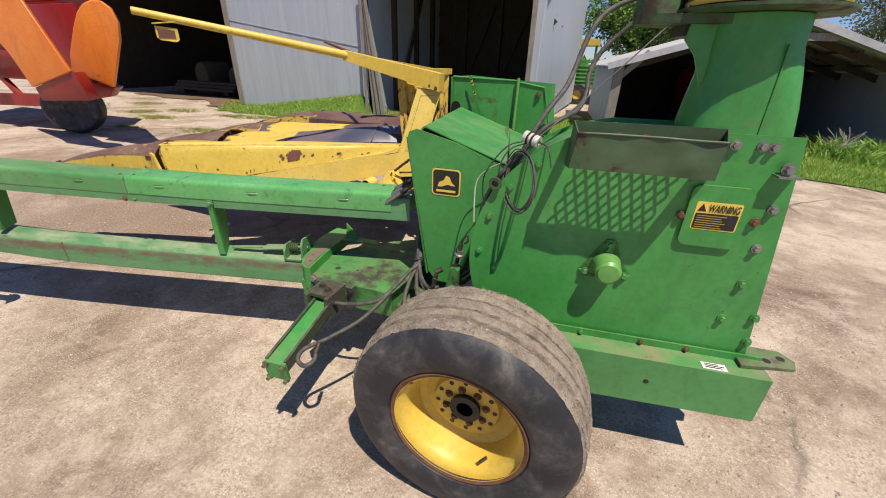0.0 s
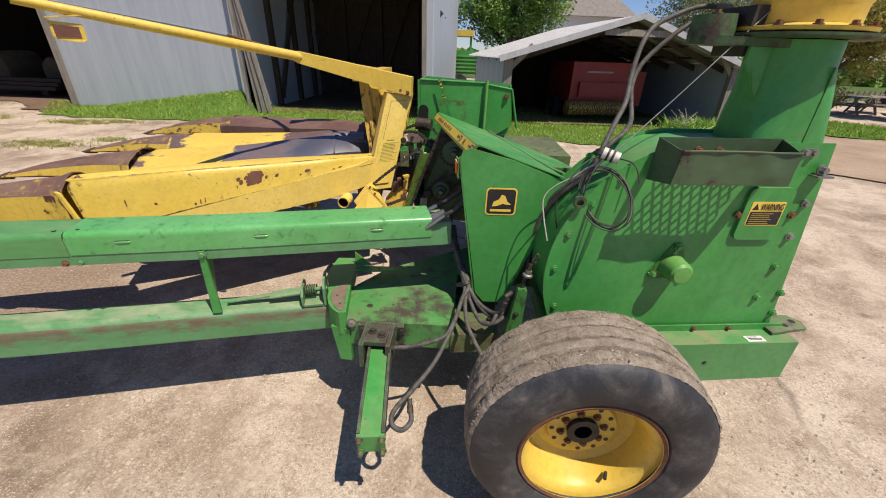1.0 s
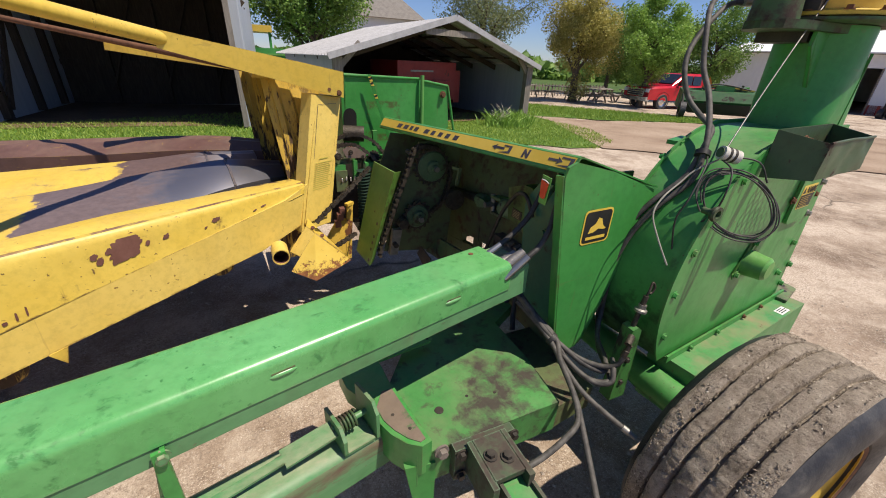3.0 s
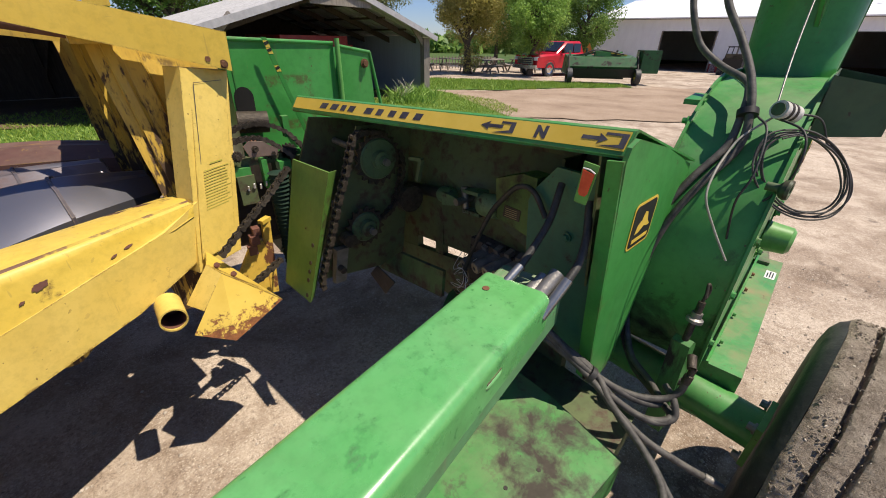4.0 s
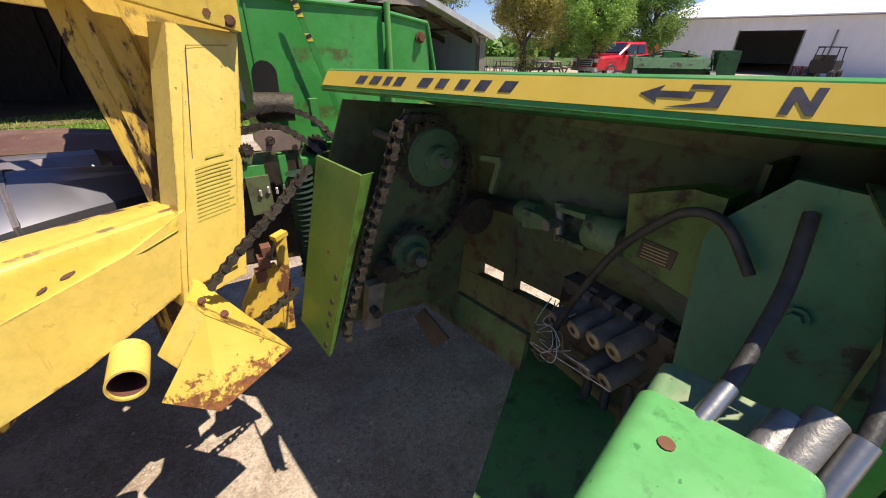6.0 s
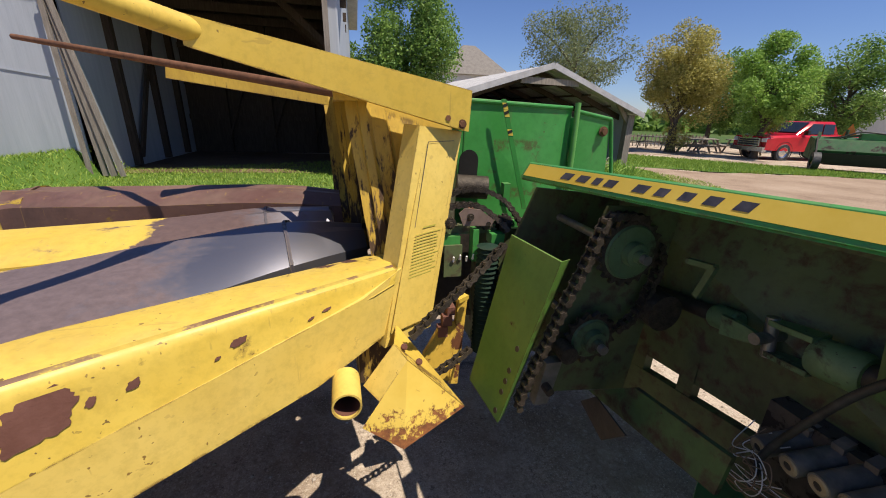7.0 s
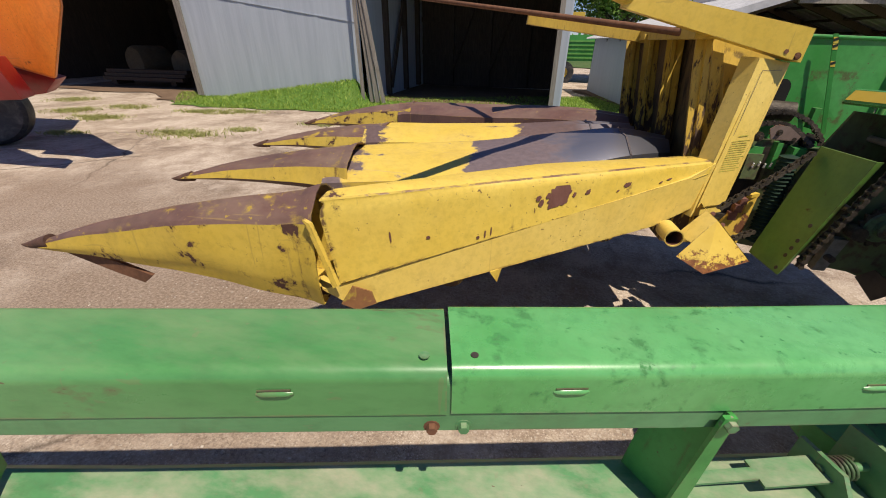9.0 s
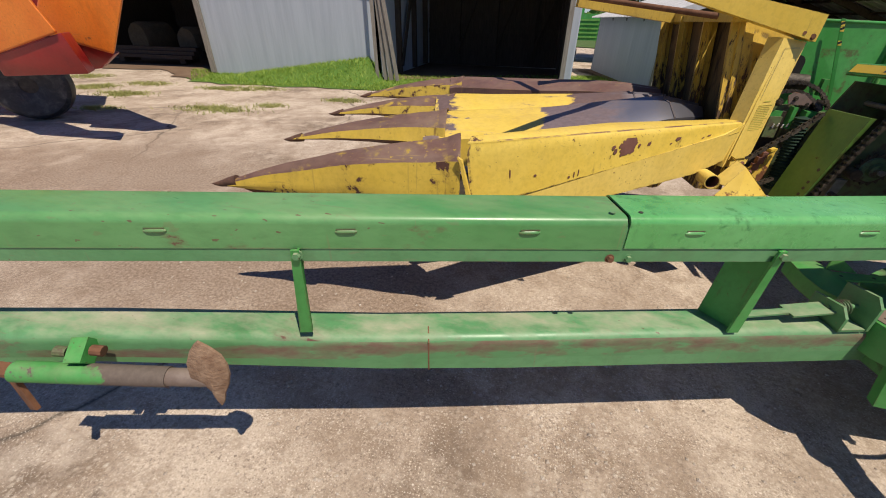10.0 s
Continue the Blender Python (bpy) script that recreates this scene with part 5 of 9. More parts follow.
for x in (0.145, 0.285):
    for z in (0.42, 0.505):
        part("bolt", bolt(B(), (x if x > .2 else 0.118, 1.954, z), NY, 0.012, 0.016), GREASE_OR_SHADE, socket)

for x, y, z in ((0.175, 1.90, 0.535), (0.215, 1.88, 0.535)):
    part("bolt", bolt(B(), (x, y, z), (0, 0, 1), 0.013, 0.014), GREASE_OR_SHADE, socket)

# ---- hood and end shield ----
HA, HB = V(0.334, 3.338, 1.199), V(0.560, 2.178, 1.241)


def hood_point(t, k):
    """t: 0 at the far end, 1 at the near end; k: place across the fold."""
    p = HA.lerp(HB, t)
    off = [(-0.022, -0.050), (-0.034, -0.0475), (-0.031, -0.042), (-0.008, -0.003), (0.0, 0.0), (0.35, -0.115)][k]
    return p + V(off[0], 0, off[1])


bm = B()
rows = []
for i in range(9):
    t = i / 8
    outer = [hood_point(t, k) for k in range(6)]
    rows.append(outer + [q + V(0.004, 0, -0.006) for q in outer[::-1]])
loft(bm, rows)
hood = part("hood", bm, GREEN, harv, "folded green hood over the feed rolls")
bm = B()
poly(bm, [V(0.887, 2.35, 1.118), HA + V(0.35, 0, -0.115), HA + V(0.80, 0, -0.27), V(1.34, 2.35, 0.97)], (0, 0, -0.006))
part("hood_rear", bm, GREEN, hood, "sloping rear sheet of the hood")
dn = [hood_point(t, k) for t, k in ((0, 2), (1, 2), (1, 3), (0, 3))]
along, across = (dn[1] - dn[0]).normalized(), (dn[3] - dn[0]).normalized()
nrm = along.cross(across).normalized()
if nrm.x > 0:
    nrm = -nrm
L, Hh = (dn[1] - dn[0]).length, (dn[3] - dn[0]).length


def deco(a, b):
    return dn[0] + along * a + across * b + nrm * 0.0012


bm = B()
poly(bm, [deco(0.01, 0.003), deco(L - 0.006, 0.003), deco(L - 0.006, Hh - 0.003), deco(0.01, Hh - 0.003)], nrm * 0.0006)
strip = part("hood_decal", bm, DECAL_Y, hood, "long yellow control decal with dark arrows")


def strip_shape(name, pts, mat=DECAL_GREY):
    bm = B()
    poly(bm, [deco(a * L, b * Hh) + nrm * 0.001 for a, b in pts], nrm * 0.0004)
    return part(name, bm, mat, strip)


# brand name as plain blocks
for p0, p1 in ((0.143, 0.180), (0.192, 0.228), (0.238, 0.262), (0.270, 0.300), (0.338, 0.372), (0.384, 0.410), (0.429, 0.455), (0.470, 0.497), (0.515, 0.543)):
    w = p1 - p0
    strip_shape("letter_block", [(p0, 0.28), (p0 + w * 0.82, 0.28), (p1, 0.70), (p0 + w * 0.18, 0.70)])
strip_shape("arrow_mark", [(0.706, 0.5), (0.727, 0.26), (0.724, 0.42), (0.758, 0.42), (0.758, 0.60), (0.724, 0.60), (0.727, 0.76)])
strip_shape("arrow_mark", [(0.738, 0.16), (0.784, 0.22), (0.784, 0.80), (0.752, 0.80), (0.752, 0.68), (0.774, 0.68), (0.774, 0.36)])
strip_shape("arrow_mark", [(0.962, 0.5), (0.946, 0.26), (0.948, 0.42), (0.918, 0.42), (0.918, 0.60), (0.948, 0.60), (0.946, 0.76)])
strip_shape("arrow_mark", [(0.948, 0.20), (0.993, 0.16), (0.993, 0.82), (0.956, 0.82), (0.956, 0.70), (0.983, 0.70), (0.983, 0.32)])
lettering(strip, "letter_n", "N", DECAL_GREY, deco(0.829 * L, 0.22 * Hh) + nrm * 0.001, along, across, 0.036, 0.0, 0.0022)

SY = 2.165
TURNED[0] = Matrix.Translation((0.63, SY, 0)) @ Matrix.Rotation(radians(4.0), 4, "Z") @ Matrix.Translation((-0.63, -SY, 0))
bm = B()
out = [(0.490, 1.190), (0.500, 1.218), (0.530, 1.230), (0.70, 1.188), (0.905, 1.115), (0.922, 1.09), (0.735, 0.56), (0.70, 0.53), (0.63, 0.53), (0.59, 0.58)]
poly(bm, [(x, SY, z) for x, z in out], (0, 0.010, 0))
shield = part("end_shield", bevel(bm, 0.003, 2), GREEN, harv, "green end shield with square logo sticker")
bm = B()
sheet(bm, [(0.491, SY + 0.002, 1.195), (0.586, SY - 0.004, 0.565), (0.592, SY + 0.034, 0.570), (0.496, SY + 0.036, 1.190)], 0.006)
part("shield_flange", bm, GREEN, shield, "folded front flange of the shield")
part("logo_sticker", poly(B(), rounded(0.602, 0.962, 0.728, 1.078, 0.016, SY - 0.001), (0, -0.0006, 0)), DECAL_Y, shield, "square black and yellow logo sticker")
part("logo_field", poly(B(), rounded(0.608, 0.968, 0.722, 1.072, 0.013, SY - 0.002), (0, -0.0004, 0)), BLACK, shield)
bm = B()
poly(bm, [(x, SY - 0.0028, z) for x, z in ((0.635, 1.02), (0.655, 1.03), (0.665, 1.05), (0.680, 1.045), (0.690, 1.022), (0.707, 1.008), (0.690, 1.008), (0.672, 1.012), (0.650, 1.002), (0.628, 1.000))], (0, -0.0004, 0))
poly(bm, [(x, SY - 0.0028, z) for x, z in ((0.622, 0.978), (0.708, 0.978), (0.708, 0.988), (0.622, 0.988))], (0, -0.0004, 0))
part("logo_mark", bm, DECAL_Y, shield)

TURNED[0] = None

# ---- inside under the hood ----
cav = part("cutterhead_housing", poly(B(), [(0.72, 2.30, 0.708), (0.70, 3.32, 0.578), (0.66, 3.32, 1.10), (0.86, 2.30, 1.11)], (0.02, 0, 0)), GREEN_DARK, harv, "dark greasy cutterhead housing, toned for the shade under the hood")
# end_wall is added to close the inside against daylight
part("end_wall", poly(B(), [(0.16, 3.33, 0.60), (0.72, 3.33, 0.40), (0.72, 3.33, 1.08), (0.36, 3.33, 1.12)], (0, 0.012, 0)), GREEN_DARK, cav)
# inner_wall is added behind the sprockets to shade the ground
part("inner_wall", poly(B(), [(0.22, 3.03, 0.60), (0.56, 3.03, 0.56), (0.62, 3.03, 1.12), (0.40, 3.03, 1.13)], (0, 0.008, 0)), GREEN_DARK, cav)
# added dark sheet, so the gap by the blower looks shaded
part("back_plate", poly(B(), [(0.72, 2.43, 0.46), (1.10, 2.43, 0.46), (1.10, 2.43, 1.10), (0.72, 2.43, 1.10)], (0, 0.01, 0)), GREEN_DARK, harv, "dark sheet added to fill the gap behind the lift link")
# rear_body is sized by where its shadow must fall on the ground
bm = B()
box(bm, (0.74, 2.36, 0.68), (1.58, 3.345, 0.86))
part("rear_body", bevel(bm, 0.02, 2), GREEN, harv, "green rear body")
# mostly hidden block, added to keep sun off the ground here
part("feeder_body", bevel(poly(B(), [(0.24, 3.52, 0.44), (0.72, 3.37, 0.44), (1.25, 3.37, 0.44), (1.25, 4.05, 0.44), (0.24, 4.05, 0.44)], (0, 0, 0.50)), 0.02, 2), GREEN_DARK, harv, "dark feeder body, mostly hidden, added to shade the ground")
# added plate that casts shade on the ground behind the head
part("throat_plate", poly(B(), [(-0.12, 3.62, 0.55), (0.26, 3.56, 0.55), (0.26, 4.30, 0.55), (-0.16, 4.30, 0.55)], (0, 0, 0.02)), GREASE_OR_SHADE, harv, "black plate between head and body, added to shade the ground")
bm = B()
sheet(bm, [(0.45, 3.043, 0.560), (0.45, 2.634, 0.640), (0.45, 2.627, 0.743), (0.45, 2.878, 0.701)], 0.012)
part("side_sheet", bm, GREEN_RUST, harv, "rusty green sheet low in the frame")
sheet(bm := B(), [(0.38, 2.975, 0.590), (0.38, 2.920, 0.652), (0.38, 2.800, 0.640), (0.38, 2.870, 0.555)], 0.004)
part("hanging_plate", bm, GREASE_OR_SHADE, harv, "dark plate hanging under the feed rolls")
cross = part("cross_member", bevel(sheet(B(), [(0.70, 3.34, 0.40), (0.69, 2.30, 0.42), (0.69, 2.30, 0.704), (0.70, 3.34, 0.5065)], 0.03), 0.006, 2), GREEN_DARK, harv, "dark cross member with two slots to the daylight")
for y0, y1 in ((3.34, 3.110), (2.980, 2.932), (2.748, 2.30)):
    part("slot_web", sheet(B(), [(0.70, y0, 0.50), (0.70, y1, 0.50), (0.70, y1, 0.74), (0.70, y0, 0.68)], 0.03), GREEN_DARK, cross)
bm = B()
poly(bm, [(0.58, 2.20, 0.60), (0.585, 2.398, 0.60), (0.585, 2.436, 1.01), (0.583, 2.425, 1.04), (0.582, 2.36, 1.12), (0.58, 2.25, 1.12), (0.58, 2.20, 1.02)], (0.014, 0, 0))
ROD = plain("worn_bright_pipe", (0.34, 0.34, 0.32), (0.52, 0.51, 0.48), 25, 0.36, 0.9, 0.05)
yoke = part("tongue_yoke", bm, TEAL, harv, "blue-green yoke plate behind the tongue")
bolt(bm := B(), (0.578, 2.30, 0.955), (-1, 0, 0), 0.010, 0.012)
part("bolt", bm, TEAL, yoke)
for p0, p1, r, m in (((0.34, 2.294, 0.905), (0.400, 2.294, 0.940), 0.0105, ROD), ((0.36, 2.196, 0.875), (0.438, 2.194, 0.938), 0.0115, ROD), ((0.37, 2.245, 0.90), (0.425, 2.243, 0.925), 0.016, STEEL), ((0.37, 2.225, 0.895), (0.44, 2.222, 0.94), 0.017, STEEL)):
    part("hydraulic_pipe", cyl(B(), p0, p1, r, None, 16), m, yoke, "bright steel hydraulic pipe")
for p in ([(0.438, 2.194, 0.938), (0.48, 2.20, 0.965), (0.525, 2.22, 1.01), (0.562, 2.25, 1.07)], [(0.400, 2.294, 0.940), (0.45, 2.30, 0.972), (0.51, 2.31, 1.02), (0.565, 2.33, 1.09)]):
    part("hydraulic_hose", hose(B(), p, 0.009), RUBBER, yoke, "black hydraulic hose")
# added dark strip that shuts daylight out below the hood
part("rear_wall", poly(B(), [(0.86, 2.24, 1.04), (0.66, 3.32, 1.04), (0.66, 3.32, 1.086), (0.86, 2.24, 1.132)], (0.006, 0, 0)), GREEN_DARK, harv, "dark strip added under the rear of the hood to block daylight")
# added dark panel in place of the shade behind the shield
part("end_panel", poly(B(), [(0.522, 2.222, 1.188), (0.562, 2.222, 1.222), (0.905, 2.235, 1.110), (0.740, 2.222, 0.560), (0.630, 2.222, 0.560)], (0, 0.006, 0)), GREEN_DARK, harv, "dark panel added behind the end shield to close a bright gap")
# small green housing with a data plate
# olive panel paint: green with the shade of the cavity in it
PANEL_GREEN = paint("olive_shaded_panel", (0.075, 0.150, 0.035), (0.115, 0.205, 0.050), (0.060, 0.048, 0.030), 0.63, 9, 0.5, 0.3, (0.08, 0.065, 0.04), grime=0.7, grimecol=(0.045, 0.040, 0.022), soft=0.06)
dbox = part("data_box", bevel(poly(B(), [(0.605, 2.560, 0.910), (0.605, 2.578, 1.030), (0.605, 2.48, 1.068), (0.605, 2.43, 1.068), (0.605, 2.43, 0.893)], (0.06, 0, 0)), 0.006, 2), PANEL_GREEN, harv, "olive green housing, toned for shade, with a small data plate")
part("data_plate", poly(B(), [(0.6045, 2.537, 0.924), (0.6045, 2.474, 0.927), (0.6045, 2.471, 0.962), (0.6045, 2.533, 0.962)], (-0.0015, 0, 0)), plain("brown_data_plate", (0.055, 0.040, 0.030), (0.11, 0.085, 0.062), 50, 0.6), dbox, "brown data plate")
line_bars(dbox, "plate_print", plain("worn_plate_print", (0.34, 0.28, 0.12), (0.46, 0.38, 0.18), 60, 0.6), (0.6028, 2.532, 0.924), (0, -1, 0.04), (0, 0, 1), [(0.004, 0.005 + 0.006 * k, 0.050, 0.0070 + 0.006 * k) for k in range(5)])
# universal joint on the cutterhead shaft
UA, UB = V(0.665, 2.905, 0.872), V(0.665, 2.590, 0.915)
ud = (UB - UA).normalized()
UJOINT = paint("worn_pale_green_joint", (0.105, 0.190, 0.085), (0.165, 0.265, 0.125), (0.085, 0.060, 0.040), 0.58, 16, 0.5, 0.3, (0.07, 0.05, 0.035), grime=0.6, grimecol=(0.05, 0.045, 0.03), soft=0.05)
joint = part("universal_joint", lathe(B(), [(0.0, 0.0), (0.026, 0.002), (0.030, 0.010), (0.030, 0.062), (0.024, 0.068), (0.0, 0.068)], UA, ud, 24), UJOINT, cav, "worn pale green universal joint")
dj, sj, uj = frame_of(ud)
for k in (-1, 1):
    o = sj * 0.030 * k
    poly(bm := B(), [UA + ud * a + uj * b + o for a, b in ((0.055, -0.024), (0.115, -0.018), (0.140, -0.012), (0.146, 0.0), (0.140, 0.012), (0.115, 0.018), (0.055, 0.024))], sj * 0.012 * k)
    part("yoke_arm", bevel(bm, 0.004, 2), UJOINT, joint)
    o = uj * 0.030 * k
    poly(bm := B(), [UA + ud * a + sj * b + o for a, b in ((0.230, -0.026), (0.170, -0.020), (0.138, -0.013), (0.130, 0.0), (0.138, 0.013), (0.170, 0.020), (0.230, 0.026))], uj * 0.012 * k)
    part("yoke_arm", bevel(bm, 0.004, 2), UJOINT, joint)
for q in (sj, uj):
    part("cross_pin", cyl(B(), UA + ud * 0.138 - q * 0.046, UA + ud * 0.138 + q * 0.046, 0.013, None, 14), STEEL, joint)
part("yoke_hub", lathe(B(), [(0.0, 0.225), (0.036, 0.225), (0.040, 0.235), (0.040, 0.300), (0.034, 0.310), (0.0, 0.312)], UA, ud, 24), UJOINT, joint)
part("shaft_tube", cyl(B(), UB - ud * 0.01, UB + ud * 0.16, 0.026, None, 18), GREASE_OR_SHADE, joint, "black greasy shaft")
part("shaft_tube", cyl(B(), UA - ud * 0.32, UA, 0.020, None, 18), GREASE_OR_SHADE, joint)
# valve bank with solenoids
vb = part("valve_block", bevel(box(B(), (0.655, 2.44, 0.590), (0.78, 2.72, 0.765)), 0.006, 1), paint("grimy_valve_body", (0.060, 0.050, 0.040), (0.11, 0.09, 0.07), (0.035, 0.026, 0.02), 0.55, 20, 0.6, 0.6, (0.16, 0.13, 0.10), grime=0.7, edge=0), harv, "grimy hydraulic valve block with brass-ended solenoids")
COIL = plain("dusty_grey_coil", (0.12, 0.108, 0.090), (0.28, 0.25, 0.205), 30, 0.6)
BRASS = plain("old_brass", (0.30, 0.23, 0.13), (0.52, 0.42, 0.26), 40, 0.55, 0.3)
for y, z in ((2.662, 0.708), (2.607, 0.719), (2.558, 0.726), (2.512, 0.732), (2.560, 0.640), (2.512, 0.650)):
    a, b = V(0.570, y, z), V(0.675, y - 0.018, z + 0.022)
    g = (a - b).normalized()
    sol = part("solenoid", bevel(cyl(B(), b, a, 0.0215, None, 20), 0.003, 2), COIL, vb, "dusty round solenoid coil")
    lathe(bm := B(), [(0.0085, -0.004), (0.0085, 0.003), (0.0165, 0.003), (0.0185, 0.001), (0.0185, -0.004)], a, g, 18)
    part("solenoid_end", bm, BRASS, sol, "dull brass ring")
    cyl(bm := B(), a + g * 0.0005, a + g * 0.0015, 0.0085, None, 12)
    part("solenoid_bore", bm, GREASE_OR_SHADE, sol)
    part("coil_nut", bevel(beam(B(), b + V(-0.03, 0, 0.022), b + V(0.0, 0, 0.030), 0.020, 0.016), 0.003, 1), COIL, sol)
for k in range(7):
    r = random.Random(50 + k)
    cy, cz, rad = 2.655 + r.uniform(-.02, .02), 0.655 + r.uniform(-.02, .02), r.uniform(0.026, 0.046)
    a0 = r.uniform(0.4, 0.9)
    pts = [(0.600, 2.63 + 0.012 * k, 0.735)] + [(0.552 + r.uniform(-.012, .012), cy + rad * math.cos(a), cz + rad * math.sin(a)) for a in (a0, a0 + 1.2, a0 + 2.4, a0 + 3.6, a0 + 4.6)] + [(0.565, 2.60 - 0.018 * k, 0.668 - 0.004 * k)]
    part("signal_wire", hose(B(), pts, 0.0011, 5), WHITE if k % 3 == 0 else plain("tan_wire", (0.25, 0.16, 0.09), (0.4, 0.28, 0.18), 30, 0.6), vb, "loose thin wire")
for pts, r in (([(0.59, 2.66, 0.60), (0.570, 2.651, 0.652), (0.568, 2.645, 0.717), (0.570, 2.590, 0.863), (0.570, 2.549, 0.946), (0.570, 2.504, 1.005), (0.570, 2.469, 1.040), (0.570, 2.433, 1.051), (0.568, 2.400, 1.038), (0.565, 2.36, 0.99)], 0.0075), ([(0.66, 2.50, 0.60), (0.63, 2.47, 0.52), (0.60, 2.42, 0.45)], 0.011), ([(0.66, 2.55, 0.60), (0.63, 2.53, 0.50), (0.58, 2.50, 0.42)], 0.011), ([(0.66, 2.60, 0.60), (0.63, 2.58, 0.52), (0.60, 2.57, 0.42)], 0.011)):
    part("hydraulic_hose", hose(B(), pts, r), RUBBER, yoke, "black hydraulic hose")
# feed-roll gearing
SPY = 2.985


def sprocket(x, z, r, teeth, mat):
    bm = B()
    pts = []
    for k in range(teeth):
        a = 2 * math.pi * k / teeth
        for o, q in ((0, r - 0.006), (0.25, r - 0.006), (0.45, r + 0.006), (0.55, r + 0.006)):
            b = a + o * 2 * math.pi / teeth
            pts.append((x + q * math.cos(b), SPY, z + q * math.sin(b)))
    poly(bm, pts, (0, 0.012, 0))
    ob = part("sprocket", bm, CHAIN, harv, "greasy green sprocket disc with hub")
    lathe(bm := B(), [(0.0, -0.045), (0.016, -0.045), (0.016, -0.03), (0.03, -0.028), (0.032, -0.008), (r - 0.018, -0.006), (r - 0.014, 0.0)], (x, SPY, z), (0, 1, 0), 36)
    part("hub_disc", bm, mat, ob, "dark green disc")
    cyl(bm := B(), (x, SPY - 0.06, z), (x, SPY + 0.4, z), 0.012, None, 14)
    part("shaft", bm, STEEL, ob)
    return ob


sprocket(0.450, 1.022, 0.085, 20, SHADED_GREEN)
sprocket(0.380, 0.785, 0.070, 16, SHADED_GREEN)
for x, z, r in ((0.30, 0.765, 0.024), (0.56, 0.86, 0.05), (0.26, 0.66, 0.012)):
    lathe(bm := B(), [(0.0, -0.03), (r, -0.028), (r, 0.02), (0, 0.02)], (x, SPY - 0.01, z), (0, 1, 0), 20)
    part("idler", bm, CHAIN, harv, "small idler roller")
bm = B()
poly(bm, [(0.235, SPY - 0.01, 0.60), (0.275, SPY - 0.01, 0.60), (0.300, SPY - 0.01, 0.73), (0.255, SPY - 0.01, 0.73)], (0, 0.03, 0))
part("tension_arm", bevel(bm, 0.004, 1), STEEL, harv, "worn steel tension arm")
beam(bm := B(), (0.50, 2.868, 1.043), (0.50, 2.800, 1.052), 0.014, 0.012)
beam(bm, (0.50, 2.803, 1.055), (0.50, 2.826, 0.976), 0.014, 0.012, (1, 0, 0))
part("hook_bracket", bevel(bm, 0.002, 1), SHADED_GREEN, cav, "bent green bracket")
# red reflector on its bracket
RBL, RBR, RTR, RTL = V(0.480, 2.241, 1.095), V(0.486, 2.216, 1.091), V(0.484, 2.202, 1.176), V(0.474, 2.230, 1.182)
sheet(bm := B(), [RBL, RBR, RTR, RTL], 0.003)
refl = part("reflector_bracket", bm, GREEN_PALE, hood, "bent green reflector bracket")
sheet(bm := B(), [RBL + V(0.002, 0, 0), RBR + V(0.004, 0.006, 0), V(0.60, 2.292, 1.128), V(0.60, 2.306, 1.128)], 0.003)
part("reflector_arm", bm, SHADED_GREEN, refl)


def on_refl(a, b):
    return RBL.lerp(RBR, a).lerp(RTL.lerp(RTR, a), b) + V(-0.0035, -0.0015, 0)


part("reflector", poly(B(), [on_refl(a, b) for a, b in ((0.16, 0.30), (0.30, 0.22), (0.72, 0.22), (0.86, 0.30), (0.90, 0.80), (0.08, 0.84))], (-0.003, -0.001, 0)), RED_PLASTIC, refl, "scratched red reflector")
part("reflector_rim", hose(B(), [on_refl(a, b) for a, b in ((0.06, 0.855), (0.5, 0.865), (0.92, 0.815))], 0.0016, 6), WHITE, refl)

# ---- chains and guard ----
GUARD_GREEN = paint("yellowish_faded_green", (0.090, 0.205, 0.035), (0.138, 0.265, 0.048), (0.09, 0.06, 0.03), 0.73, 9, 0.4, 0.2)
GTL, GTC, GBL, GBC = V(0.237, 3.226, 1.002), V(0.266, 2.990, 1.006), V(0.110, 3.154, 0.566), V(0.152, 2.972, 0.559)
gn = (GTC - GTL).cross(GBL - GTL).normalized()
GBC = GBC - gn * (GBC - GTL).dot(gn)
bm = B()
fold = [GTL, GTL.lerp(GTC, 0.5), GTC, V(0.304, 3.016, 1.000)], [GBL, GBL.lerp(GBC, 0.5), GBC, GBC + V(0.020, 0.014, 0.012)]
rows = []
for r in fold:
    rows.append(r + [q + V(0.006, 0.005, 0) for q in r[::-1]])
loft(bm, rows)
guard = part("chain_guard", bm, GUARD_GREEN, harv, "bent sun-faded green chain guard", 20)
gn = (GTC - GTL).cross(GBL - GTL).normalized()
if gn.x > 0:
    gn = -gn
for a, b in ((0.84, 0.56), (0.84, 0.70), (0.84, 0.77), (0.84, 0.84), (0.86, 0.96)):
    c = GTL.lerp(GTC, a).lerp(GBL.lerp(GBC, a), b)
    cyl(bm := B(), c, c + gn * 0.0015, 0.008, None, 10)
    part("hole", bm, GREASE_OR_SHADE, guard)


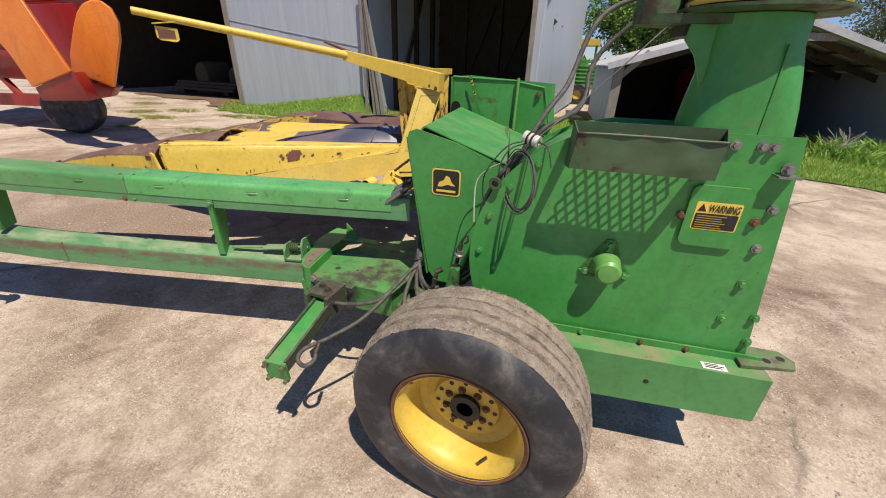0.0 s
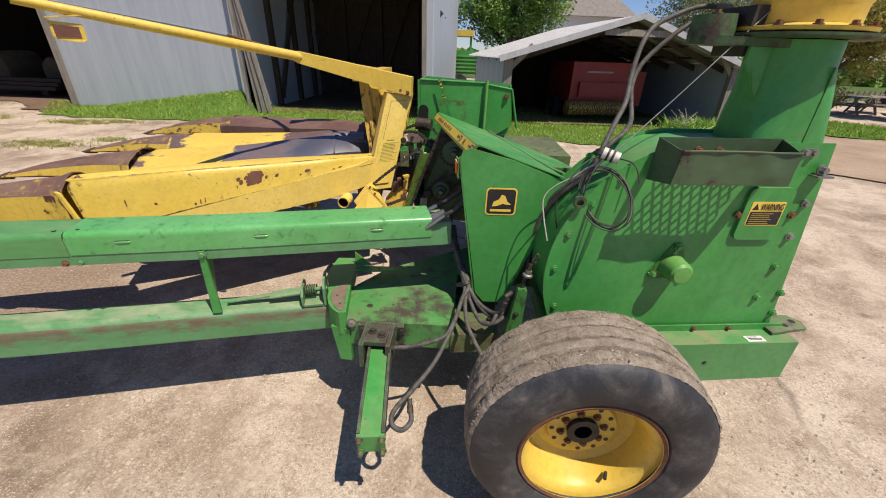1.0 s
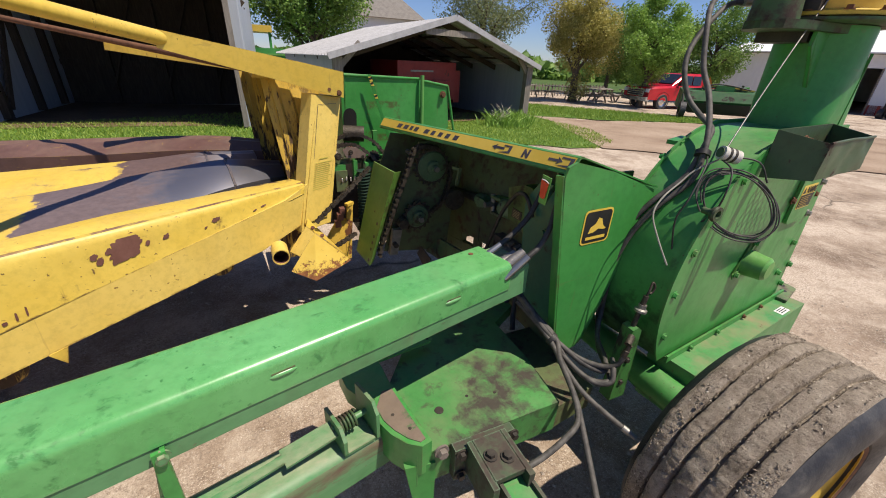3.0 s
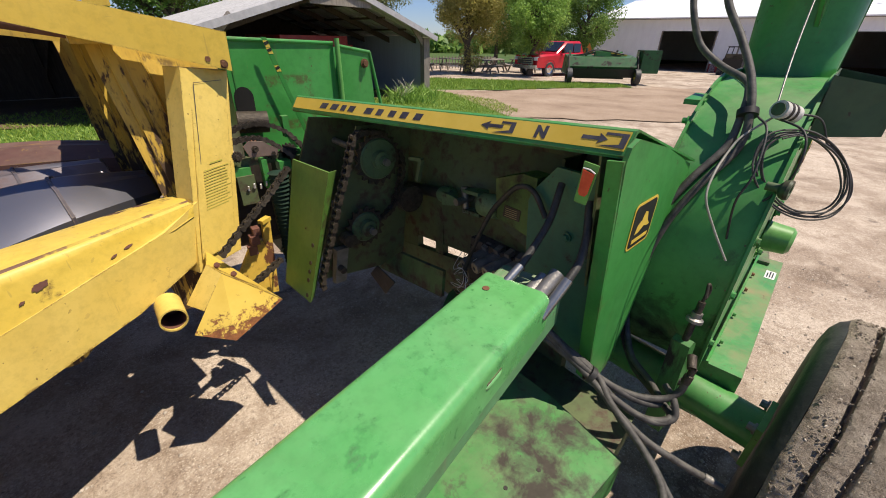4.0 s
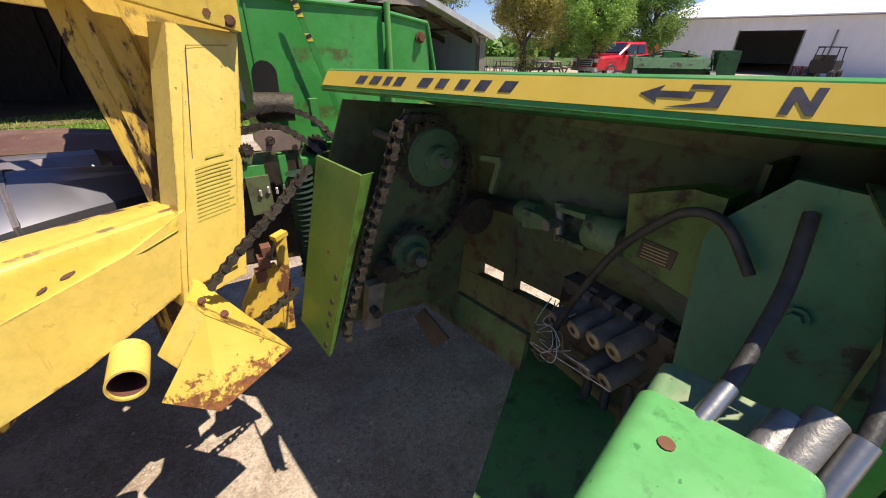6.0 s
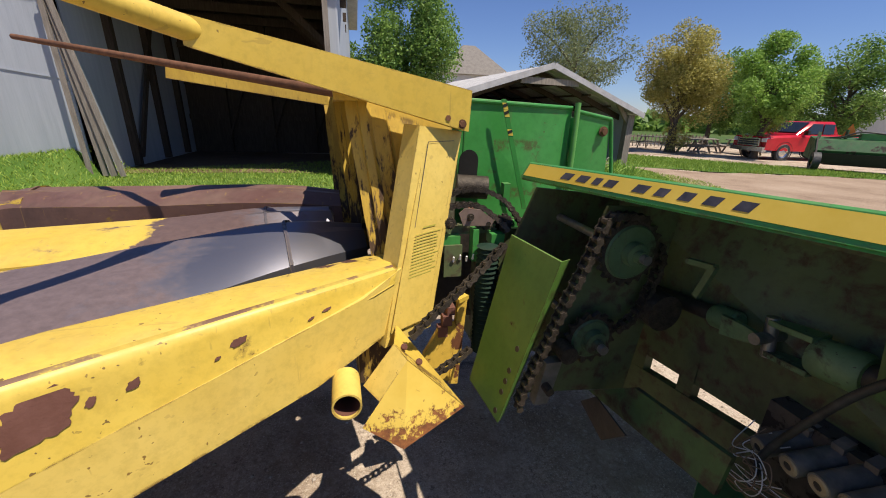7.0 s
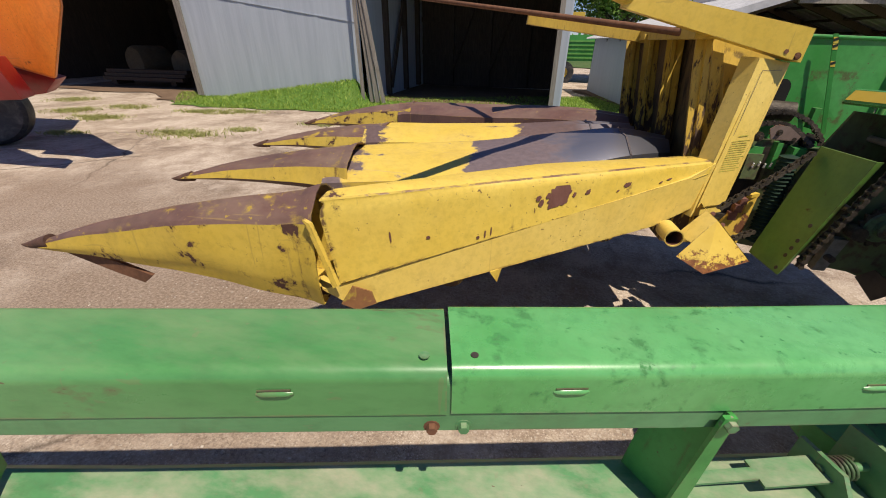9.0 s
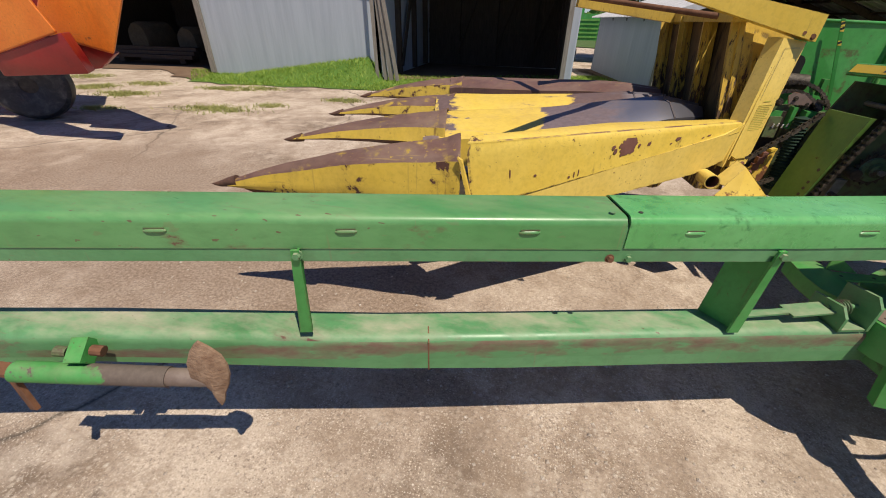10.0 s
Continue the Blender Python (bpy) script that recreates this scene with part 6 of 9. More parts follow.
def roller_chain(name, pts, parent, pitch=0.026, w=0.020, side=None, label="oily roller chain"):
    """Links with plates and rollers along a path."""
    p = spline(pts, 10)
    dist = [0]
    for a, b in zip(p, p[1:]):
        dist.append(dist[-1] + (b - a).length)
    k = int(dist[-1] / pitch)

    def at(d):
        for i in range(1, len(p)):
            if dist[i] >= d:
                return p[i - 1].lerp(p[i], (d - dist[i - 1]) / max(1e-6, dist[i] - dist[i - 1]))
        return p[-1]

    nodes = [at(pitch * i) for i in range(k + 1)]
    bm = B()
    for i in range(k):
        a, b = nodes[i], nodes[i + 1]
        dd = (b - a).normalized()
        s = Vector(side).normalized()
        s = (s - dd * s.dot(dd)).normalized()
        up = s.cross(dd)
        ww = w * (0.5 if i % 2 else 0.36)
        for sg in (-1, 1):
            o = s * ww * sg
            e = dd * 0.008
            pts2 = [a - e * 0.6 + up * 0.004, a + up * 0.010, a + (b - a) * 0.5 + up * 0.006, b + up * 0.010, b + e * 0.6 + up * 0.004, b + e * 0.6 - up * 0.004, b - up * 0.010, a + (b - a) * 0.5 - up * 0.006, a - up * 0.010, a - e * 0.6 - up * 0.004]
            poly(bm, [q + o for q in pts2], s * 0.003 * sg)
        cyl(bm, a - s * w * 0.36, a + s * w * 0.36, 0.0075, None, 8)
    return part(name, bm, CHAIN, parent, label)


roller_chain("roller_chain", [(0.47, 2.985, 1.108), (0.42, 2.980, 1.118), (0.362, 2.972, 1.115), (0.338, 2.968, 1.070), (0.313, 2.965, 1.000), (0.275, 2.965, 0.905), (0.243, 2.965, 0.810), (0.210, 2.965, 0.720), (0.185, 2.962, 0.650), (0.180, 2.96, 0.618), (0.196, 2.96, 0.598)], harv, 0.024, 0.026, side=(0, 1, 0))
roller_chain("roller_chain", [(0.535, 2.985, 1.035), (0.545, 2.985, 0.98), (0.525, 2.985, 0.90), (0.50, 2.985, 0.84), (0.45, 2.985, 0.80)], harv, 0.024, 0.022, side=(0, 1, 0))
roller_chain("roller_chain", [(0.205, 3.20, 0.98), (0.10, 3.165, 0.895), (0.0, 3.14, 0.82), (-0.09, 3.12, 0.745)], harv, side=(0, 1, 0))
roller_chain("roller_chain", [(0.12, 3.20, 0.64), (0.03, 3.165, 0.61), (-0.05, 3.14, 0.585)], harv, side=(0, 1, 0))

# ---- hoses, coil and lamp socket on the blower ----
HOSE_DUSTY = plain("dusty_rubber_hose", (0.040, 0.037, 0.033), (0.13, 0.12, 0.105), 45, 0.65)
def on_band(a, w, off):
    """A point on the blower's curved band: angle, metres behind the side plate, metres off it."""
    r = 0.494 + off
    return ASKEW @ V(HUBC.x + r * math.cos(radians(a)), PY + w, HUBC.z + r * math.sin(radians(a)))


low1, low2 = [on_band(a, w, 0.014) for a, w in ((136, 0.110), (148, 0.150), (160, 0.185), (174, 0.205), (188, 0.210))], [on_band(a, w, 0.014) for a, w in ((136, 0.135), (148, 0.178), (160, 0.212), (174, 0.232), (188, 0.236))]
bunch = [
    ([(1.45, 2.43, 1.735), (1.36, 2.435, 1.735), (1.273, 2.42, 1.705), (1.190, 2.375, 1.665), (1.148, 2.340, 1.615), (1.124, 2.310, 1.550), (1.108, 2.278, 1.478), (1.089, 2.225, 1.411), (1.051, 2.175, 1.349), (1.026, 2.145, 1.301), (0.998, 2.120, 1.240)] + low1 + [(0.83, 2.20, 0.66), (0.755, 2.13, 0.590), (0.715, 2.05, 0.572), (0.665, 2.00, 0.570), (0.61, 2.04, 0.585), (0.562, 2.12, 0.625), (0.535, 2.17, 0.655), (0.50, 2.27, 0.73)], 0.0108),
    ([(1.466, 2.43, 1.71), (1.39, 2.44, 1.70), (1.318, 2.43, 1.663), (1.235, 2.42, 1.59), (1.180, 2.402, 1.525), (1.155, 2.373, 1.455), (1.158, 2.335, 1.384), (1.140, 2.263, 1.336), (1.090, 2.179, 1.306), (1.045, 2.150, 1.278), (1.006, 2.138, 1.230)] + low2 + [(0.82, 2.20, 0.62), (0.76, 2.12, 0.555), (0.71, 2.03, 0.548), (0.652, 1.965, 0.560), (0.60, 2.01, 0.555), (0.555, 2.11, 0.605), (0.525, 2.19, 0.66), (0.49, 2.28, 0.71)], 0.0108),
]
for pts, r in bunch:
    part("hydraulic_hose", hose(B(), pts, r * 0.84, 10), HOSE_DUSTY, harv, "dusty black hydraulic hose tied along the blower")
for q, d in ((V(1.45, 2.43, 1.735), V(1, 0, 0)), (V(1.466, 2.43, 1.71), V(1, 0, 0.1))):
    cyl(bm := B(), q - d.normalized() * 0.03, q + d.normalized() * 0.02, 0.014, None, 12)
    part("hose_fitting", bm, STEEL, spout, "bright hose fitting")
for c, d, r in ((V(1.003, 2.126, 1.238), V(0.45, 0.30, 0.75), 0.023),):
    d = d.normalized()
    cyl(bm := B(), c - d * 0.008, c + d * 0.008, r, None, 14)
    part("hose_tie", bm, BLACK, harv, "black hose tie")
for k in range(5):
    rr = random.Random(70 + k)
    cc, g = V(1.0 + 0.006 * rr.uniform(-1, 1), 1.977, 1.119 + 0.006 * rr.uniform(-1, 1)), rr.uniform(0.92, 1.06)
    pts = [cc + (V(0.0625, -0.071, 0.004) * math.cos(a) + V(-0.004, 0.046, 0.0925) * math.sin(a)) * g * rr.uniform(.97, 1.03) + V(0, 0.004 * k - 0.008, 0) for a in [2 * math.pi * i / 14 + 0.5 + k for i in range(16)]]
    part("cable_coil", hose(B(), pts, 0.0021, 6), HOSE_DUSTY, harv, "coiled dusty black cable hung on a knob")
for pts in ([(0.99, 2.10, 1.235), (0.93, 2.06, 1.215), (0.87, 2.04, 1.13), (0.855, 2.05, 1.06), (0.875, 2.04, 0.95), (0.885, 2.035, 0.915)], [(1.0, 2.06, 1.235), (0.955, 2.0, 1.22), (0.93, 1.98, 1.17), (0.925, 1.99, 1.10), (0.915, 2.04, 1.02)], [(1.03, 2.05, 1.245), (1.08, 2.0, 1.235), (1.10, 1.97, 1.18)]):
    part("thin_cable", hose(B(), pts, 0.0026, 6), RUBBER, harv, "loose thin black cable")
lathe(bm := B(), [(0.0, 0.012), (0.010, 0.012), (0.012, 0.026), (0.022, 0.026), (0.024, 0.020), (0.020, 0.010), (0.010, 0.004), (0.010, -0.02), (0.0, -0.02)], (0.918, 1.998, 1.099), (0, -1, 0), 24)
part("knob", bm, GREEN_RUST, blower, "dark green knob holding the cable")
pipe(bm := B(), (0.990, 2.066, 1.256), (1.042, 2.044, 1.242), 0.0205, 0.013, 24)
lamp = part("cable_clamp", bm, plain("dirty_white_ceramic", (0.42, 0.40, 0.33), (0.70, 0.68, 0.62), 45, 0.45), harv, "dirty white ribbed cable clamp")
for k in (0.32, 0.62):
    c = lerp((0.990, 2.066, 1.256), (1.042, 2.044, 1.242), k)
    lathe(bm := B(), [(0.0195, -0.004), (0.0215, -0.004), (0.0215, 0.004), (0.0195, 0.004), (0.0195, -0.004)], c, (0.052, -0.022, -0.014), 24)
    part("clamp_band", bm, GREASE_OR_SHADE, lamp)
lathe(bm := B(), [(0.0, -0.004), (0.0145, -0.004), (0.0145, 0.006), (0.006, 0.008), (0.0, 0.008)], (0.990, 2.066, 1.256), (0.052, -0.022, -0.014), 20)
part("clamp_core", bm, GREEN_RUST, lamp, "rusty olive core of the clamp")
part("thin_cable", hose(B(), [(1.02, 2.075, 1.235), (0.965, 2.11, 1.19), (0.925, 2.118, 1.153), (0.855, 2.112, 1.112), (0.818, 2.10, 1.065), (0.822, 2.065, 1.0), (0.838, 2.02, 0.924)], 0.0028, 6), plain("pale_wire", (0.26, 0.25, 0.21), (0.42, 0.40, 0.34), 40, 0.6), harv, "loose pale wire hanging from the clamp")
part("thin_cable", hose(B(), [(1.03, 2.08, 1.25), (1.18, 2.12, 1.40), (1.38, 2.16, 1.62), (1.53, 2.18, 1.80), (1.62, 2.2, 1.95)], 0.0022, 6), STEEL, harv, "thin steel pull cable")
bm = bevel(poly(B(), [(1.07, 2.25, 1.235), (1.13, 2.25, 1.247), (1.13, 2.30, 1.247), (1.06, 2.30, 1.235)], (0, 0, 0.014)), 0.003, 1)
part("band_lug", bm, GREEN, blower, "short green lug on the blower band")
for a in (128, 142, 156, 170, 184):
    c = on_band(a, 0.247, 0.004)
    part("bolt", bolt(B(), c, on_band(a, 0.30, 0.004) - c, 0.009, 0.016), GREEN, blower)
    c = on_band(a + 6, 0.0, 0.006)
    part("bolt", bolt(B(), on_band(a + 6, 0.012, -0.010), on_band(a + 6, 0.10, -0.010) - on_band(a + 6, 0.0, -0.010), 0.007, 0.012), GREEN_DARK, blower)
# lift link by the shield
LINK = paint("green_grease_streaked", (0.040, 0.15, 0.035), (0.070, 0.23, 0.055), (0.035, 0.028, 0.020), 0.54, 13, 0.5, 0.4, (0.10, 0.085, 0.06), stretch=(1, 1, 0.5), grime=0.8, soft=0.08)
bm = poly(B(), [(0.712, 1.985, 0.430), (0.782, 1.985, 0.430), (0.790, 2.000, 0.700), (0.776, 2.002, 0.712), (0.752, 2.002, 0.706)], (0, 0.045, 0))
lift = part("lift_turnbuckle", bevel(bm, 0.009, 3), LINK, harv, "worn greasy green turnbuckle link")
cyl(bm := B(), (0.770, 2.022, 0.70), (0.792, 2.022, 0.82), 0.0085, None, 14)
part("threaded_rod", bm, CHAIN, lift)
lathe(bm := B(), [(0.0, -0.012), (0.020, -0.012), (0.020, -0.004), (0.013, 0.0), (0.013, 0.014), (0, 0.014)], (0.786, 2.022, 0.775), (0.15, 0, 1), 16)
part("lock_nut", bm, STEEL, lift)
part("hook", hose(B(), [(0.793, 2.022, 0.82), (0.799, 2.022, 0.84), (0.811, 2.027, 0.862), (0.819, 2.022, 0.848), (0.815, 2.022, 0.83), (0.805, 2.022, 0.825)], 0.004, 8), CHAIN, lift)
for z in (0.50, 0.59):
    part("bolt", bolt(B(), (0.742 + (z - 0.43) * 0.08, 1.989 + (z - 0.43) * 0.05, z), NY, 0.009, 0.010), GREASE_OR_SHADE, lift)
# slack hoses tied in a bundle beside the table, then fanning out
knot = [(0.47, 2.40, 0.80), (0.505, 2.27, 0.715), (0.548, 2.142, 0.632)]
fan = [
    [(0.60, 2.06, 0.598), (0.655, 2.00, 0.592), (0.688, 1.975, 0.615), (0.699, 1.972, 0.655)],
    [(0.572, 2.07, 0.580), (0.610, 1.99, 0.552), (0.652, 1.958, 0.562), (0.672, 1.975, 0.595), (0.70, 2.01, 0.600)],
    [(0.545, 2.07, 0.585), (0.556, 1.98, 0.542), (0.590, 1.90, 0.510), (0.622, 1.845, 0.486)],
    [(0.528, 2.06, 0.600), (0.500, 1.95, 0.562), (0.477, 1.89, 0.532), (0.43, 1.79, 0.488), (0.36, 1.67, 0.466), (0.312, 1.585, 0.463), (0.310, 1.545, 0.445), (0.345, 1.535, 0.432), (0.372, 1.56, 0.445), (0.366, 1.59, 0.468)],
    [(0.532, 2.07, 0.605), (0.505, 1.97, 0.570), (0.470, 1.898, 0.540), (0.41, 1.875, 0.520), (0.33, 1.862, 0.502), (0.258, 1.856, 0.495)],
]
for k, tail in enumerate(fan):
    rr = random.Random(90 + k)
    pts = [V(*q) + V(rr.uniform(-1, 1), rr.uniform(-1, 1), rr.uniform(-1, 1)) * 0.011 for q in knot] + [V(*q) for q in tail]
    part("hydraulic_hose", hose(B(), pts, 0.0088, 8), HOSE_DUSTY, harv, "slack dusty black hydraulic hose")
    e, g = pts[-1], (pts[-1] - pts[-2]).normalized()
    if k in (0, 2, 3, 4):
        lathe(bm := B(), [(0.0, -0.012), (0.0108, -0.012), (0.0108, 0.012), (0.0085, 0.014), (0.0085, 0.034), (0.0, 0.034)], e, g, 12)
        part("hose_fitting", bm, STEEL if k == 2 else CHAIN, harv, "worn steel hose fitting")
cyl(bm := B(), (0.699, 1.972, 0.69), (0.726, 1.986, 0.706), 0.011, None, 12)
part("elbow_fitting", bm, CHAIN, lift, "dark elbow fitting")
lathe(bm := B(), [(0.020, -0.007), (0.0225, -0.007), (0.0225, 0.007), (0.020, 0.007), (0.020, -0.007)], (0.548, 2.142, 0.632), (0.4, -0.75, -0.5), 20)
part("hose_tie", bm, RUBBER, harv, "black tie round the slack hoses")

# ---- green feeder box behind the head ----
bm = B()
sheet(bm, [(0.166, 3.60, 0.90), (0.64, 3.66, 0.90), (0.64, 3.66, 1.365), (0.166, 3.58, 1.378)], 0.006)
feed = part("feeder_box", bm, GREEN, harv, "upright green sheet-metal feeder box")
for pts in ([(0.66, 3.68, 0.95), (0.86, 3.70, 1.08), (0.835, 3.68, 1.325), (0.66, 3.66, 1.355)], [(0.86, 3.70, 1.08), (0.90, 4.05, 1.05), (0.86, 4.05, 1.33), (0.835, 3.68, 1.325)], [(0.185, 3.99, 0.9), (0.185, 3.60, 0.90), (0.185, 3.58, 1.378), (0.185, 4.02, 1.378)], [(0.88, 4.04, 0.95), (0.185, 4.0, 0.90), (0.185, 4.02, 1.378), (0.87, 4.05, 1.34)]):
    part("side_sheet", sheet(B(), pts, 0.006), GREEN, feed)
bm = B()
cyl(bm, (0.648, 3.63, 0.90), (0.652, 3.64, 1.385), 0.011, None, 16)
part("upright_pipe", bm, GREEN_PALE, feed, "upright green pipe")
bm = B()
for a, b in (((0.185, 3.58, 1.378), (0.64, 3.66, 1.365)), ((0.66, 3.66, 1.355), (0.835, 3.68, 1.328)), ((0.835, 3.68, 1.328), (0.90, 3.70, 1.06))):
    cyl(bm, a, b, 0.008, None, 10)
part("rolled_edge", bm, GREEN, feed)
arch_out = [(0.172, 1.075), (0.172, 1.160)] + [(0.208 + 0.036 * math.cos(radians(a)), 1.172 + 0.040 * math.sin(radians(a))) for a in range(165, -1, -15)] + [(0.240, 1.075)]
# near-black patch on the sheet; the opening's shade is painted
part("slot", poly(B(), [(x, 3.590, z) for x, z in arch_out], (0, -0.003, 0)), plain("dark_opening", (0.006, 0.006, 0.005), (0.014, 0.013, 0.011), 9, 0.9), feed, "flat dark patch drawn as an arched opening")
bm = B()
sheet(bm, [(0.308, 3.57, 1.385), (0.326, 3.57, 1.385), (0.458, 3.60, 0.985), (0.44, 3.60, 0.985)], 0.004)
strap = part("warning_strap", bm, GREEN, feed, "green strap with yellow and black stripes")
for k in range(3):
    a, b = lerp((0.308, 3.566, 1.385), (0.44, 3.596, 0.985), 0.03 + 0.06 * k + (0.10 if k > 1 else 0)), lerp((0.326, 3.566, 1.385), (0.458, 3.596, 0.985), 0.03 + 0.06 * k + (0.10 if k > 1 else 0))
    dd = V(0.135, 0.03, -0.40) * 0.055
    poly(bm := B(), [a, b, b + dd, a + dd], (0, -0.001, 0))
    part("stripe", bm, DECAL_Y, strap)
    poly(bm := B(), [a + dd * 0.3 - V(0, .001, 0), b + dd * 0.0 - V(0, .001, 0), b + dd * 0.45 - V(0, .001, 0), a + dd * 0.75 - V(0, .001, 0)], (0, -0.001, 0))
    part("stripe", bm, BLACK, strap)
bolt(bm := B(), (0.80, 3.672, 1.28), NY, 0.014, 0.016)
part("bolt", bm, RUST, feed)
# chain drive in front of the feeder box
link = part("chain_linkage", bevel(box(B(), (0.03, 3.40, 0.955), (0.27, 3.43, 0.985)), 0.004, 1), GREEN_DARK, harv, "greasy chain drive with plates and small gears")
roller_chain("roller_chain", [(0.10, 3.50, 1.062), (0.16, 3.50, 1.083), (0.23, 3.49, 1.085), (0.30, 3.47, 1.055), (0.345, 3.45, 1.005), (0.37, 3.44, 0.96)], link, 0.022, 0.026, (0, 1, 0))
roller_chain("roller_chain", [(0.06, 3.42, 1.035), (0.13, 3.41, 1.052), (0.20, 3.40, 1.045), (0.26, 3.38, 1.0), (0.29, 3.36, 0.965)], link, 0.022, 0.026, (0, 1, 0))
for x, y, z, r, m in ((0.153, 3.367, 1.022, 0.030, RUST), (0.215, 3.375, 0.998, 0.026, CHAIN), (0.285, 3.40, 0.985, 0.034, GREASE_OR_SHADE), (0.09, 3.37, 1.00, 0.020, CHAIN)):
    gear = []
    for k in range(14):
        for o, q in ((0.0, 0.84), (0.4, 0.84), (0.55, 1.0), (0.85, 1.0)):
            a = 2 * math.pi * (k + o) / 14
            gear.append((x + r * q * math.cos(a), y, z + r * q * math.sin(a)))
    g = part("gear", poly(B(), gear, (0, 0.014, 0)), m, link, "small greasy gear")
    part("bolt", bolt(B(), (x, y - 0.001, z), NY, 0.009, 0.014), CHAIN, g)
poly(bm := B(), [(0.115, 3.362, 1.035), (0.135, 3.362, 1.052), (0.185, 3.362, 1.046), (0.235, 3.362, 1.01), (0.225, 3.362, 0.99), (0.13, 3.362, 0.995)], (0, 0.005, 0))
part("cover_plate", bevel(bm, 0.002, 1), paint("rusty_pink_plate", (0.16, 0.11, 0.09), (0.22, 0.16, 0.13), (0.07, 0.04, 0.03), 0.58, 14, 0.6, 0.3), link, "worn rusty plate")
for lo, hi, m in (((0.02, 3.37, 0.925), (0.125, 3.40, 0.958), GREEN), ((0.165, 3.36, 0.87), (0.185, 3.40, 0.98), GREEN), ((0.07, 3.36, 0.82), (0.13, 3.37, 0.93), GREEN_DARK), ((0.225, 3.35, 0.93), (0.27, 3.40, 0.965), GREEN), ((0.31, 3.47, 0.95), (0.42, 3.49, 0.975), GREEN), ((0.30, 3.46, 1.03), (0.325, 3.49, 1.11), GREEN)):
    part("link_bracket", bevel(box(B(), lo, hi), 0.006, 1), m, link)
for k in range(4):
    c = V(0.10 + 0.022 * k, 3.358, 0.875 + 0.006 * (k % 2))
    part("grease_nipple", cyl(B(), c, c + V(0, -0.006, 0.018), 0.004, 0.003, 8), WHITE, link)
part("back_plate", bevel(box(B(), (0.02, 3.47, 0.62), (0.20, 3.50, 0.94)), 0.004, 1), GREASE_OR_SHADE, link, "black greasy plate")
prof = []
for k in range(24):
    prof += [(0.030, 0.0165 * k), (0.038, 0.0165 * k + 0.006)]
lathe(bm := B(), [(0.0, 0.0)] + prof + [(0.0, 0.0165 * 24)], (0.205, 3.32, 0.55), (0, 0, 1), 20)
part("rubber_bellows", bm, paint("dark_green_rubber", (0.012, 0.030, 0.020), (0.02, 0.045, 0.03), (0.01, 0.01, 0.01), 0.7, 9, 0.9, 0.1, spec=0.15, edge=0), harv, "dark ribbed rubber bellows")
cyl(bm := B(), (0.16, 3.57, 1.085), (0.27, 3.55, 1.08), 0.042, None, 24)
part("feed_roll", bm, CHAIN, harv, "greasy brown feed roll")

# ---- the corn head ----
head = thing("corn_head", (-0.9, 3.4, 0.0), "yellow three-row corn head with worn pointed snouts", "corn head")


def nose(tip, back, half, crease, fold, low, mats, label, dent=0.0, seed=1, lean=0.0):
    """A pointed divider nose folded from sheet: a broad worn top, flat flanks and turned-in lower edges, open behind."""
    tip, back = Vector(tip), Vector(back)
    d = V(back.x - tip.x, back.y - tip.y, 0).normalized()
    sd = V(-d.y, d.x, 0)

    def ring(t, grow=0.0, shift=0.0):
        c = tip.lerp(back, t) + V(0, 0, 0.030 * math.sin(math.pi * t)) + d * shift
        w = 0.010 + (half - 0.010) * t ** 0.92 + grow
        cz, fz, lz = (0.006 + (q - 0.006) * t ** 0.9 for q in (crease, fold, low))
        prof = [(0.80, lz), (1.0, fz), (0.90, cz), (0.80, cz * 0.72 - 0.4 * grow), (0.35, cz * 0.18 - grow), (0.0, -grow), (-0.35, cz * 0.18 - grow), (-0.80, cz * 0.72 - 0.4 * grow), (-0.90, cz), (-1.0, fz), (-0.80, lz)]
        return [c + sd * w * a - V(0, 0, z) + sd * lean * z for a, z in prof]

    ts = [0.0, 0.05, 0.14, 0.26, 0.40, 0.55, 0.70, 0.85, 0.96]
    rings = [ring(t) for t in ts] + [ring(1.0, 0.010, 0.0), ring(1.0, 0.012, 0.012), ring(1.0, 0.007, 0.012), ring(1.0, 0.0, -0.01), ring(0.85, -0.006)]
    bm = loft(B(), rings, True, False)
    bm.faces.ensure_lookup_table()
    for k, f in enumerate(bm.faces):
        f.material_index = 1 if 2 <= k % 11 <= 7 else 2 if k % 11 in (0, 9) else 0
    if dent:
        bmesh.ops.subdivide_edges(bm, edges=bm.edges[:], cuts=2, use_grid_fill=True)
        rough_up(bm, dent, 6, seed)
        for v in bm.verts:
            t = (v.co - tip).dot((back - tip).normalized()) / (back - tip).length
            v.co.y += dent * 1.5 * math.exp(-((t - 0.52) / 0.10) ** 2 - ((tip.lerp(back, t).z - v.co.z - 0.16) / 0.05) ** 2)
    ob = part("snout_nose", bm, mats, head, label, 24)
    if dent < 0.006:
        part("nose_back", poly(B(), [q for q in ring(0.965, -0.006)], d * 0.004), COVER_YELLOW, ob)
    p = (tip - back).normalized()
    lathe(bm := B(), [(0.0, 0.075), (0.006, 0.060), (0.014, 0.030), (0.021, -0.010), (0.026, -0.055), (0.0, -0.056)], tip - p * 0.035 - V(0, 0, 0.010), p, 14)
    for v in bm.verts:
        v.co.z += 0.014 * max(0.0, (v.co - tip).dot(p) / 0.05) ** 2
    part("point_tip", bm, TIP_RUST, ob, "dark rusty steel point")
    return ob


TIP_RUST = plain("dark_rusty_point", (0.060, 0.030, 0.020), (0.15, 0.075, 0.045), 35, 0.7)
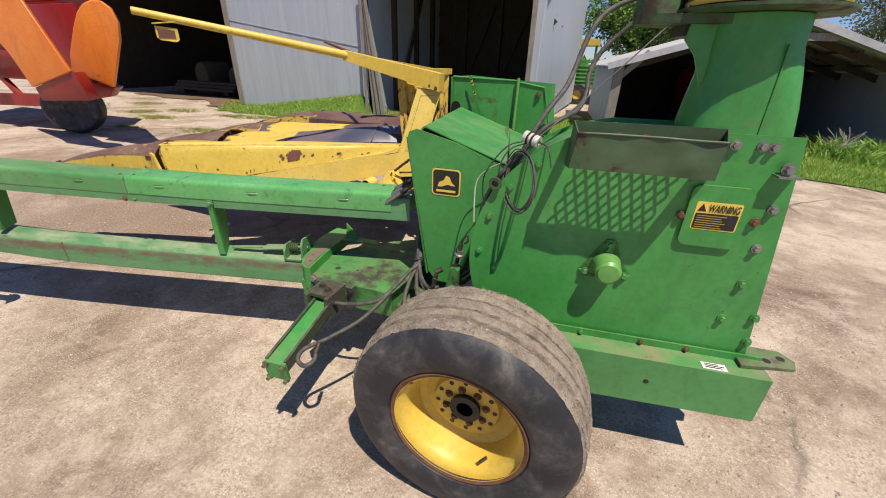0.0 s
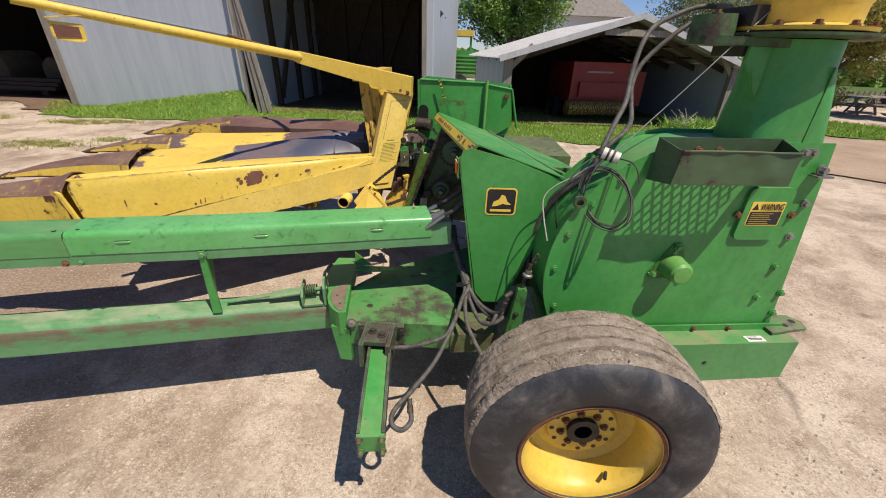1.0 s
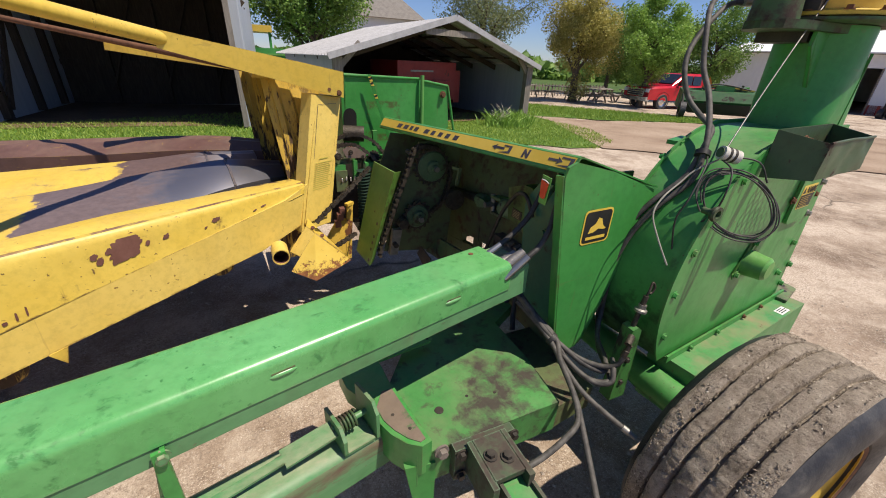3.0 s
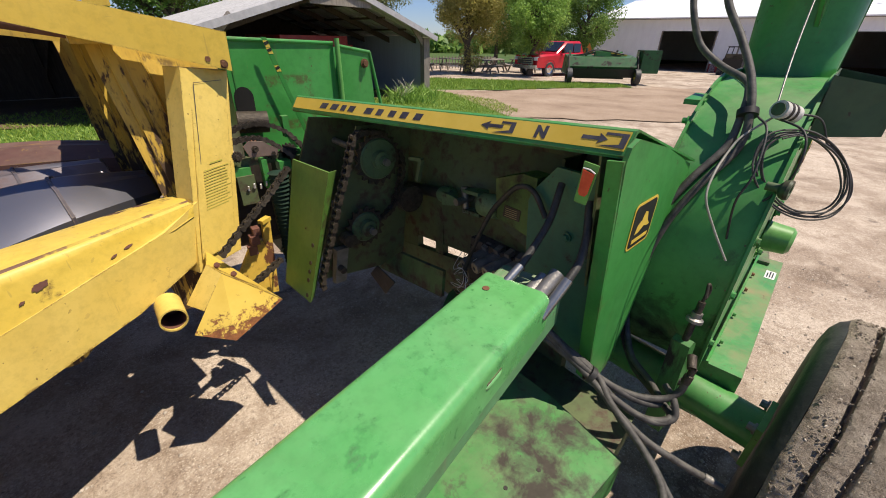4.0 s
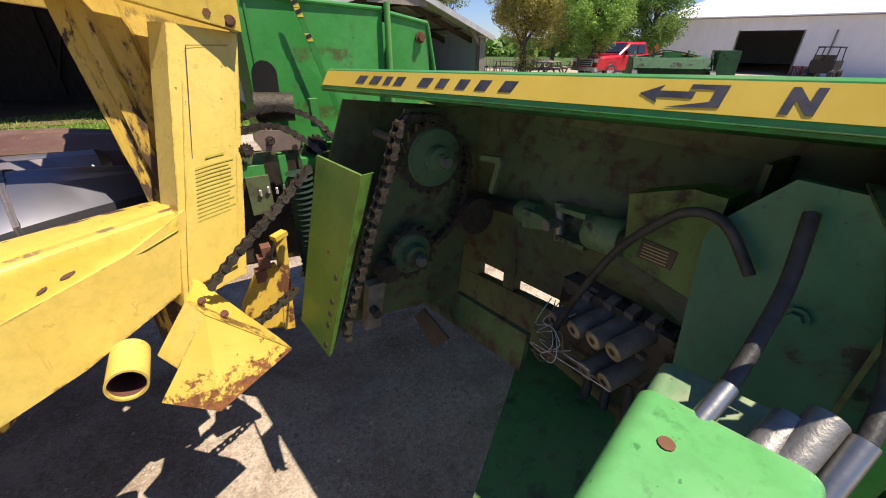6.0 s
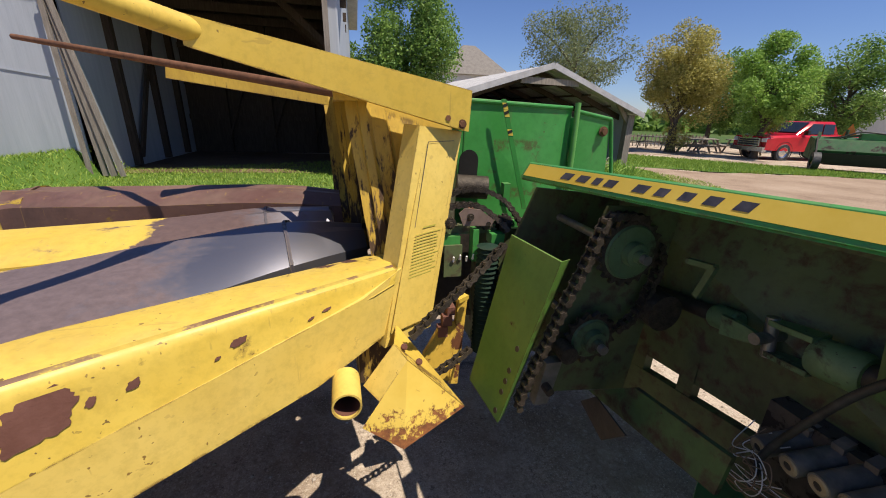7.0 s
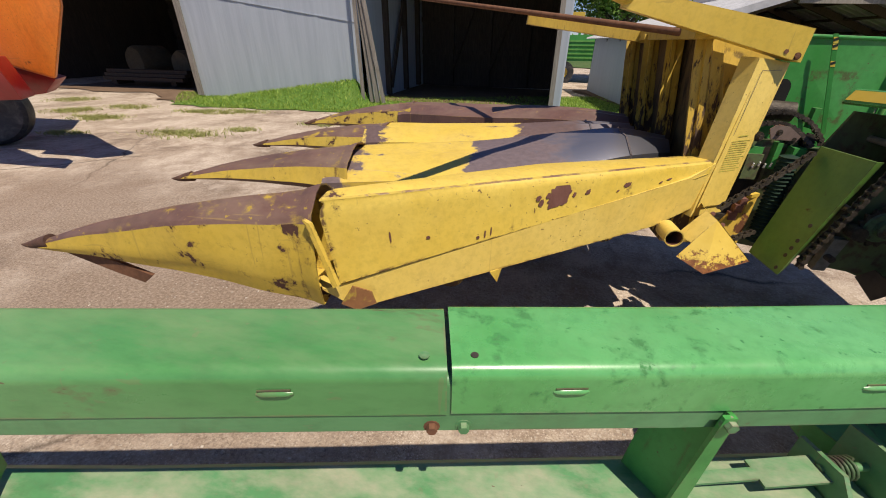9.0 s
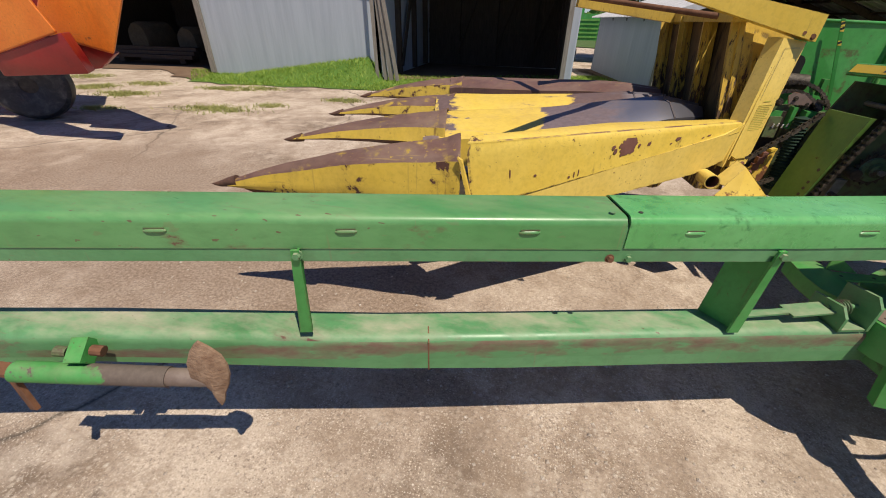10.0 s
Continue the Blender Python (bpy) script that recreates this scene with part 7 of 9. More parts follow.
N1 = nose((-2.545, 2.325, 0.700), (-1.478, 2.492, 0.938), 0.125, 0.072, 0.270, 0.365, [NOSE_SIDE, NOSE_TOP, NOSE_SIDE], "dented yellow pointed snout nose with worn brown top", 0.007, 3)
# third material: brown in place of shade on the turned-in lower faces
nose((-2.640, 3.070, 0.702), (-1.675, 3.205, 0.893), 0.205, 0.055, 0.150, 0.190, [NOSE_SIDE, NOSE_TOP, NOSE_TOP], "yellow pointed snout nose with worn brown top", 0.004, 5)
nose((-2.705, 3.82, 0.704), (-1.745, 3.85, 0.882), 0.190, 0.055, 0.150, 0.190, [NOSE_SIDE, NOSE_TOP, NOSE_TOP], "yellow pointed snout nose with worn brown top", 0.004, 7)
nose((-2.765, 4.60, 0.712), (-1.820, 4.665, 0.902), 0.170, 0.045, 0.200, 0.250, [NOSE_SIDE, NOSE_TOP, NOSE_TOP], "yellow pointed snout nose with worn brown top", 0.004, 9)
bm = B()
sheet(bm, [(-2.44, 2.345, 0.668), (-2.236, 2.350, 0.604), (-2.130, 2.352, 0.577), (-2.085, 2.352, 0.612), (-2.22, 2.352, 0.650), (-2.40, 2.345, 0.690)], 0.012)
part("nose_keel", bm, RUST, N1, "rusty wear keel")


# outer divider: cover on a lower frame
def outer_divider():
    """Its top widens towards the rear; the outer side is two flat sheets."""
    o_top = [(-1.425, 2.392, 0.920), (-0.74, 2.843, 0.905), (-0.105, 3.235, 0.902)]
    o_line = [(-1.392, 2.397, 0.660), (-0.76, 2.806, 0.765), (-0.168, 3.183, 0.861)]
    i_top = [(-1.415, 2.480, 0.945), (-0.80, 3.03, 0.915), (-0.125, 3.47, 0.880)]
    bm = B()
    rings = []
    for k in range(9):
        t = k / 8 * 2
        i = min(1, int(t))
        q = t - i
        ot, ol, it = (lerp(a[i], a[i + 1], q) for a in (o_top, o_line, i_top))
        mid = ot.lerp(it, 0.14) + V(0, 0, 0.015)
        rings.append([ol + V(0, 0, -0.004), ot + V(0, 0, -0.035), ot + V(0.003, 0.004, -0.012), ot + V(0.01, 0.016, 0.004), ot.lerp(it, 0.085) + V(0, 0, 0.0115), mid, ot.lerp(it, 0.6) + V(0, 0, 0.014), it, it + V(0, 0, -0.12)])
    loft(bm, rings)
    bm.faces.ensure_lookup_table()
    for k in range(8):
        bm.faces[9 * k + 4].material_index = 1
    ob = part("outer_cover", bm, [COVER_YELLOW, RIDGE], head, "long yellow divider cover with rusty chips", 28)
    bm = B()
    f0, f1, g0, g1 = V(-1.345, 2.405, 0.552), V(-0.31, 3.060, 0.672), V(-1.435, 2.362, 0.640), V(-0.19, 3.150, 0.862)
    rear = [V(-0.13, 3.20, 0.715), V(-0.012, 3.285, 0.800), V(-0.075, 3.245, 0.905)]
    inset = V(-0.0080, 0.0124, 0)
    poly(bm, [q + inset for q in (g0, f0, f1, rear[0], rear[1], rear[2], g1)], (-0.05, 0.07, 0))
    fr = part("side_frame", bevel(bm, 0.004, 2), YELLOW_PALE, head, "flat yellow side frame of the head")
    # worn patches down to primer
    for (t, b, rx, rz, s) in ((0.515, 0.55, 0.046, 0.042, 1), (0.60, 0.55, 0.010, 0.010, 2), (0.46, 0.50, 0.010, 0.010, 3), (0.72, 0.30, 0.016, 0.012, 4), (0.485, 0.38, 0.010, 0.010, 7), (0.335, 2.45, 0.003, 0.013, 10), (0.350, 2.35, 0.0025, 0.014, 11), (0.318, 2.55, 0.006, 0.005, 12), (0.20, 1.75, 0.007, 0.005, 13), (0.12, 1.30, 0.003, 0.018, 16), (0.86, 0.35, 0.010, 0.007, 17), (0.84, 0.9, 0.006, 0.006, 18), (0.56, 0.62, 0.007, 0.009, 19), (0.70, 1.1, 0.005, 0.004, 21), (0.47, 0.95, 0.009, 0.013, 22)):
        i = min(1, int(t * 2))
        q = t * 2 - i
        top, low = lerp(o_top[i], o_top[i + 1], q) + V(0, 0, -0.035), lerp(o_line[i], o_line[i + 1], q)
        c = top.lerp(low, b * 0.35)
        ax = (lerp(o_top[i], o_top[i + 1], 1) - lerp(o_top[i], o_top[i + 1], 0)).normalized()
        az = (top - low).normalized()
        nn = ax.cross(az).normalized()
        if nn.y > 0:
            nn = -nn
        r = random.Random(s)
        pts = []
        for k in range(44):
            a = 2 * math.pi * k / 44
            ca, sa = math.cos(a), math.sin(a)
            f = 1 + 0.30 * noise.noise(V(ca * 1.4 + s * 3.1, sa * 1.4, s)) + 0.22 * noise.noise(V(ca * 4 + s, sa * 4, s * 1.7)) + r.uniform(-.05, .05)
            pts.append(c + ax * rx * f * math.copysign(abs(ca) ** 0.75, ca) + az * rz * f * math.copysign(abs(sa) ** 0.75, sa) + nn * 0.001)
        poly(bm := B(), pts, nn * 0.0012)
        part("bare_patch", bm, RUST_BROWN, ob, "bare rust-brown patch")
    # hinge gap between nose and cover
    bm = poly(B(), [(-1.458, 2.352, 0.892), (-1.440, 2.356, 0.880), (-1.383, 2.366, 0.668), (-1.398, 2.362, 0.660), (-1.444, 2.354, 0.850)], (0.004, 0.012, 0))
    part("hinge_strip", bevel(bm, 0.002, 1), YELLOW, ob, "narrow yellow hinge strip")
    bm = B()
    poly(bm, [(-1.385, 2.378, 0.595), (-1.345, 2.402, 0.562), (-1.29, 2.437, 0.572), (-1.30, 2.432, 0.62), (-1.35, 2.40, 0.655)], (0.003, -0.005, 0))
    part("wear_plate", bm, RUST_YELLOW, fr, "rusty wear plate")
    return ob, fr


RIDGE = paint("worn_ridge_line", (0.15, 0.075, 0.045), (0.22, 0.12, 0.07), (0.66, 0.47, 0.08), 0.53, 9, 0.55, 0.2, stretch=(0.5, 0.5, 1), edge=0)
RUST_BROWN = plain("bare_brown_metal", (0.12, 0.048, 0.032), (0.17, 0.075, 0.055), 25, 0.75)
cover1, sframe = outer_divider()


# inner dividers
def inner_cover(ridge, near, wide, mats, label, seed, bands=()):
    """A divider cover with a creased top line: ridge and near lower edge as paths from front to rear, and the width beyond the ridge."""
    n = 6
    rp, np_ = spline(ridge, n), spline(near, n)
    rings = []
    for k, (r, q) in enumerate(zip(rp, np_)):
        t = k / (len(rp) - 1)
        drop = 0.15
        hump = 0.030 * max(0.0, 1 - t / 0.28)
        far = V(0.10, 1, 0).normalized() * wide
        if t > 0.93:
            drop, far = drop * 0.75, far * 0.8
        rings.append([r + far * 1.05 - V(0, 0, drop), r + far - V(0, 0, 0.055), r + far * 0.35 - V(0, 0, 0.008), r + far * 0.12, r, r.lerp(q, 0.10) + V(0, 0, -0.004 + 0.5 * hump), r.lerp(q, 0.5) + V(0, 0, 0.022 + hump), q, q + V(0.002, -0.004, -drop)])
    bm = loft(B(), rings)
    rough_up(bm, 0.003, 5, seed)
    ob = part("inner_cover", bm, mats, head, label, 34)
    for i in bands:
        rr = [[p + V(0, 0, 0.005) for p in rings[k]] for k in (i, i + 1)]
        rr[1] = [a.lerp(b, 0.22) for a, b in zip(rr[0], rr[1])]
        part("cover_band", loft(B(), rr, True, True), BARE, ob, "dark metal band")
    return ob


inner_cover([(-1.80, 3.315, 0.846), (-1.665, 3.335, 0.866), (-1.15, 3.40, 0.900), (-0.70, 3.475, 0.955), (-0.44, 3.53, 0.978), (-0.185, 3.66, 0.930)], [(-1.76, 2.985, 0.770), (-1.625, 2.985, 0.785), (-1.08, 3.08, 0.815), (-0.66, 3.22, 0.860), (-0.40, 3.345, 0.895), (-0.165, 3.57, 0.870)], 0.14, HALF_WORN, "divider cover, yellow in front and polished dark metal behind", 2, (24,))
inner_cover([(-1.86, 3.855, 0.862), (-1.735, 3.86, 0.882), (-1.20, 3.855, 0.905), (-0.80, 3.86, 0.930), (-0.56, 3.865, 0.950), (-0.31, 3.90, 0.940)], [(-1.84, 3.63, 0.800), (-1.71, 3.62, 0.815), (-1.15, 3.64, 0.840), (-0.76, 3.67, 0.880), (-0.53, 3.71, 0.905), (-0.29, 3.80, 0.890)], 0.15, MID_WORN, "divider cover, yellow in front and worn brown behind", 4, (24,))
inner_cover([(-1.92, 4.675, 0.888), (-1.80, 4.66, 0.905), (-1.25, 4.545, 0.925), (-0.80, 4.44, 0.945), (-0.50, 4.37, 0.950), (-0.26, 4.32, 0.930)], [(-1.90, 4.50, 0.825), (-1.78, 4.48, 0.840), (-1.22, 4.36, 0.860), (-0.77, 4.27, 0.885), (-0.47, 4.21, 0.890), (-0.24, 4.20, 0.870)], 0.14, PRIMER, "worn brown divider cover with yellow edges", 6)
# row units between the dividers, and the head's floor
for x0, y0, x1, y1 in ((-1.7, 2.86, -0.25, 3.45), (-1.85, 3.52, -0.30, 3.78), (-1.9, 4.25, -0.30, 4.12)):
    bm = B()
    beam(bm, (x0, y0, 0.50), (x1, y1, 0.74), 0.28, 0.06)
    part("row_unit", bevel(bm, 0.01, 2), GREASE_OR_SHADE, head, "dark gathering row unit between the snouts")
bm = B()
beam(bm, (-0.145, 3.24, 0.62), (-0.30, 4.70, 0.62), 0.14, 0.16)
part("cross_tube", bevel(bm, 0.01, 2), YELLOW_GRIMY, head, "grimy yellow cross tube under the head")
for x, y, z in ((-0.50, 3.10, 0.63), (-1.10, 2.75, 0.53)):
    lathe(bm := B(), [(0.0, -0.03), (0.05, -0.03), (0.06, 0), (0.05, 0.03), (0, 0.03)], (x, y, z), (0, 1, 0), 18)
    part("row_sprocket", bm, YELLOW_GRIMY, head)

# upright post, arm and guide pole
bm = B()
lb = [V(-0.142, 3.190, 0.685), V(0.012, 3.285, 0.685), V(-0.023, 3.360, 0.685), V(-0.177, 3.265, 0.685)]
lt = [V(-0.012, 3.372, 1.298), V(0.139, 3.455, 1.280), V(0.104, 3.530, 1.283), V(-0.047, 3.447, 1.300)]
loft(bm, [lb, lt])
post = part("upright_post", bevel(bm, 0.008, 2), YELLOW_PALE, head, "square yellow upright post with a worn instruction label")
bm = B()
sheet(bm, [lerp(lb[0], lb[1], .12) + V(0.002, -0.003, .04), lerp(lb[0], lb[1], .9) + V(0.002, -0.003, .04), lerp(lt[0], lt[1], .9) + V(0.002, -0.003, -.03), lerp(lt[0], lt[1], .12) + V(0.002, -0.003, -.03)], 0.002)
face = part("label_plate", bm, YELLOW_PALE, post)
f0, f1, f2 = lerp(lb[0], lb[1], .24), lerp(lb[0], lb[1], .84), lerp(lt[0], lt[1], .24)
rr, uu = (f1 - f0).normalized(), (f2 - f0).normalized()
pn = rr.cross(uu).normalized()
fw, fh = (f1 - f0).length, (f2 - f0).length
rnd = random.Random(8)
INK = plain("faded_green_ink", (0.43, 0.395, 0.062), (0.54, 0.46, 0.088), 60, 0.6, 0, 0.02)
line_bars(face, "faded_print", INK, f0 + uu * fh * 0.30 + pn * 0.0085, rr, uu, [(0, 0.0098 * k, fw * rnd.uniform(0.80, 1.0), 0.0098 * k + 0.0030) for k in range(14)] + [(fw * 0.25, 0.146, fw * 0.72, 0.151)], 0.0)
line_bars(face, "label_edge", DECAL_GREY, f0 - rr * 0.004 + uu * fh * 0.46 + pn * 0.0042, rr, uu, [(0, 0, 0.0022, fh * 0.47), (0, fh * 0.47, fw * 1.02, fh * 0.47 + 0.0018)], 0.0)
ARM0, ARM1 = V(0.160, 3.450, 1.340), V(-0.565, 3.33, 1.492)
bm = B()
d = (ARM1 - ARM0).normalized()
ring0 = [ARM0 + V(-0.012, -0.058, 0.058), ARM0 + V(-0.018, -0.058, -0.058), ARM0 + V(-0.018, 0.045, -0.058), ARM0 + V(-0.012, 0.045, 0.058)]
ring1 = [ARM1 + V(0, -0.026, 0.036), ARM1 + V(0, -0.026, -0.030), ARM1 + V(0, 0.026, -0.030), ARM1 + V(0, 0.026, 0.036)]
loft(bm, [ring0, ring1])
arm = part("top_arm", bevel(bm, 0.006, 2), YELLOW, head, "tapered yellow box arm")
for o in (V(-0.085, -0.062, -0.02), V(-0.040, -0.060, -0.036)):
    part("bolt", bolt(B(), ARM0 + o, (0, -1, 0), 0.0095, 0.007), RUST, arm)
PT = V(-1.372, 2.436, 1.690)
bm = cyl(B(), ARM1 + V(0.05, 0.03, -0.004), PT, 0.028, 0.020, 20)
pole = part("guide_pole", bm, YELLOW, head, "long yellow guide pole")
pd = (PT - ARM1).normalized()
rp = PT - pd * 0.16
bm = B()
sheet(bm, [rp + V(-0.045, -0.05, -0.045), rp + V(0.03, 0.035, -0.055), rp + V(0.03, 0.035, -0.115), rp + V(0.02, 0.02, -0.128), rp + V(-0.035, -0.04, -0.12), rp + V(-0.045, -0.05, -0.105)], 0.004)
beam(bm, rp + V(0.05, 0.055, -0.015), rp + V(-0.05, -0.055, -0.035), 0.04, 0.006)
rf = part("reflector_plate", bm, YELLOW, pole, "small yellow plate with a dull red reflector")
bm = B()
sheet(bm, [rp + V(-0.034, -0.046, -0.060), rp + V(0.022, 0.020, -0.066), rp + V(0.022, 0.020, -0.108), rp + V(-0.034, -0.046, -0.108)], 0.003)
part("reflector", bm, RUST_BROWN, rf, "faded dull red reflector")
# rusty rod and second arm behind
cyl(bm := B(), (-0.24, 3.60, 1.385), (-1.80, 4.80, 1.63), 0.016, 0.013, 14)
part("guide_rod", bm, RUST, head, "thin rusty steel guide rod")
bm = B()
beam(bm, (-0.20, 4.35, 1.37), (-0.95, 4.25, 1.47), 0.07, 0.06)
part("second_arm", bevel(bm, 0.005, 1), YELLOW_GRIMY, head, "second yellow arm behind the post")
# back sheets of the head
for k, (xb, yb, xt, yt, w) in enumerate(((-0.150, 3.40, -0.225, 3.48, 0.120), (-0.205, 3.72, -0.265, 3.76, 0.085), (-0.255, 3.98, -0.290, 4.12, 0.100), (-0.29, 4.30, -0.33, 4.42, 0.110))):
    p = [V(xb, yb, 0.80), V(xb + w, yb + 0.03, 0.80), V(xt + w, yt + 0.03, 1.39), V(xt, yt, 1.39)]
    rows = []
    for i in range(9):
        a, b = lerp(p[0], p[3], i / 8), lerp(p[1], p[2], i / 8)
        bend = V(0.004, 0.006, 0) * noise.noise(V(k * 3.1, i * 0.7, 0))
        outer = [a + V(0.02, 0.08, 0), a, a.lerp(b, 0.28), a.lerp(b, 0.34) + V(-0.004, -0.014, 0), a.lerp(b, 0.55) + V(-0.004, -0.014, 0), a.lerp(b, 0.61), b, b + V(0.02, 0.07, 0)]
        outer = [q + bend for q in outer]
        rows.append(outer + [q + V(0.004, 0.010, 0) for q in outer[::-1]])
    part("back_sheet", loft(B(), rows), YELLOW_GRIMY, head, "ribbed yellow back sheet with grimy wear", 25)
# added dark sheet; it makes the recesses between the ribs look shaded
DARK_BACK = paint("dark_recess_backing", (0.085, 0.052, 0.020), (0.16, 0.100, 0.032), (0.040, 0.026, 0.016), 0.55, 9, 0.7, 0.3, stretch=(2, 2, 0.4), grime=0.8, edge=0, soft=0.08)
sheet(bm := B(), [(-0.060, 3.52, 0.80), (-0.215, 4.50, 0.80), (-0.255, 4.58, 1.375), (-0.130, 3.60, 1.375)], 0.005)
part("back_panel", bm, DARK_BACK, head, "dark backing added behind the gaps of the back sheets")
# added plate, its grimy paint standing for the post's shaded side
sheet(bm := B(), [(-0.030, 3.455, 0.78), (0.035, 3.415, 0.78), (0.135, 3.570, 1.290), (-0.105, 3.525, 1.365)], 0.005)
part("post_web", bm, YELLOW_GRIMY, head, "grimy yellow web added as a shaded face beside the post")
bm = B()
beam(bm, (-0.20, 3.42, 1.385), (-0.24, 4.6, 1.385), 0.10, 0.05)
part("top_rail", bevel(bm, 0.005, 1), YELLOW_GRIMY, head)

# stub tube and rusty deflector
STUB0, STUB1 = V(-0.253, 3.110, 0.657), V(-0.250, 2.994, 0.663)
bm = pipe(B(), STUB0, STUB1, 0.036, 0.0045, 32)
stub = part("stub_tube", bm, YELLOW_PALE, sframe, "short open yellow tube")
sd = (STUB1 - STUB0).normalized()
# brown lining, with the dark inside of the tube put into its colour
lathe(bm := B(), [(0.0, 0.02), (0.0312, 0.02), (0.0312, 0.108)], STUB0, sd, 28)
part("tube_bore", bm, RUST_BROWN, stub, "brown bore, coloured dark for the shade inside")


def plate(pts, t):
    """A slightly warped plate: thickened, then cut into triangles."""
    p = [Vector(q) for q in pts]
    nrm = (p[1] - p[0]).cross(p[-1] - p[0]).normalized()
    bm = poly(B(), p, nrm * t)
    bmesh.ops.triangulate(bm, faces=bm.faces[:])
    return bm


def deflector_material():
    """Yellow enamel that rusts away towards the lower edge of the plate."""
    m, n, l, b = nodes_of("yellow_plate_rusting_from_the_edge", 0.6, 0, 0.35)
    tc = n.new("ShaderNodeTexCoord")
    co = tc.outputs["Object"]
    sep = n.new("ShaderNodeSeparateXYZ")
    l.new(co, sep.inputs[0])
    base = ramp(n, l, noise_tex(n, l, co, 6, 6, 0.65), [(0.35, (0.62, 0.42, 0.06)), (0.7, (0.72, 0.52, 0.10))])
    rust = ramp(n, l, noise_tex(n, l, co, 45, 6, 0.75), [(0.35, (0.12, 0.045, 0.02)), (0.65, (0.30, 0.12, 0.04))])
    hgt = n.new("ShaderNodeMapRange")
    hgt.inputs[1].default_value, hgt.inputs[2].default_value = 0.64, 0.50
    hgt.inputs[3].default_value, hgt.inputs[4].default_value = 0.0, 0.48
    l.new(sep.outputs[2], hgt.inputs[0])
    add = n.new("ShaderNodeMath")
    add.operation = 'ADD'
    l.new(noise_tex(n, l, co, 42, 8, 0.7), add.inputs[0])
    l.new(hgt.outputs[0], add.inputs[1])
    mk = ramp(n, l, add.outputs[0], [(0.66, grey(0)), (0.74, grey(1))])
    l.new(mix(n, l, mk, base, rust), b.inputs["Base Color"])
    bump(n, l, b, mk, -0.2, 0.006)
    return m


DEFL = deflector_material()
dA, dB, dC, dD, dE = V(-0.106, 3.223, 0.745), V(0.059, 3.033, 0.578), V(-0.118, 2.964, 0.535), V(-0.217, 3.009, 0.579), V(-0.209, 3.096, 0.639)
dF, dH, dQ = V(-0.095, 3.056, 0.732), V(-0.124, 3.107, 0.752), V(0.037, 3.080, 0.592)
dG = dF.lerp(dD, 0.62)


def folded(faces, t):
    """A warped plate, thickened away from its outer side."""
    back = V(0.10, 0.85, -0.45).normalized() * t
    bm = poly(B(), faces[0], back)
    bmesh.ops.triangulate(bm, faces=bm.faces[:])
    return bm


defl = part("deflector", folded([[dF, dB, dC, dD]], 0.004), DEFL, sframe, "yellow deflector plate rusting from its lower edge", 15)
part("deflector_flap", folded([[dH, dF, dG, dE]], 0.004), YELLOW_PALE, defl, "folded yellow flap", 15)
part("deflector_flange", folded([[dA, dH, dF + V(0, -0.001, 0.002), dB + V(0, -0.001, 0.002), dQ]], 0.004), YELLOW, defl, "bolted yellow flange", 15)
for q in (V(-0.096, 3.108, 0.738), V(-0.060, 3.082, 0.704)):
    part("bolt", bolt(B(), q, (-0.35, -0.75, 0.55), 0.0065, 0.006), RUST_BROWN, defl)
for q in (dD.lerp(dC, 0.12), dC.lerp(dB, 0.12), dC.lerp(dB, 0.90)):
    q = q.lerp((dF + dB + dC + dD) / 4, 0.10)
    nn = (dB - dF).cross(dC - dF).normalized()
    nn = -nn if nn.y > 0 else nn
    part("hole", cyl(B(), q - nn * 0.001, q + nn * 0.0012, 0.0045, None, 10), GREASE_OR_SHADE, defl)
bm = poly(B(), [(-0.03, 3.235, 0.54), (0.095, 3.275, 0.47), (0.105, 3.29, 0.63), (0.085, 3.285, 0.70), (0.03, 3.265, 0.69), (-0.02, 3.245, 0.62)], (0.004, -0.010, 0))
tens = part("tension_bracket", bevel(bm, 0.002, 1), YELLOW_RUST, sframe, "yellow bracket by the chain")
part("bracket_bar", bevel(beam(B(), (0.087, 3.262, 0.475), (0.120, 3.305, 0.765), 0.030, 0.022), 0.003, 1), YELLOW_RUST, tens)
part("bracket_cap", bevel(beam(B(), (0.098, 3.29, 0.768), (0.135, 3.31, 0.772), 0.026, 0.014), 0.003, 1), YELLOW, tens)
for lo, hi in (((0.045, 3.25, 0.70), (0.075, 3.285, 0.735)), ((0.06, 3.255, 0.735), (0.085, 3.29, 0.762)), ((0.03, 3.245, 0.665), (0.06, 3.275, 0.70))):
    part("spacer_block", bevel(box(B(), lo, hi), 0.003, 1), RUST_BROWN, tens, "rust-brown spacer block")
bm = B()
poly(bm, [(-0.94, 2.665, 0.605), (-0.90, 2.69, 0.61), (-0.912, 2.68, 0.555)], (0, 0.006, 0))
part("hanging_tab", bm, YELLOW, sframe)

# ---- sheds ----
def gable_top(y0, y1):
    """Upper edge of the machine shed's end walls under its roof."""
    def top(t):
        y = y0 + (y1 - y0) * t
        return 4.56 + (y - 10.6) * 0.394 if y < 15.8 else 6.6 - (y - 15.8) * 0.404
    return top


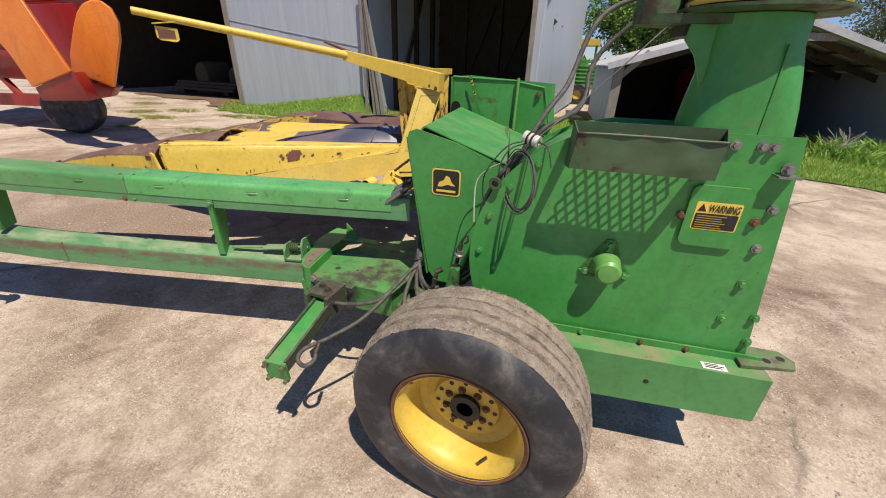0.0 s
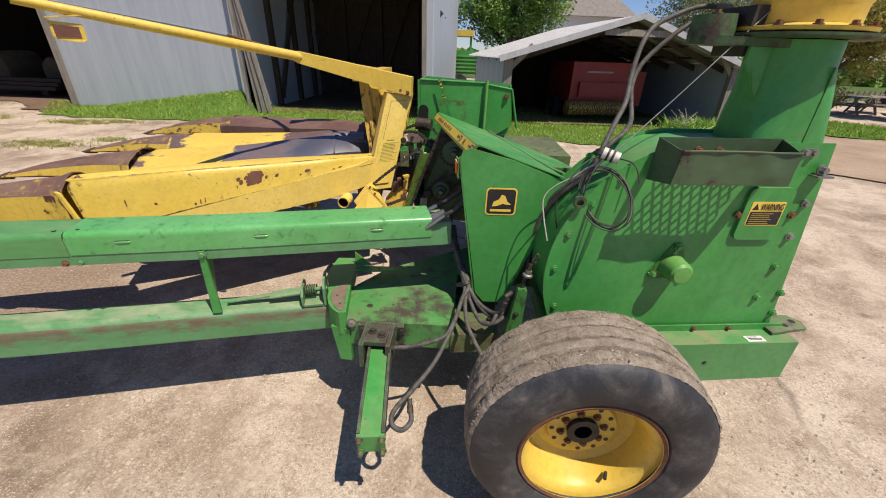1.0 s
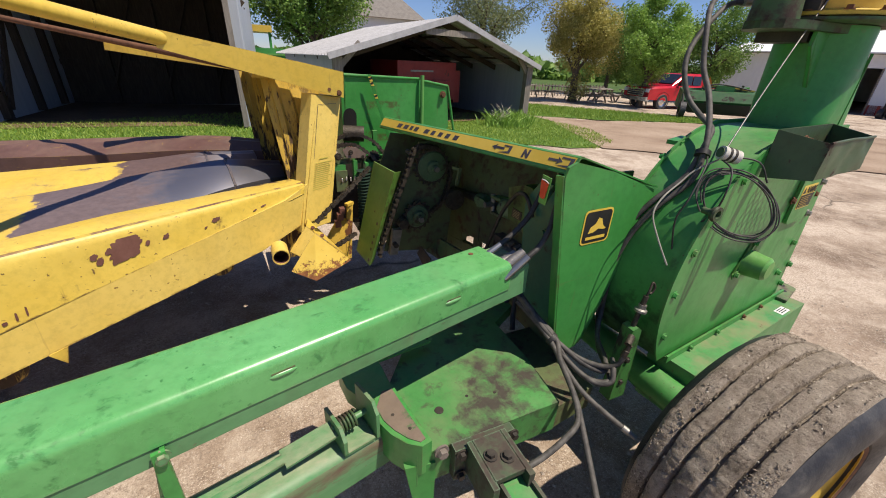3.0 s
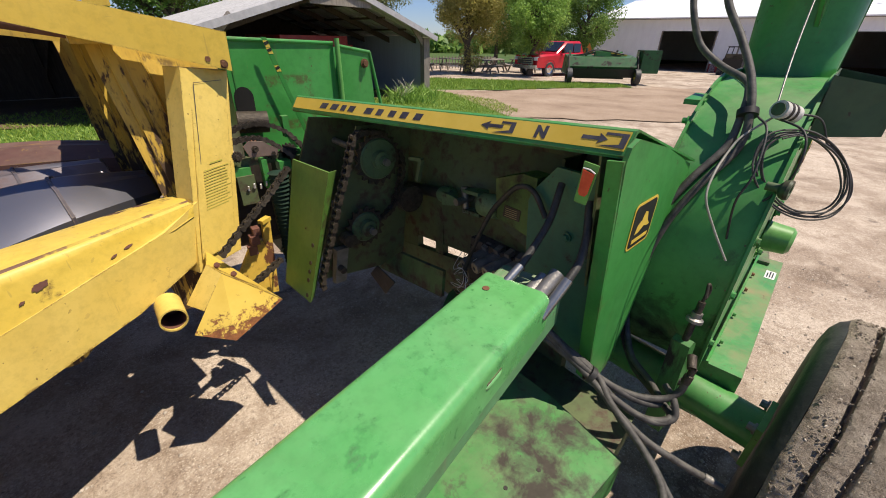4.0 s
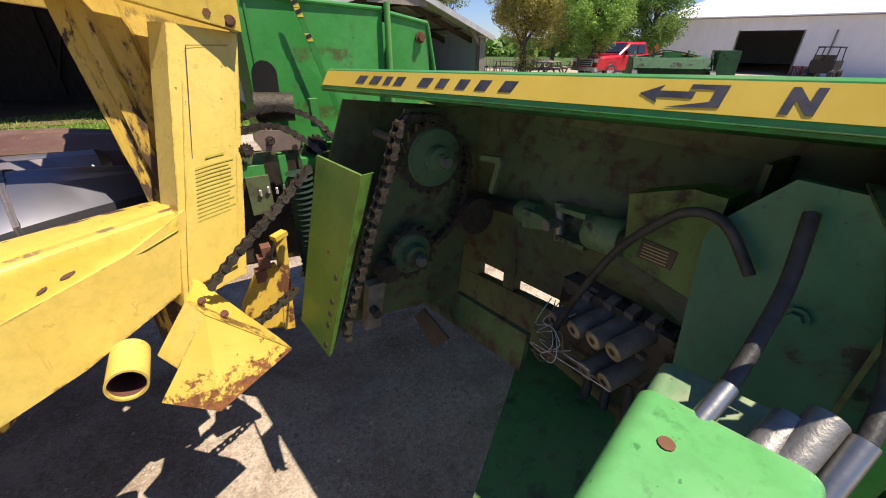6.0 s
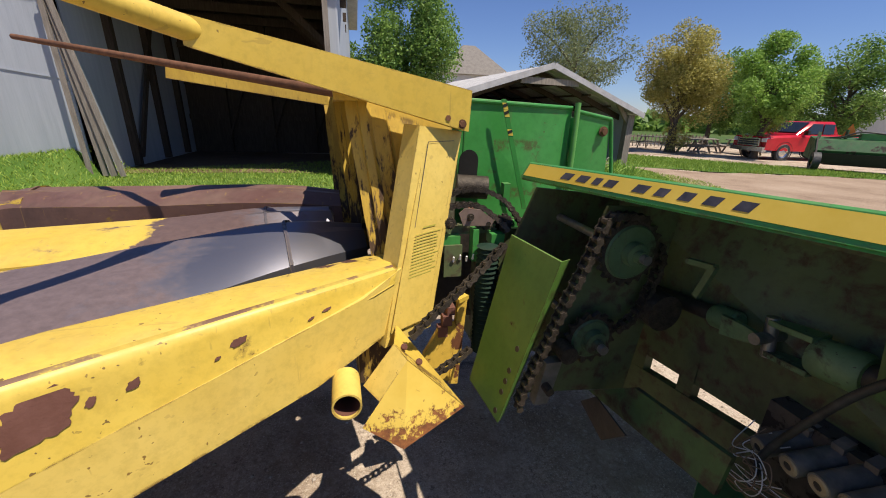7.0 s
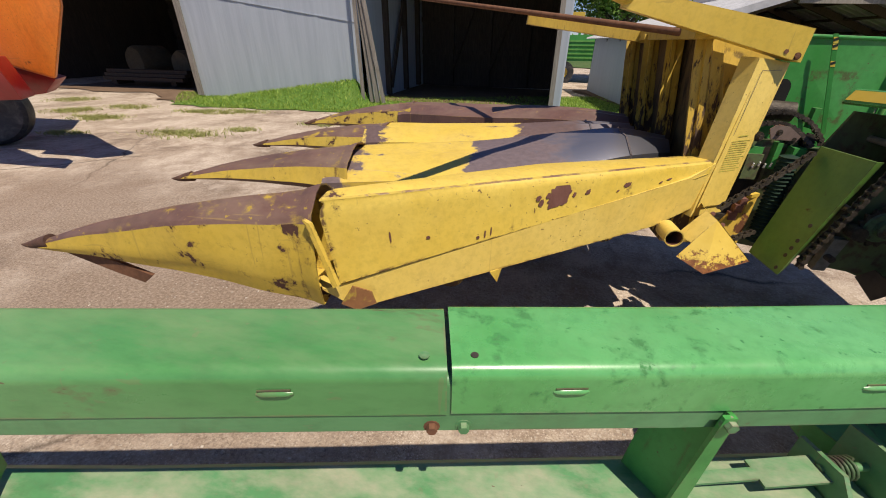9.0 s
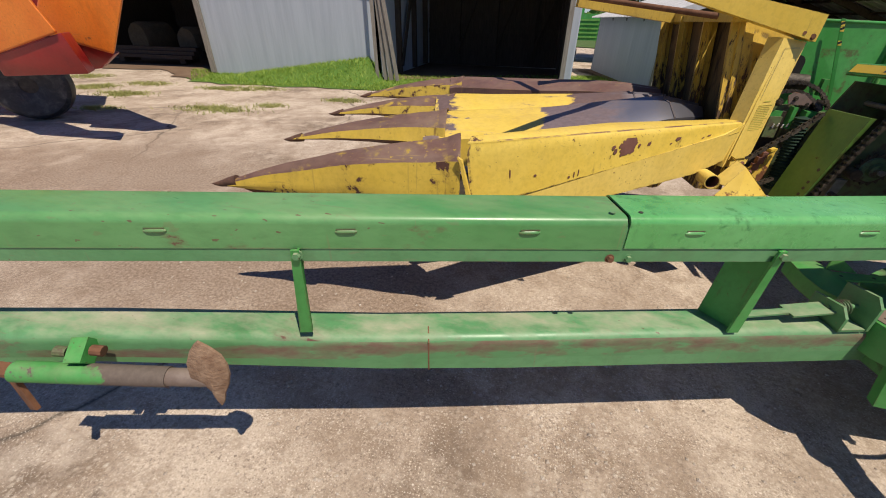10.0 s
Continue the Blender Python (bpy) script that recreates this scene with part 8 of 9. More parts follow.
def ribbed(a, b, z0, z1, t=0.02, pitch=0.9, depth=0.006, top=None):
    """Sheet siding with small ribs from a to b; top(t) gives the upper edge."""
    a, b = Vector((*a, 0)), Vector((*b, 0))
    d = (b - a)
    n = Vector((d.y, -d.x, 0)).normalized()
    k = max(1, int(d.length / pitch))
    bm = B()
    fr, bk = [], []
    for i in range(k + 1):
        for o, h in ((0.0, 0), (0.72, 0), (0.80, depth), (0.92, depth)):
            q = (i + o) / k
            if q > 1:
                break
            p = a + d * q + n * h
            zt = top(q) if top else z1
            fr.append((p, zt))
    lo = [bm.verts.new((p.x, p.y, z0)) for p, _ in fr]
    hi = [bm.verts.new((p.x, p.y, z)) for p, z in fr]
    lob = [bm.verts.new((p.x - n.x * t, p.y - n.y * t, z0)) for p, _ in fr]
    hib = [bm.verts.new((p.x - n.x * t, p.y - n.y * t, z)) for p, z in fr]
    for i in range(len(fr) - 1):
        bm.faces.new((lo[i], lo[i + 1], hi[i + 1], hi[i]))
        bm.faces.new((lob[i + 1], lob[i], hib[i], hib[i + 1]))
        bm.faces.new((hi[i], hi[i + 1], hib[i + 1], hib[i]))
    return bm


shedA = thing("machine_shed", (-5, 14, 0), "old white metal-sided machine shed with open dark bays", "shed")
CA, CB, CC, CD = (-9.75, 11.0), (-5.05, 11.15), (-0.50, 11.05), (-0.29, 11.06)
part("wall", ribbed(CA, CB, -0.1, 4.74), TIN, shedA, "weathered pale sheet-metal wall")
part("wall", ribbed(CC, CD, -0.1, 4.74), TIN, shedA, "narrow sheet-metal wall strip")
part("wall", ribbed(CD, (0.05, 20.5), -0.1, 4.4, 0.02, 0.9, 0.0015, gable_top(11.07, 20.5)), TIN, shedA, "shaded end wall")
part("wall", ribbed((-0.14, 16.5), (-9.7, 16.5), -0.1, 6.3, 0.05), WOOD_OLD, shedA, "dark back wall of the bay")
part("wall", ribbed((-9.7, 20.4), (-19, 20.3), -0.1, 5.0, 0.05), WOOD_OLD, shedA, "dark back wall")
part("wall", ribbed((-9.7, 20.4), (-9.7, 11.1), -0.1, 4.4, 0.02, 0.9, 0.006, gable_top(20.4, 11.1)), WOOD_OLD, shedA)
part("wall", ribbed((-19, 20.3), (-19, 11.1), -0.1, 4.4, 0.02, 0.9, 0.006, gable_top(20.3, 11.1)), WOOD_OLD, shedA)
bm = B()
poly(bm, [(-5.05, 11.13, 3.3), (-0.5, 11.05, 3.3), (-0.5, 11.05, 4.74), (-5.05, 11.13, 4.76)], (0, 0.03, 0))
part("lintel_sheet", bm, TIN, shedA, "sheet metal over the bay")
bm = B()
poly(bm, [(-19.3, 11.0, 3.9), (-9.75, 11.0, 3.9), (-9.75, 11.0, 4.72), (-19.3, 11.0, 4.72)], (0, 0.03, 0))
part("lintel_sheet", bm, TIN, shedA)
bm = B()
poly(bm, [(-19.6, 10.6, 4.55), (0.4, 10.6, 4.55), (0.4, 15.8, 6.6), (-19.6, 15.8, 6.6)], (0, 0, 0.05))
poly(bm, [(-19.6, 21.0, 4.5), (0.4, 21.0, 4.5), (0.4, 15.8, 6.6), (-19.6, 15.8, 6.6)], (0, 0, 0.05))
part("roof", bm, TIN_ROOF, shedA, "metal roof")
part("sheet_lap", beam(B(), (-9.7, 10.992, 2.38), (-5.07, 11.138, 1.71), 0.012, 0.016), TIN, shedA, "lapped sheet edge")
rnd = random.Random(31)
# splayed weathered boards at the door jamb
for k, (x0, x1, w) in enumerate(((-5.05, -4.78, 0.10), (-5.02, -4.62, 0.12), (-5.0, -4.45, 0.09), (-5.06, -4.95, 0.08))):
    bm = B()
    beam(bm, (x0, 11.03 - 0.03 * k, 3.3), (x1, 10.98 - 0.05 * k, 0.0), w, 0.025, (0, 1, 0))
    part("jamb_board", bm, WOOD_GREY, shedA, "loose weathered jamb board")
bm = beam(B(), (-0.50, 11.0, 0), (-0.52, 11.0, 3.4), 0.10, 0.10)
part("jamb_post", bm, WOOD_GREY, shedA)
bm = beam(B(), (-9.72, 10.95, 0), (-9.75, 10.95, 4.2), 0.14, 0.06, (0, 1, 0))
part("jamb_post", bm, WOOD_GREY, shedA)
part("wall", ribbed((-5.0, 16.45), (-5.0, 11.25), -0.1, 4.4, 0.02, 0.9, 0.006, gable_top(16.45, 11.25)), TIN, shedA, "grey sheet partition in the bay")
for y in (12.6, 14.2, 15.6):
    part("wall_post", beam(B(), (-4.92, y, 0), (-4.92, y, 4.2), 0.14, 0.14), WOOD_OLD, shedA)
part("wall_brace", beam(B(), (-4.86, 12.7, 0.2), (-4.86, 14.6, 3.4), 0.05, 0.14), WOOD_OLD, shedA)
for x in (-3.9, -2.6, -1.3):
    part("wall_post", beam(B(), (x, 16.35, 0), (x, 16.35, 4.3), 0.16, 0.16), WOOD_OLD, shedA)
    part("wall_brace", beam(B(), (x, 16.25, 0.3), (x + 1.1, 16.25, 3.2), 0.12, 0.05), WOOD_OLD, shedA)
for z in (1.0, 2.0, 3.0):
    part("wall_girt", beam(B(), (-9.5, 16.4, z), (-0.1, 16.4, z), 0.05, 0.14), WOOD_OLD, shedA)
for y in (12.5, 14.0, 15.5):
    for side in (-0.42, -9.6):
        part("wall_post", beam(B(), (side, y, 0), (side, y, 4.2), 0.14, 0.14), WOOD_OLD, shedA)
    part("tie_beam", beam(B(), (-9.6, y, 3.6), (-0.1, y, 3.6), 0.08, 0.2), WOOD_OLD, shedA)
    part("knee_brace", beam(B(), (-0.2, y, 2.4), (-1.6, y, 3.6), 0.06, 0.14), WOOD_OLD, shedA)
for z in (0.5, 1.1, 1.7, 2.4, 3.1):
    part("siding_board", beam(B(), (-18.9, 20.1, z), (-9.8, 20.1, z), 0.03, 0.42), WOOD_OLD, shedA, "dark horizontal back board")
# bales and scrap in the barn bay
for x, y, s in ((-12.9, 14.5, 0.5), (-15.6, 15.2, 0.55)):
    lathe(bm := B(), [(0.0, -0.6), (s * 0.9, -0.6), (s, -0.5), (s, 0.5), (s * 0.9, 0.6), (0, 0.6)], (x, y, s), (0.2, 1, 0), 24)
    rough_up(bm, 0.03, 6, x)
    single("hay_bale", bm, plain("old_straw", (0.09, 0.065, 0.035), (0.18, 0.13, 0.07), 40, 0.95, 0, 0.8), "round weathered hay bale in the dark barn", "bale", "bales in the barn")
stack = thing("timber_stack", (-13.2, 12.8, 0), "stack of old dark timber at the barn opening", "timber")
for i in range(5):
    part("timber", beam(B(), (-14.8, 12.6 + 0.1 * i, 0.19 + 0.105 * (i % 3)), (-11.6, 12.5 + 0.12 * i, 0.19 + 0.105 * (i % 3)), 0.24, 0.10), WOOD_OLD, stack)
for x in (-14.5, -12.2):
    part("bearer", box(B(), (x, 12.5, 0), (x + 0.2, 13.1, 0.14)), WOOD_OLD, stack)

# open-fronted shed across the yard
S0, S1 = V(1.50, 11.0, 0), V(7.60, 12.38, 0)
SD = (S1 - S0).normalized()
SN = V(-0.10, 0.995, 0)


def SP(a, b, z):
    """a: part of the front, b: metres back."""
    p = S0 + (S1 - S0) * a + SN * b
    return V(p.x, p.y, z)


shed2 = thing("pole_shed", (4.7, 13, -0.3), "low open-fronted pole shed with a galvanised gable roof", "shed")
EA, RZ, ER = 1.46, 2.43, 1.42
DEEP = 6.0
for a0, z0, a1, z1 in ((-0.045, EA - 0.02, 0.5, RZ), (1.045, ER - 0.04, 0.5, RZ)):
    prof = []
    for i in range(26):
        for o, h in ((0.0, 0.0), (0.80, 0.0), (0.86, 0.03), (0.94, 0.03)):
            prof.append((-0.35 + (DEEP + 0.5) * (i + o) / 26, h))
    rows = []
    for a, z in ((a0, z0), (a1, z1)):
        r = [SP(a, b, z + 0.03 + h) for b, h in prof]
        rows.append(r + [q - V(0, 0, 0.012) for q in r[::-1]])
    part("roof", loft(B(), rows), TIN_ROOF, shed2, "galvanised ribbed roof")
for a0, z0, a1, z1 in ((-0.045, EA, 0.5, RZ + .02), (1.045, ER - 0.02, 0.5, RZ + .02)):
    part("fascia_board", beam(B(), SP(a0, -0.38, z0), SP(a1, -0.38, z1), 0.03, 0.13), TIN_ROOF, shed2, "pale galvanised gable edge")
part("gable_tie", beam(B(), SP(0.36, -0.3, 2.10), SP(0.64, -0.3, 2.10), 0.04, 0.14), WOOD_GREY, shed2)
for a, z in ((0.0, EA), (1.0, ER)):
    part("corner_post", beam(B(), SP(a, -0.1, -0.5), SP(a, -0.1, z), 0.20, 0.20), WOOD_GREY, shed2, "weathered corner post")
    part("corner_brace", beam(B(), SP(a, -0.1, z - 0.25), SP(a + (0.09 if a < .5 else -.09), -0.1, z + 0.30), 0.06, 0.12), WOOD_GREY, shed2)
p, q = SP(0, 0, 0), SP(0, DEEP, 0)
part("wall", ribbed((q.x, q.y), (p.x, p.y), -0.6, EA + 0.07), TIN, shed2, "shaded grey side wall")
p2_, q2_ = SP(1, 0, 0), SP(1, DEEP, 0)
part("wall", ribbed((p2_.x, p2_.y), (q2_.x, q2_.y), -0.6, ER + 0.06), TIN, shed2)
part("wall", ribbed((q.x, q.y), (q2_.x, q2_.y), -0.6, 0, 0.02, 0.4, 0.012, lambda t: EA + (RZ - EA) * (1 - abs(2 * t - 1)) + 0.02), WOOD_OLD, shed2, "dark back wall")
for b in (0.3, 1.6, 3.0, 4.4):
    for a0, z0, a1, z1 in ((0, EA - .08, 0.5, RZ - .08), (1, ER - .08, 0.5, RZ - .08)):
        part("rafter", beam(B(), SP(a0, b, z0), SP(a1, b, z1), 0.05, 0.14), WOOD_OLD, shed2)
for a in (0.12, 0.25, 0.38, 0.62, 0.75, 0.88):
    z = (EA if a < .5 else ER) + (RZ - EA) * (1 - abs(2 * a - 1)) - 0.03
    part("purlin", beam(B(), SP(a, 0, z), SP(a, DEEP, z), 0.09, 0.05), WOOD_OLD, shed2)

# red baler standing in the shed
gz = fall(5, 13.5)
bal = thing("baler", (*SP(0.52, 2.2, 0).xy, gz), "red baler with a yellow tined pickup, parked in the shed", "baler")


def bbox(name, a0, a1, b0, b1, z0, z1, mat, parent, label="", bev=0.05):
    bm = poly(B(), [SP(a0, b0, gz + z0), SP(a1, b0, gz + z0), SP(a1, b1, gz + z0), SP(a0, b1, gz + z0)], (0, 0, z1 - z0))
    return part(name, bevel(bm, bev, 2), mat, parent, label)


bbox("body", 0.36, 0.70, 1.4, 3.6, 0.55, 1.62, RED_PAINT, bal, "red sheet-metal body")
bbox("side_door", 0.70, 0.74, 1.5, 3.5, 0.45, 1.40, RED_PAINT, bal)
bbox("stripe", 0.43, 0.56, 1.385, 1.40, 1.34, 1.385, STEEL, bal, "pale stripe", 0.005)
bbox("front_plate", 0.40, 0.66, 1.30, 1.40, 0.70, 1.10, RED_PAINT, bal, "red front plate", 0.03)
bm = B()
cyl(bm, SP(0.34, 1.15, gz + 0.42), SP(0.62, 1.15, gz + 0.42), 0.20, None, 20)
pick = part("pickup", bm, YELLOW_GRIMY, bal, "yellow pickup reel with tines")
for i in range(24):
    c = SP(0.345 + 0.27 * i / 23, 1.15, gz + 0.42)
    part("tine", beam(B(), c + V(0, -0.15, 0.10), c + V(0, -0.32, 0.02), 0.012, 0.012), YELLOW, pick)
for a in (0.345, 0.715):
    c = SP(a, 2.4, gz + 0.33)
    lathe(bm := B(), [(0.18, -0.1), (0.33, -0.11), (0.33, 0.11), (0.18, 0.1)], c, SD, 28)
    part("wheel", bm, TYRE, bal)
# weed clump by the shed post
rnd = random.Random(77)
for cx, cy, sx, sy, cnt, hi in ((6.15, 11.0, 0.34, 0.20, 420, 0.34), (6.0, 11.25, 0.16, 0.12, 160, 0.50), (7.2, 11.9, 0.3, 0.2, 260, 0.45)):
    blades("weed_clump", [(cx + rnd.gauss(0, sx), cy + rnd.gauss(0, sy)) for _ in range(cnt)], "leafy green weed clump at the shed front", 0.06, hi, 1.5, 78 + cnt, 0.020, LEAF_MID)
bm = B()
for k in range(26):
    a, b = rnd.uniform(0, 6.28), rnd.uniform(0.2, 0.55)
    hose(bm, [(6.0, 11.1, gz), (6.0 + 0.12 * math.cos(a), 11.1 + 0.12 * math.sin(a), gz + b * 0.8), (6.0 + 0.30 * math.cos(a + 0.8), 11.1 + 0.28 * math.sin(a + 0.8), gz + b * 1.25)], 0.0035, 4, 3)
single("dead_stalks", bm, CHAFF, "dry pale weed stalks beside the shed opening", "weeds")

# ---- trees ----
def tree(at, height, spread, trunk_r, trunk_h, leaf, label, seed, count=5200, size=0.2, gap=0.0, lift=0.35):
    count, size = int(count * 1.25), size * 0.92
    rnd = random.Random(seed)
    x, y = at
    z = fall(x, y)
    ob = thing("tree", (x, y, z), label, "tree", "yard trees")
    base = V(x, y, z - 0.05)
    bm = B()
    top = base + V(rnd.uniform(-.3, .3), rnd.uniform(-.3, .3), height * 0.62)
    prof = [base, base.lerp(top, 0.35) + V(rnd.uniform(-.1, .1), 0, 0), base.lerp(top, 0.7), top]
    pts = spline(prof, 4)
    rings = [circle(p, V(0, 0, 1), trunk_r * (1.25 if i == 0 else 1) * (1 - 0.8 * i / (len(pts) - 1)), 10) for i, p in enumerate(pts)]
    loft(bm, rings)
    ends = []
    for k in range(11):
        t = rnd.uniform(max(0.2, trunk_h / (height * 0.62)), 0.95)
        p = base.lerp(top, t)
        a = k * 2.4 + rnd.uniform(-.3, .3)
        ln = spread * rnd.uniform(0.5, 0.85)
        e = p + V(math.cos(a) * ln, math.sin(a) * ln, rnd.uniform(0.25, 0.6) * ln + 0.15 * height)
        q = p.lerp(e, 0.5) + V(0, 0, 0.1 * ln)
        br = spline([p, q, e], 3)
        loft(bm, [circle(w, e - p, trunk_r * 0.42 * (1 - 0.85 * i / (len(br) - 1)), 6) for i, w in enumerate(br)])
        ends += [e, q]
    part("trunk", bm, BARK, ob, "grey-brown trunk with limbs")
    cz = z + trunk_h + (height - trunk_h) * 0.5
    blobs = [(e, spread * rnd.uniform(0.24, 0.40)) for e in ends]
    for _ in range(16):
        a, b = rnd.uniform(0, 6.28), rnd.uniform(-1, 1)
        rr = spread * 0.75 * math.sqrt(max(0.05, 1 - b * b)) * rnd.uniform(0.5, 1)
        blobs.append((V(x + rr * math.cos(a), y + rr * math.sin(a), cz + b * (height - trunk_h) * 0.42), spread * rnd.uniform(0.22, 0.4)))
    blobs.append((top, spread * 0.4))
    verts, faces = [], []
    for _ in range(count):
        c, r = rnd.choice(blobs)
        v = Vector((rnd.gauss(0, 1), rnd.gauss(0, 1), rnd.gauss(0, 1)))
        v.normalize()
        p = c + v * r * rnd.random() ** 0.4
        if noise.noise(p * (1.6 / spread) * 2 + V(seed, 0, 0)) < gap - 0.35:
            continue
        s = size * rnd.uniform(0.6, 1.3)
        n1 = Vector((rnd.gauss(0, 1), rnd.gauss(0, 1), rnd.gauss(0, 0.7))).normalized()
        n2 = n1.cross(Vector((rnd.gauss(0, 1), rnd.gauss(0, 1), rnd.gauss(0, 1)))).normalized()
        k = len(verts)
        verts += [p - n1 * s * 0.5, p + n2 * s * 0.28 + n1 * s * 0.05, p + n1 * s * 0.5, p - n2 * s * 0.28 + n1 * s * 0.05]
        faces.append((k, k + 1, k + 2, k + 3))
    me = bpy.data.meshes.new("crown")
    me.from_pydata(verts, [], faces)
    me.materials.append(leaf)
    c = new("crown", me)
    c.parent = ob
    c.matrix_parent_inverse = HOME[ob.name].inverted()
    return ob


tree((3.0, 24.0), 8.2, 3.2, 0.28, 1.4, LEAF_DARK, "tall dark green leafy tree behind the sheds", 1, 26000, 0.17, -0.08)
tree((13.6, 26.0), 8.3, 3.4, 0.25, 2.0, LEAF_GREY, "thin-leaved grey-green tree behind the shed", 2, 26000, 0.14, 0.14)
tree((17.2, 20.8), 6.6, 2.3, 0.26, 0.2, LEAF_OLIVE, "bushy olive-yellow tree by the drive", 3, 34000, 0.125, -0.10)
tree((19.35, 17.75), 5.6, 2.05, 0.18, 1.2, LEAF_MID, "round green tree by the parked pickup", 4, 26000, 0.125, -0.10)
tree((25.5, 26.5), 6.2, 2.8, 0.2, 1.2, LEAF_DARK, "dark green tree beyond the drive", 5, 14000, 0.20)
tree((32.0, 27.0), 6.0, 2.6, 0.2, 1.2, LEAF_DARK, "dark green tree beyond the drive", 6, 12000, 0.20)
tree((28.9, 20.7), 6.4, 2.7, 0.2, 0.8, LEAF_DARK, "dark green tree beside the white barn", 9, 20000, 0.16, -0.05)
tree((15.0, 29.0), 3.4, 2.0, 0.15, 0.6, LEAF_DARK, "low dark tree in the distance", 7, 8000, 0.2)
tree((44.0, 3.0), 7.5, 3.4, 0.25, 1.4, LEAF_DARK, "dark green tree by the lane", 8, 12000, 0.22)


def hedge_line():
    rnd = random.Random(90)
    verts, faces = [], []
    for _ in range(16000):
        a = rnd.uniform(radians(-20), radians(115))
        r = rnd.uniform(70, 95)
        h = 2.6 + 1.6 * noise.noise(V(a * 14, 0, 5)) + 0.8 * noise.noise(V(a * 50, 0, 5))
        p = V(r * math.cos(a), r * math.sin(a), -0.6 + rnd.random() ** 0.7 * max(0.5, h))
        s = rnd.uniform(0.5, 1.1)
        n1 = Vector((rnd.gauss(0, 1), rnd.gauss(0, 1), rnd.gauss(0, 1))).normalized()
        n2 = n1.cross(Vector((rnd.gauss(0, 1), rnd.gauss(0, 1), rnd.gauss(0, 1)))).normalized()
        k = len(verts)
        verts += [p - n1 * s, p + n2 * s * .6, p + n1 * s, p - n2 * s * .6]
        faces.append((k, k + 1, k + 2, k + 3))
    me = bpy.data.meshes.new("far_woods")
    me.from_pydata(verts, [], faces)
    me.materials.append(LEAF_DARK)
    return tagged(new("far_woods", me), "far line of dark green woods on the horizon", "woods", kind="stuff")


hedge_line()

# ---- white barn ----
BL, BR = V(33.9, 22.8, 0), V(37.7, 7.4, 0)
BD = (BR - BL).normalized()
BN = V(-BD.y, BD.x, 0)
BLEN = 44.0
gb = -0.5


def BP(a, b, z):
    p = BL + BD * a + BN * b
    return V(p.x, p.y, gb + z)


WHITE_ROOF = boards("white_roof_sheet", (0.74, 0.74, 0.74), (0.79, 0.79, 0.79), (0.82, 0.82, 0.82), (0.5, 0.5, 0.2), 0.45)
barn = thing("white_barn", (*BL.xy, gb), "long white metal barn with a pale roof and wide doors", "barn")
doors = [(5.1, 8.8), (10.4, 13.9), (16.1, 19.3)]
EAVE, RIDGE_Z, DOOR = 3.6, 5.7, 2.75
BDEEP = 24.0
edges = [0.0] + [e for d_ in doors for e in d_] + [BLEN]
for i in range(0, len(edges), 2):
    p, q = BP(edges[i], 0, 0), BP(edges[i + 1], 0, 0)
    part("wall", ribbed((q.x, q.y), (p.x, p.y), gb - 0.2, gb + EAVE, 0.03, 0.5), WHITE_WALL, barn, "white metal wall")
    if 0 < i < 6:
        poly(bm := B(), [BP(edges[i], -0.03, 0), BP(edges[i + 1], -0.03, 0), BP(edges[i + 1], -0.03, 0.6), BP(edges[i], -0.03, 0.6)], BN * 0.02)
        part("base_band", bm, RED_PAINT, barn, "dull red base band")
for a, b in doors:
    poly(bm := B(), [BP(a, 0, DOOR), BP(b, 0, DOOR), BP(b, 0, EAVE), BP(a, 0, EAVE)], BN * 0.03)
    part("door_head", bm, WHITE_WALL, barn)
    for c in (a, b):
        part("door_trim", beam(B(), BP(c, -0.03, 0), BP(c, -0.03, DOOR), 0.08, 0.08), WOOD_GREY, barn)
poly(bm := B(), [BP(10.4, 0.06, 0), BP(13.9, 0.06, 0), BP(13.9, 0.06, DOOR), BP(10.4, 0.06, DOOR)], BN * 0.04)
part("sliding_door", bm, WHITE_WALL, barn, "closed white sliding door")
part("eave_trim", beam(B(), BP(-0.3, -0.35, EAVE - 0.02), BP(BLEN + .3, -0.35, EAVE - 0.02), 0.05, 0.12), WOOD_GREY, barn)
p, q = BP(0, 0, 0), BP(0, BDEEP, 0)
part("wall", ribbed((p.x, p.y), (q.x, q.y), gb - .2, gb + EAVE, 0.03, 0.9, 0.012, lambda t: gb + EAVE + (RIDGE_Z - EAVE) * (1 - abs(2 * t - 1))), WHITE_WALL, barn, "white gable wall")
p, q = BP(0, BDEEP, 0), BP(BLEN, BDEEP, 0)
part("wall", ribbed((p.x, p.y), (q.x, q.y), gb - .2, gb + EAVE, 0.03, 0.5), WHITE_WALL, barn)
p, q = BP(BLEN, 0, 0), BP(BLEN, BDEEP, 0)
part("wall", ribbed((q.x, q.y), (p.x, p.y), gb - .2, gb + EAVE, 0.03, 0.9, 0.012, lambda t: gb + EAVE + (RIDGE_Z - EAVE) * (1 - abs(2 * t - 1))), WHITE_WALL, barn)
for b0, b1 in ((-0.4, BDEEP / 2), (BDEEP + 0.4, BDEEP / 2)):
    poly(bm := B(), [BP(-0.4, b0, EAVE - 0.03), BP(BLEN + .4, b0, EAVE - 0.03), BP(BLEN + .4, b1, RIDGE_Z), BP(-0.4, b1, RIDGE_Z)], (0, 0, 0.08))
    part("roof", bm, WHITE_ROOF, barn, "bright pale metal roof")
# house roof behind the trees
hs = thing("farmhouse", (9.6, 36, -0.5), "pale farmhouse with a grey hipped roof behind the trees", "house")
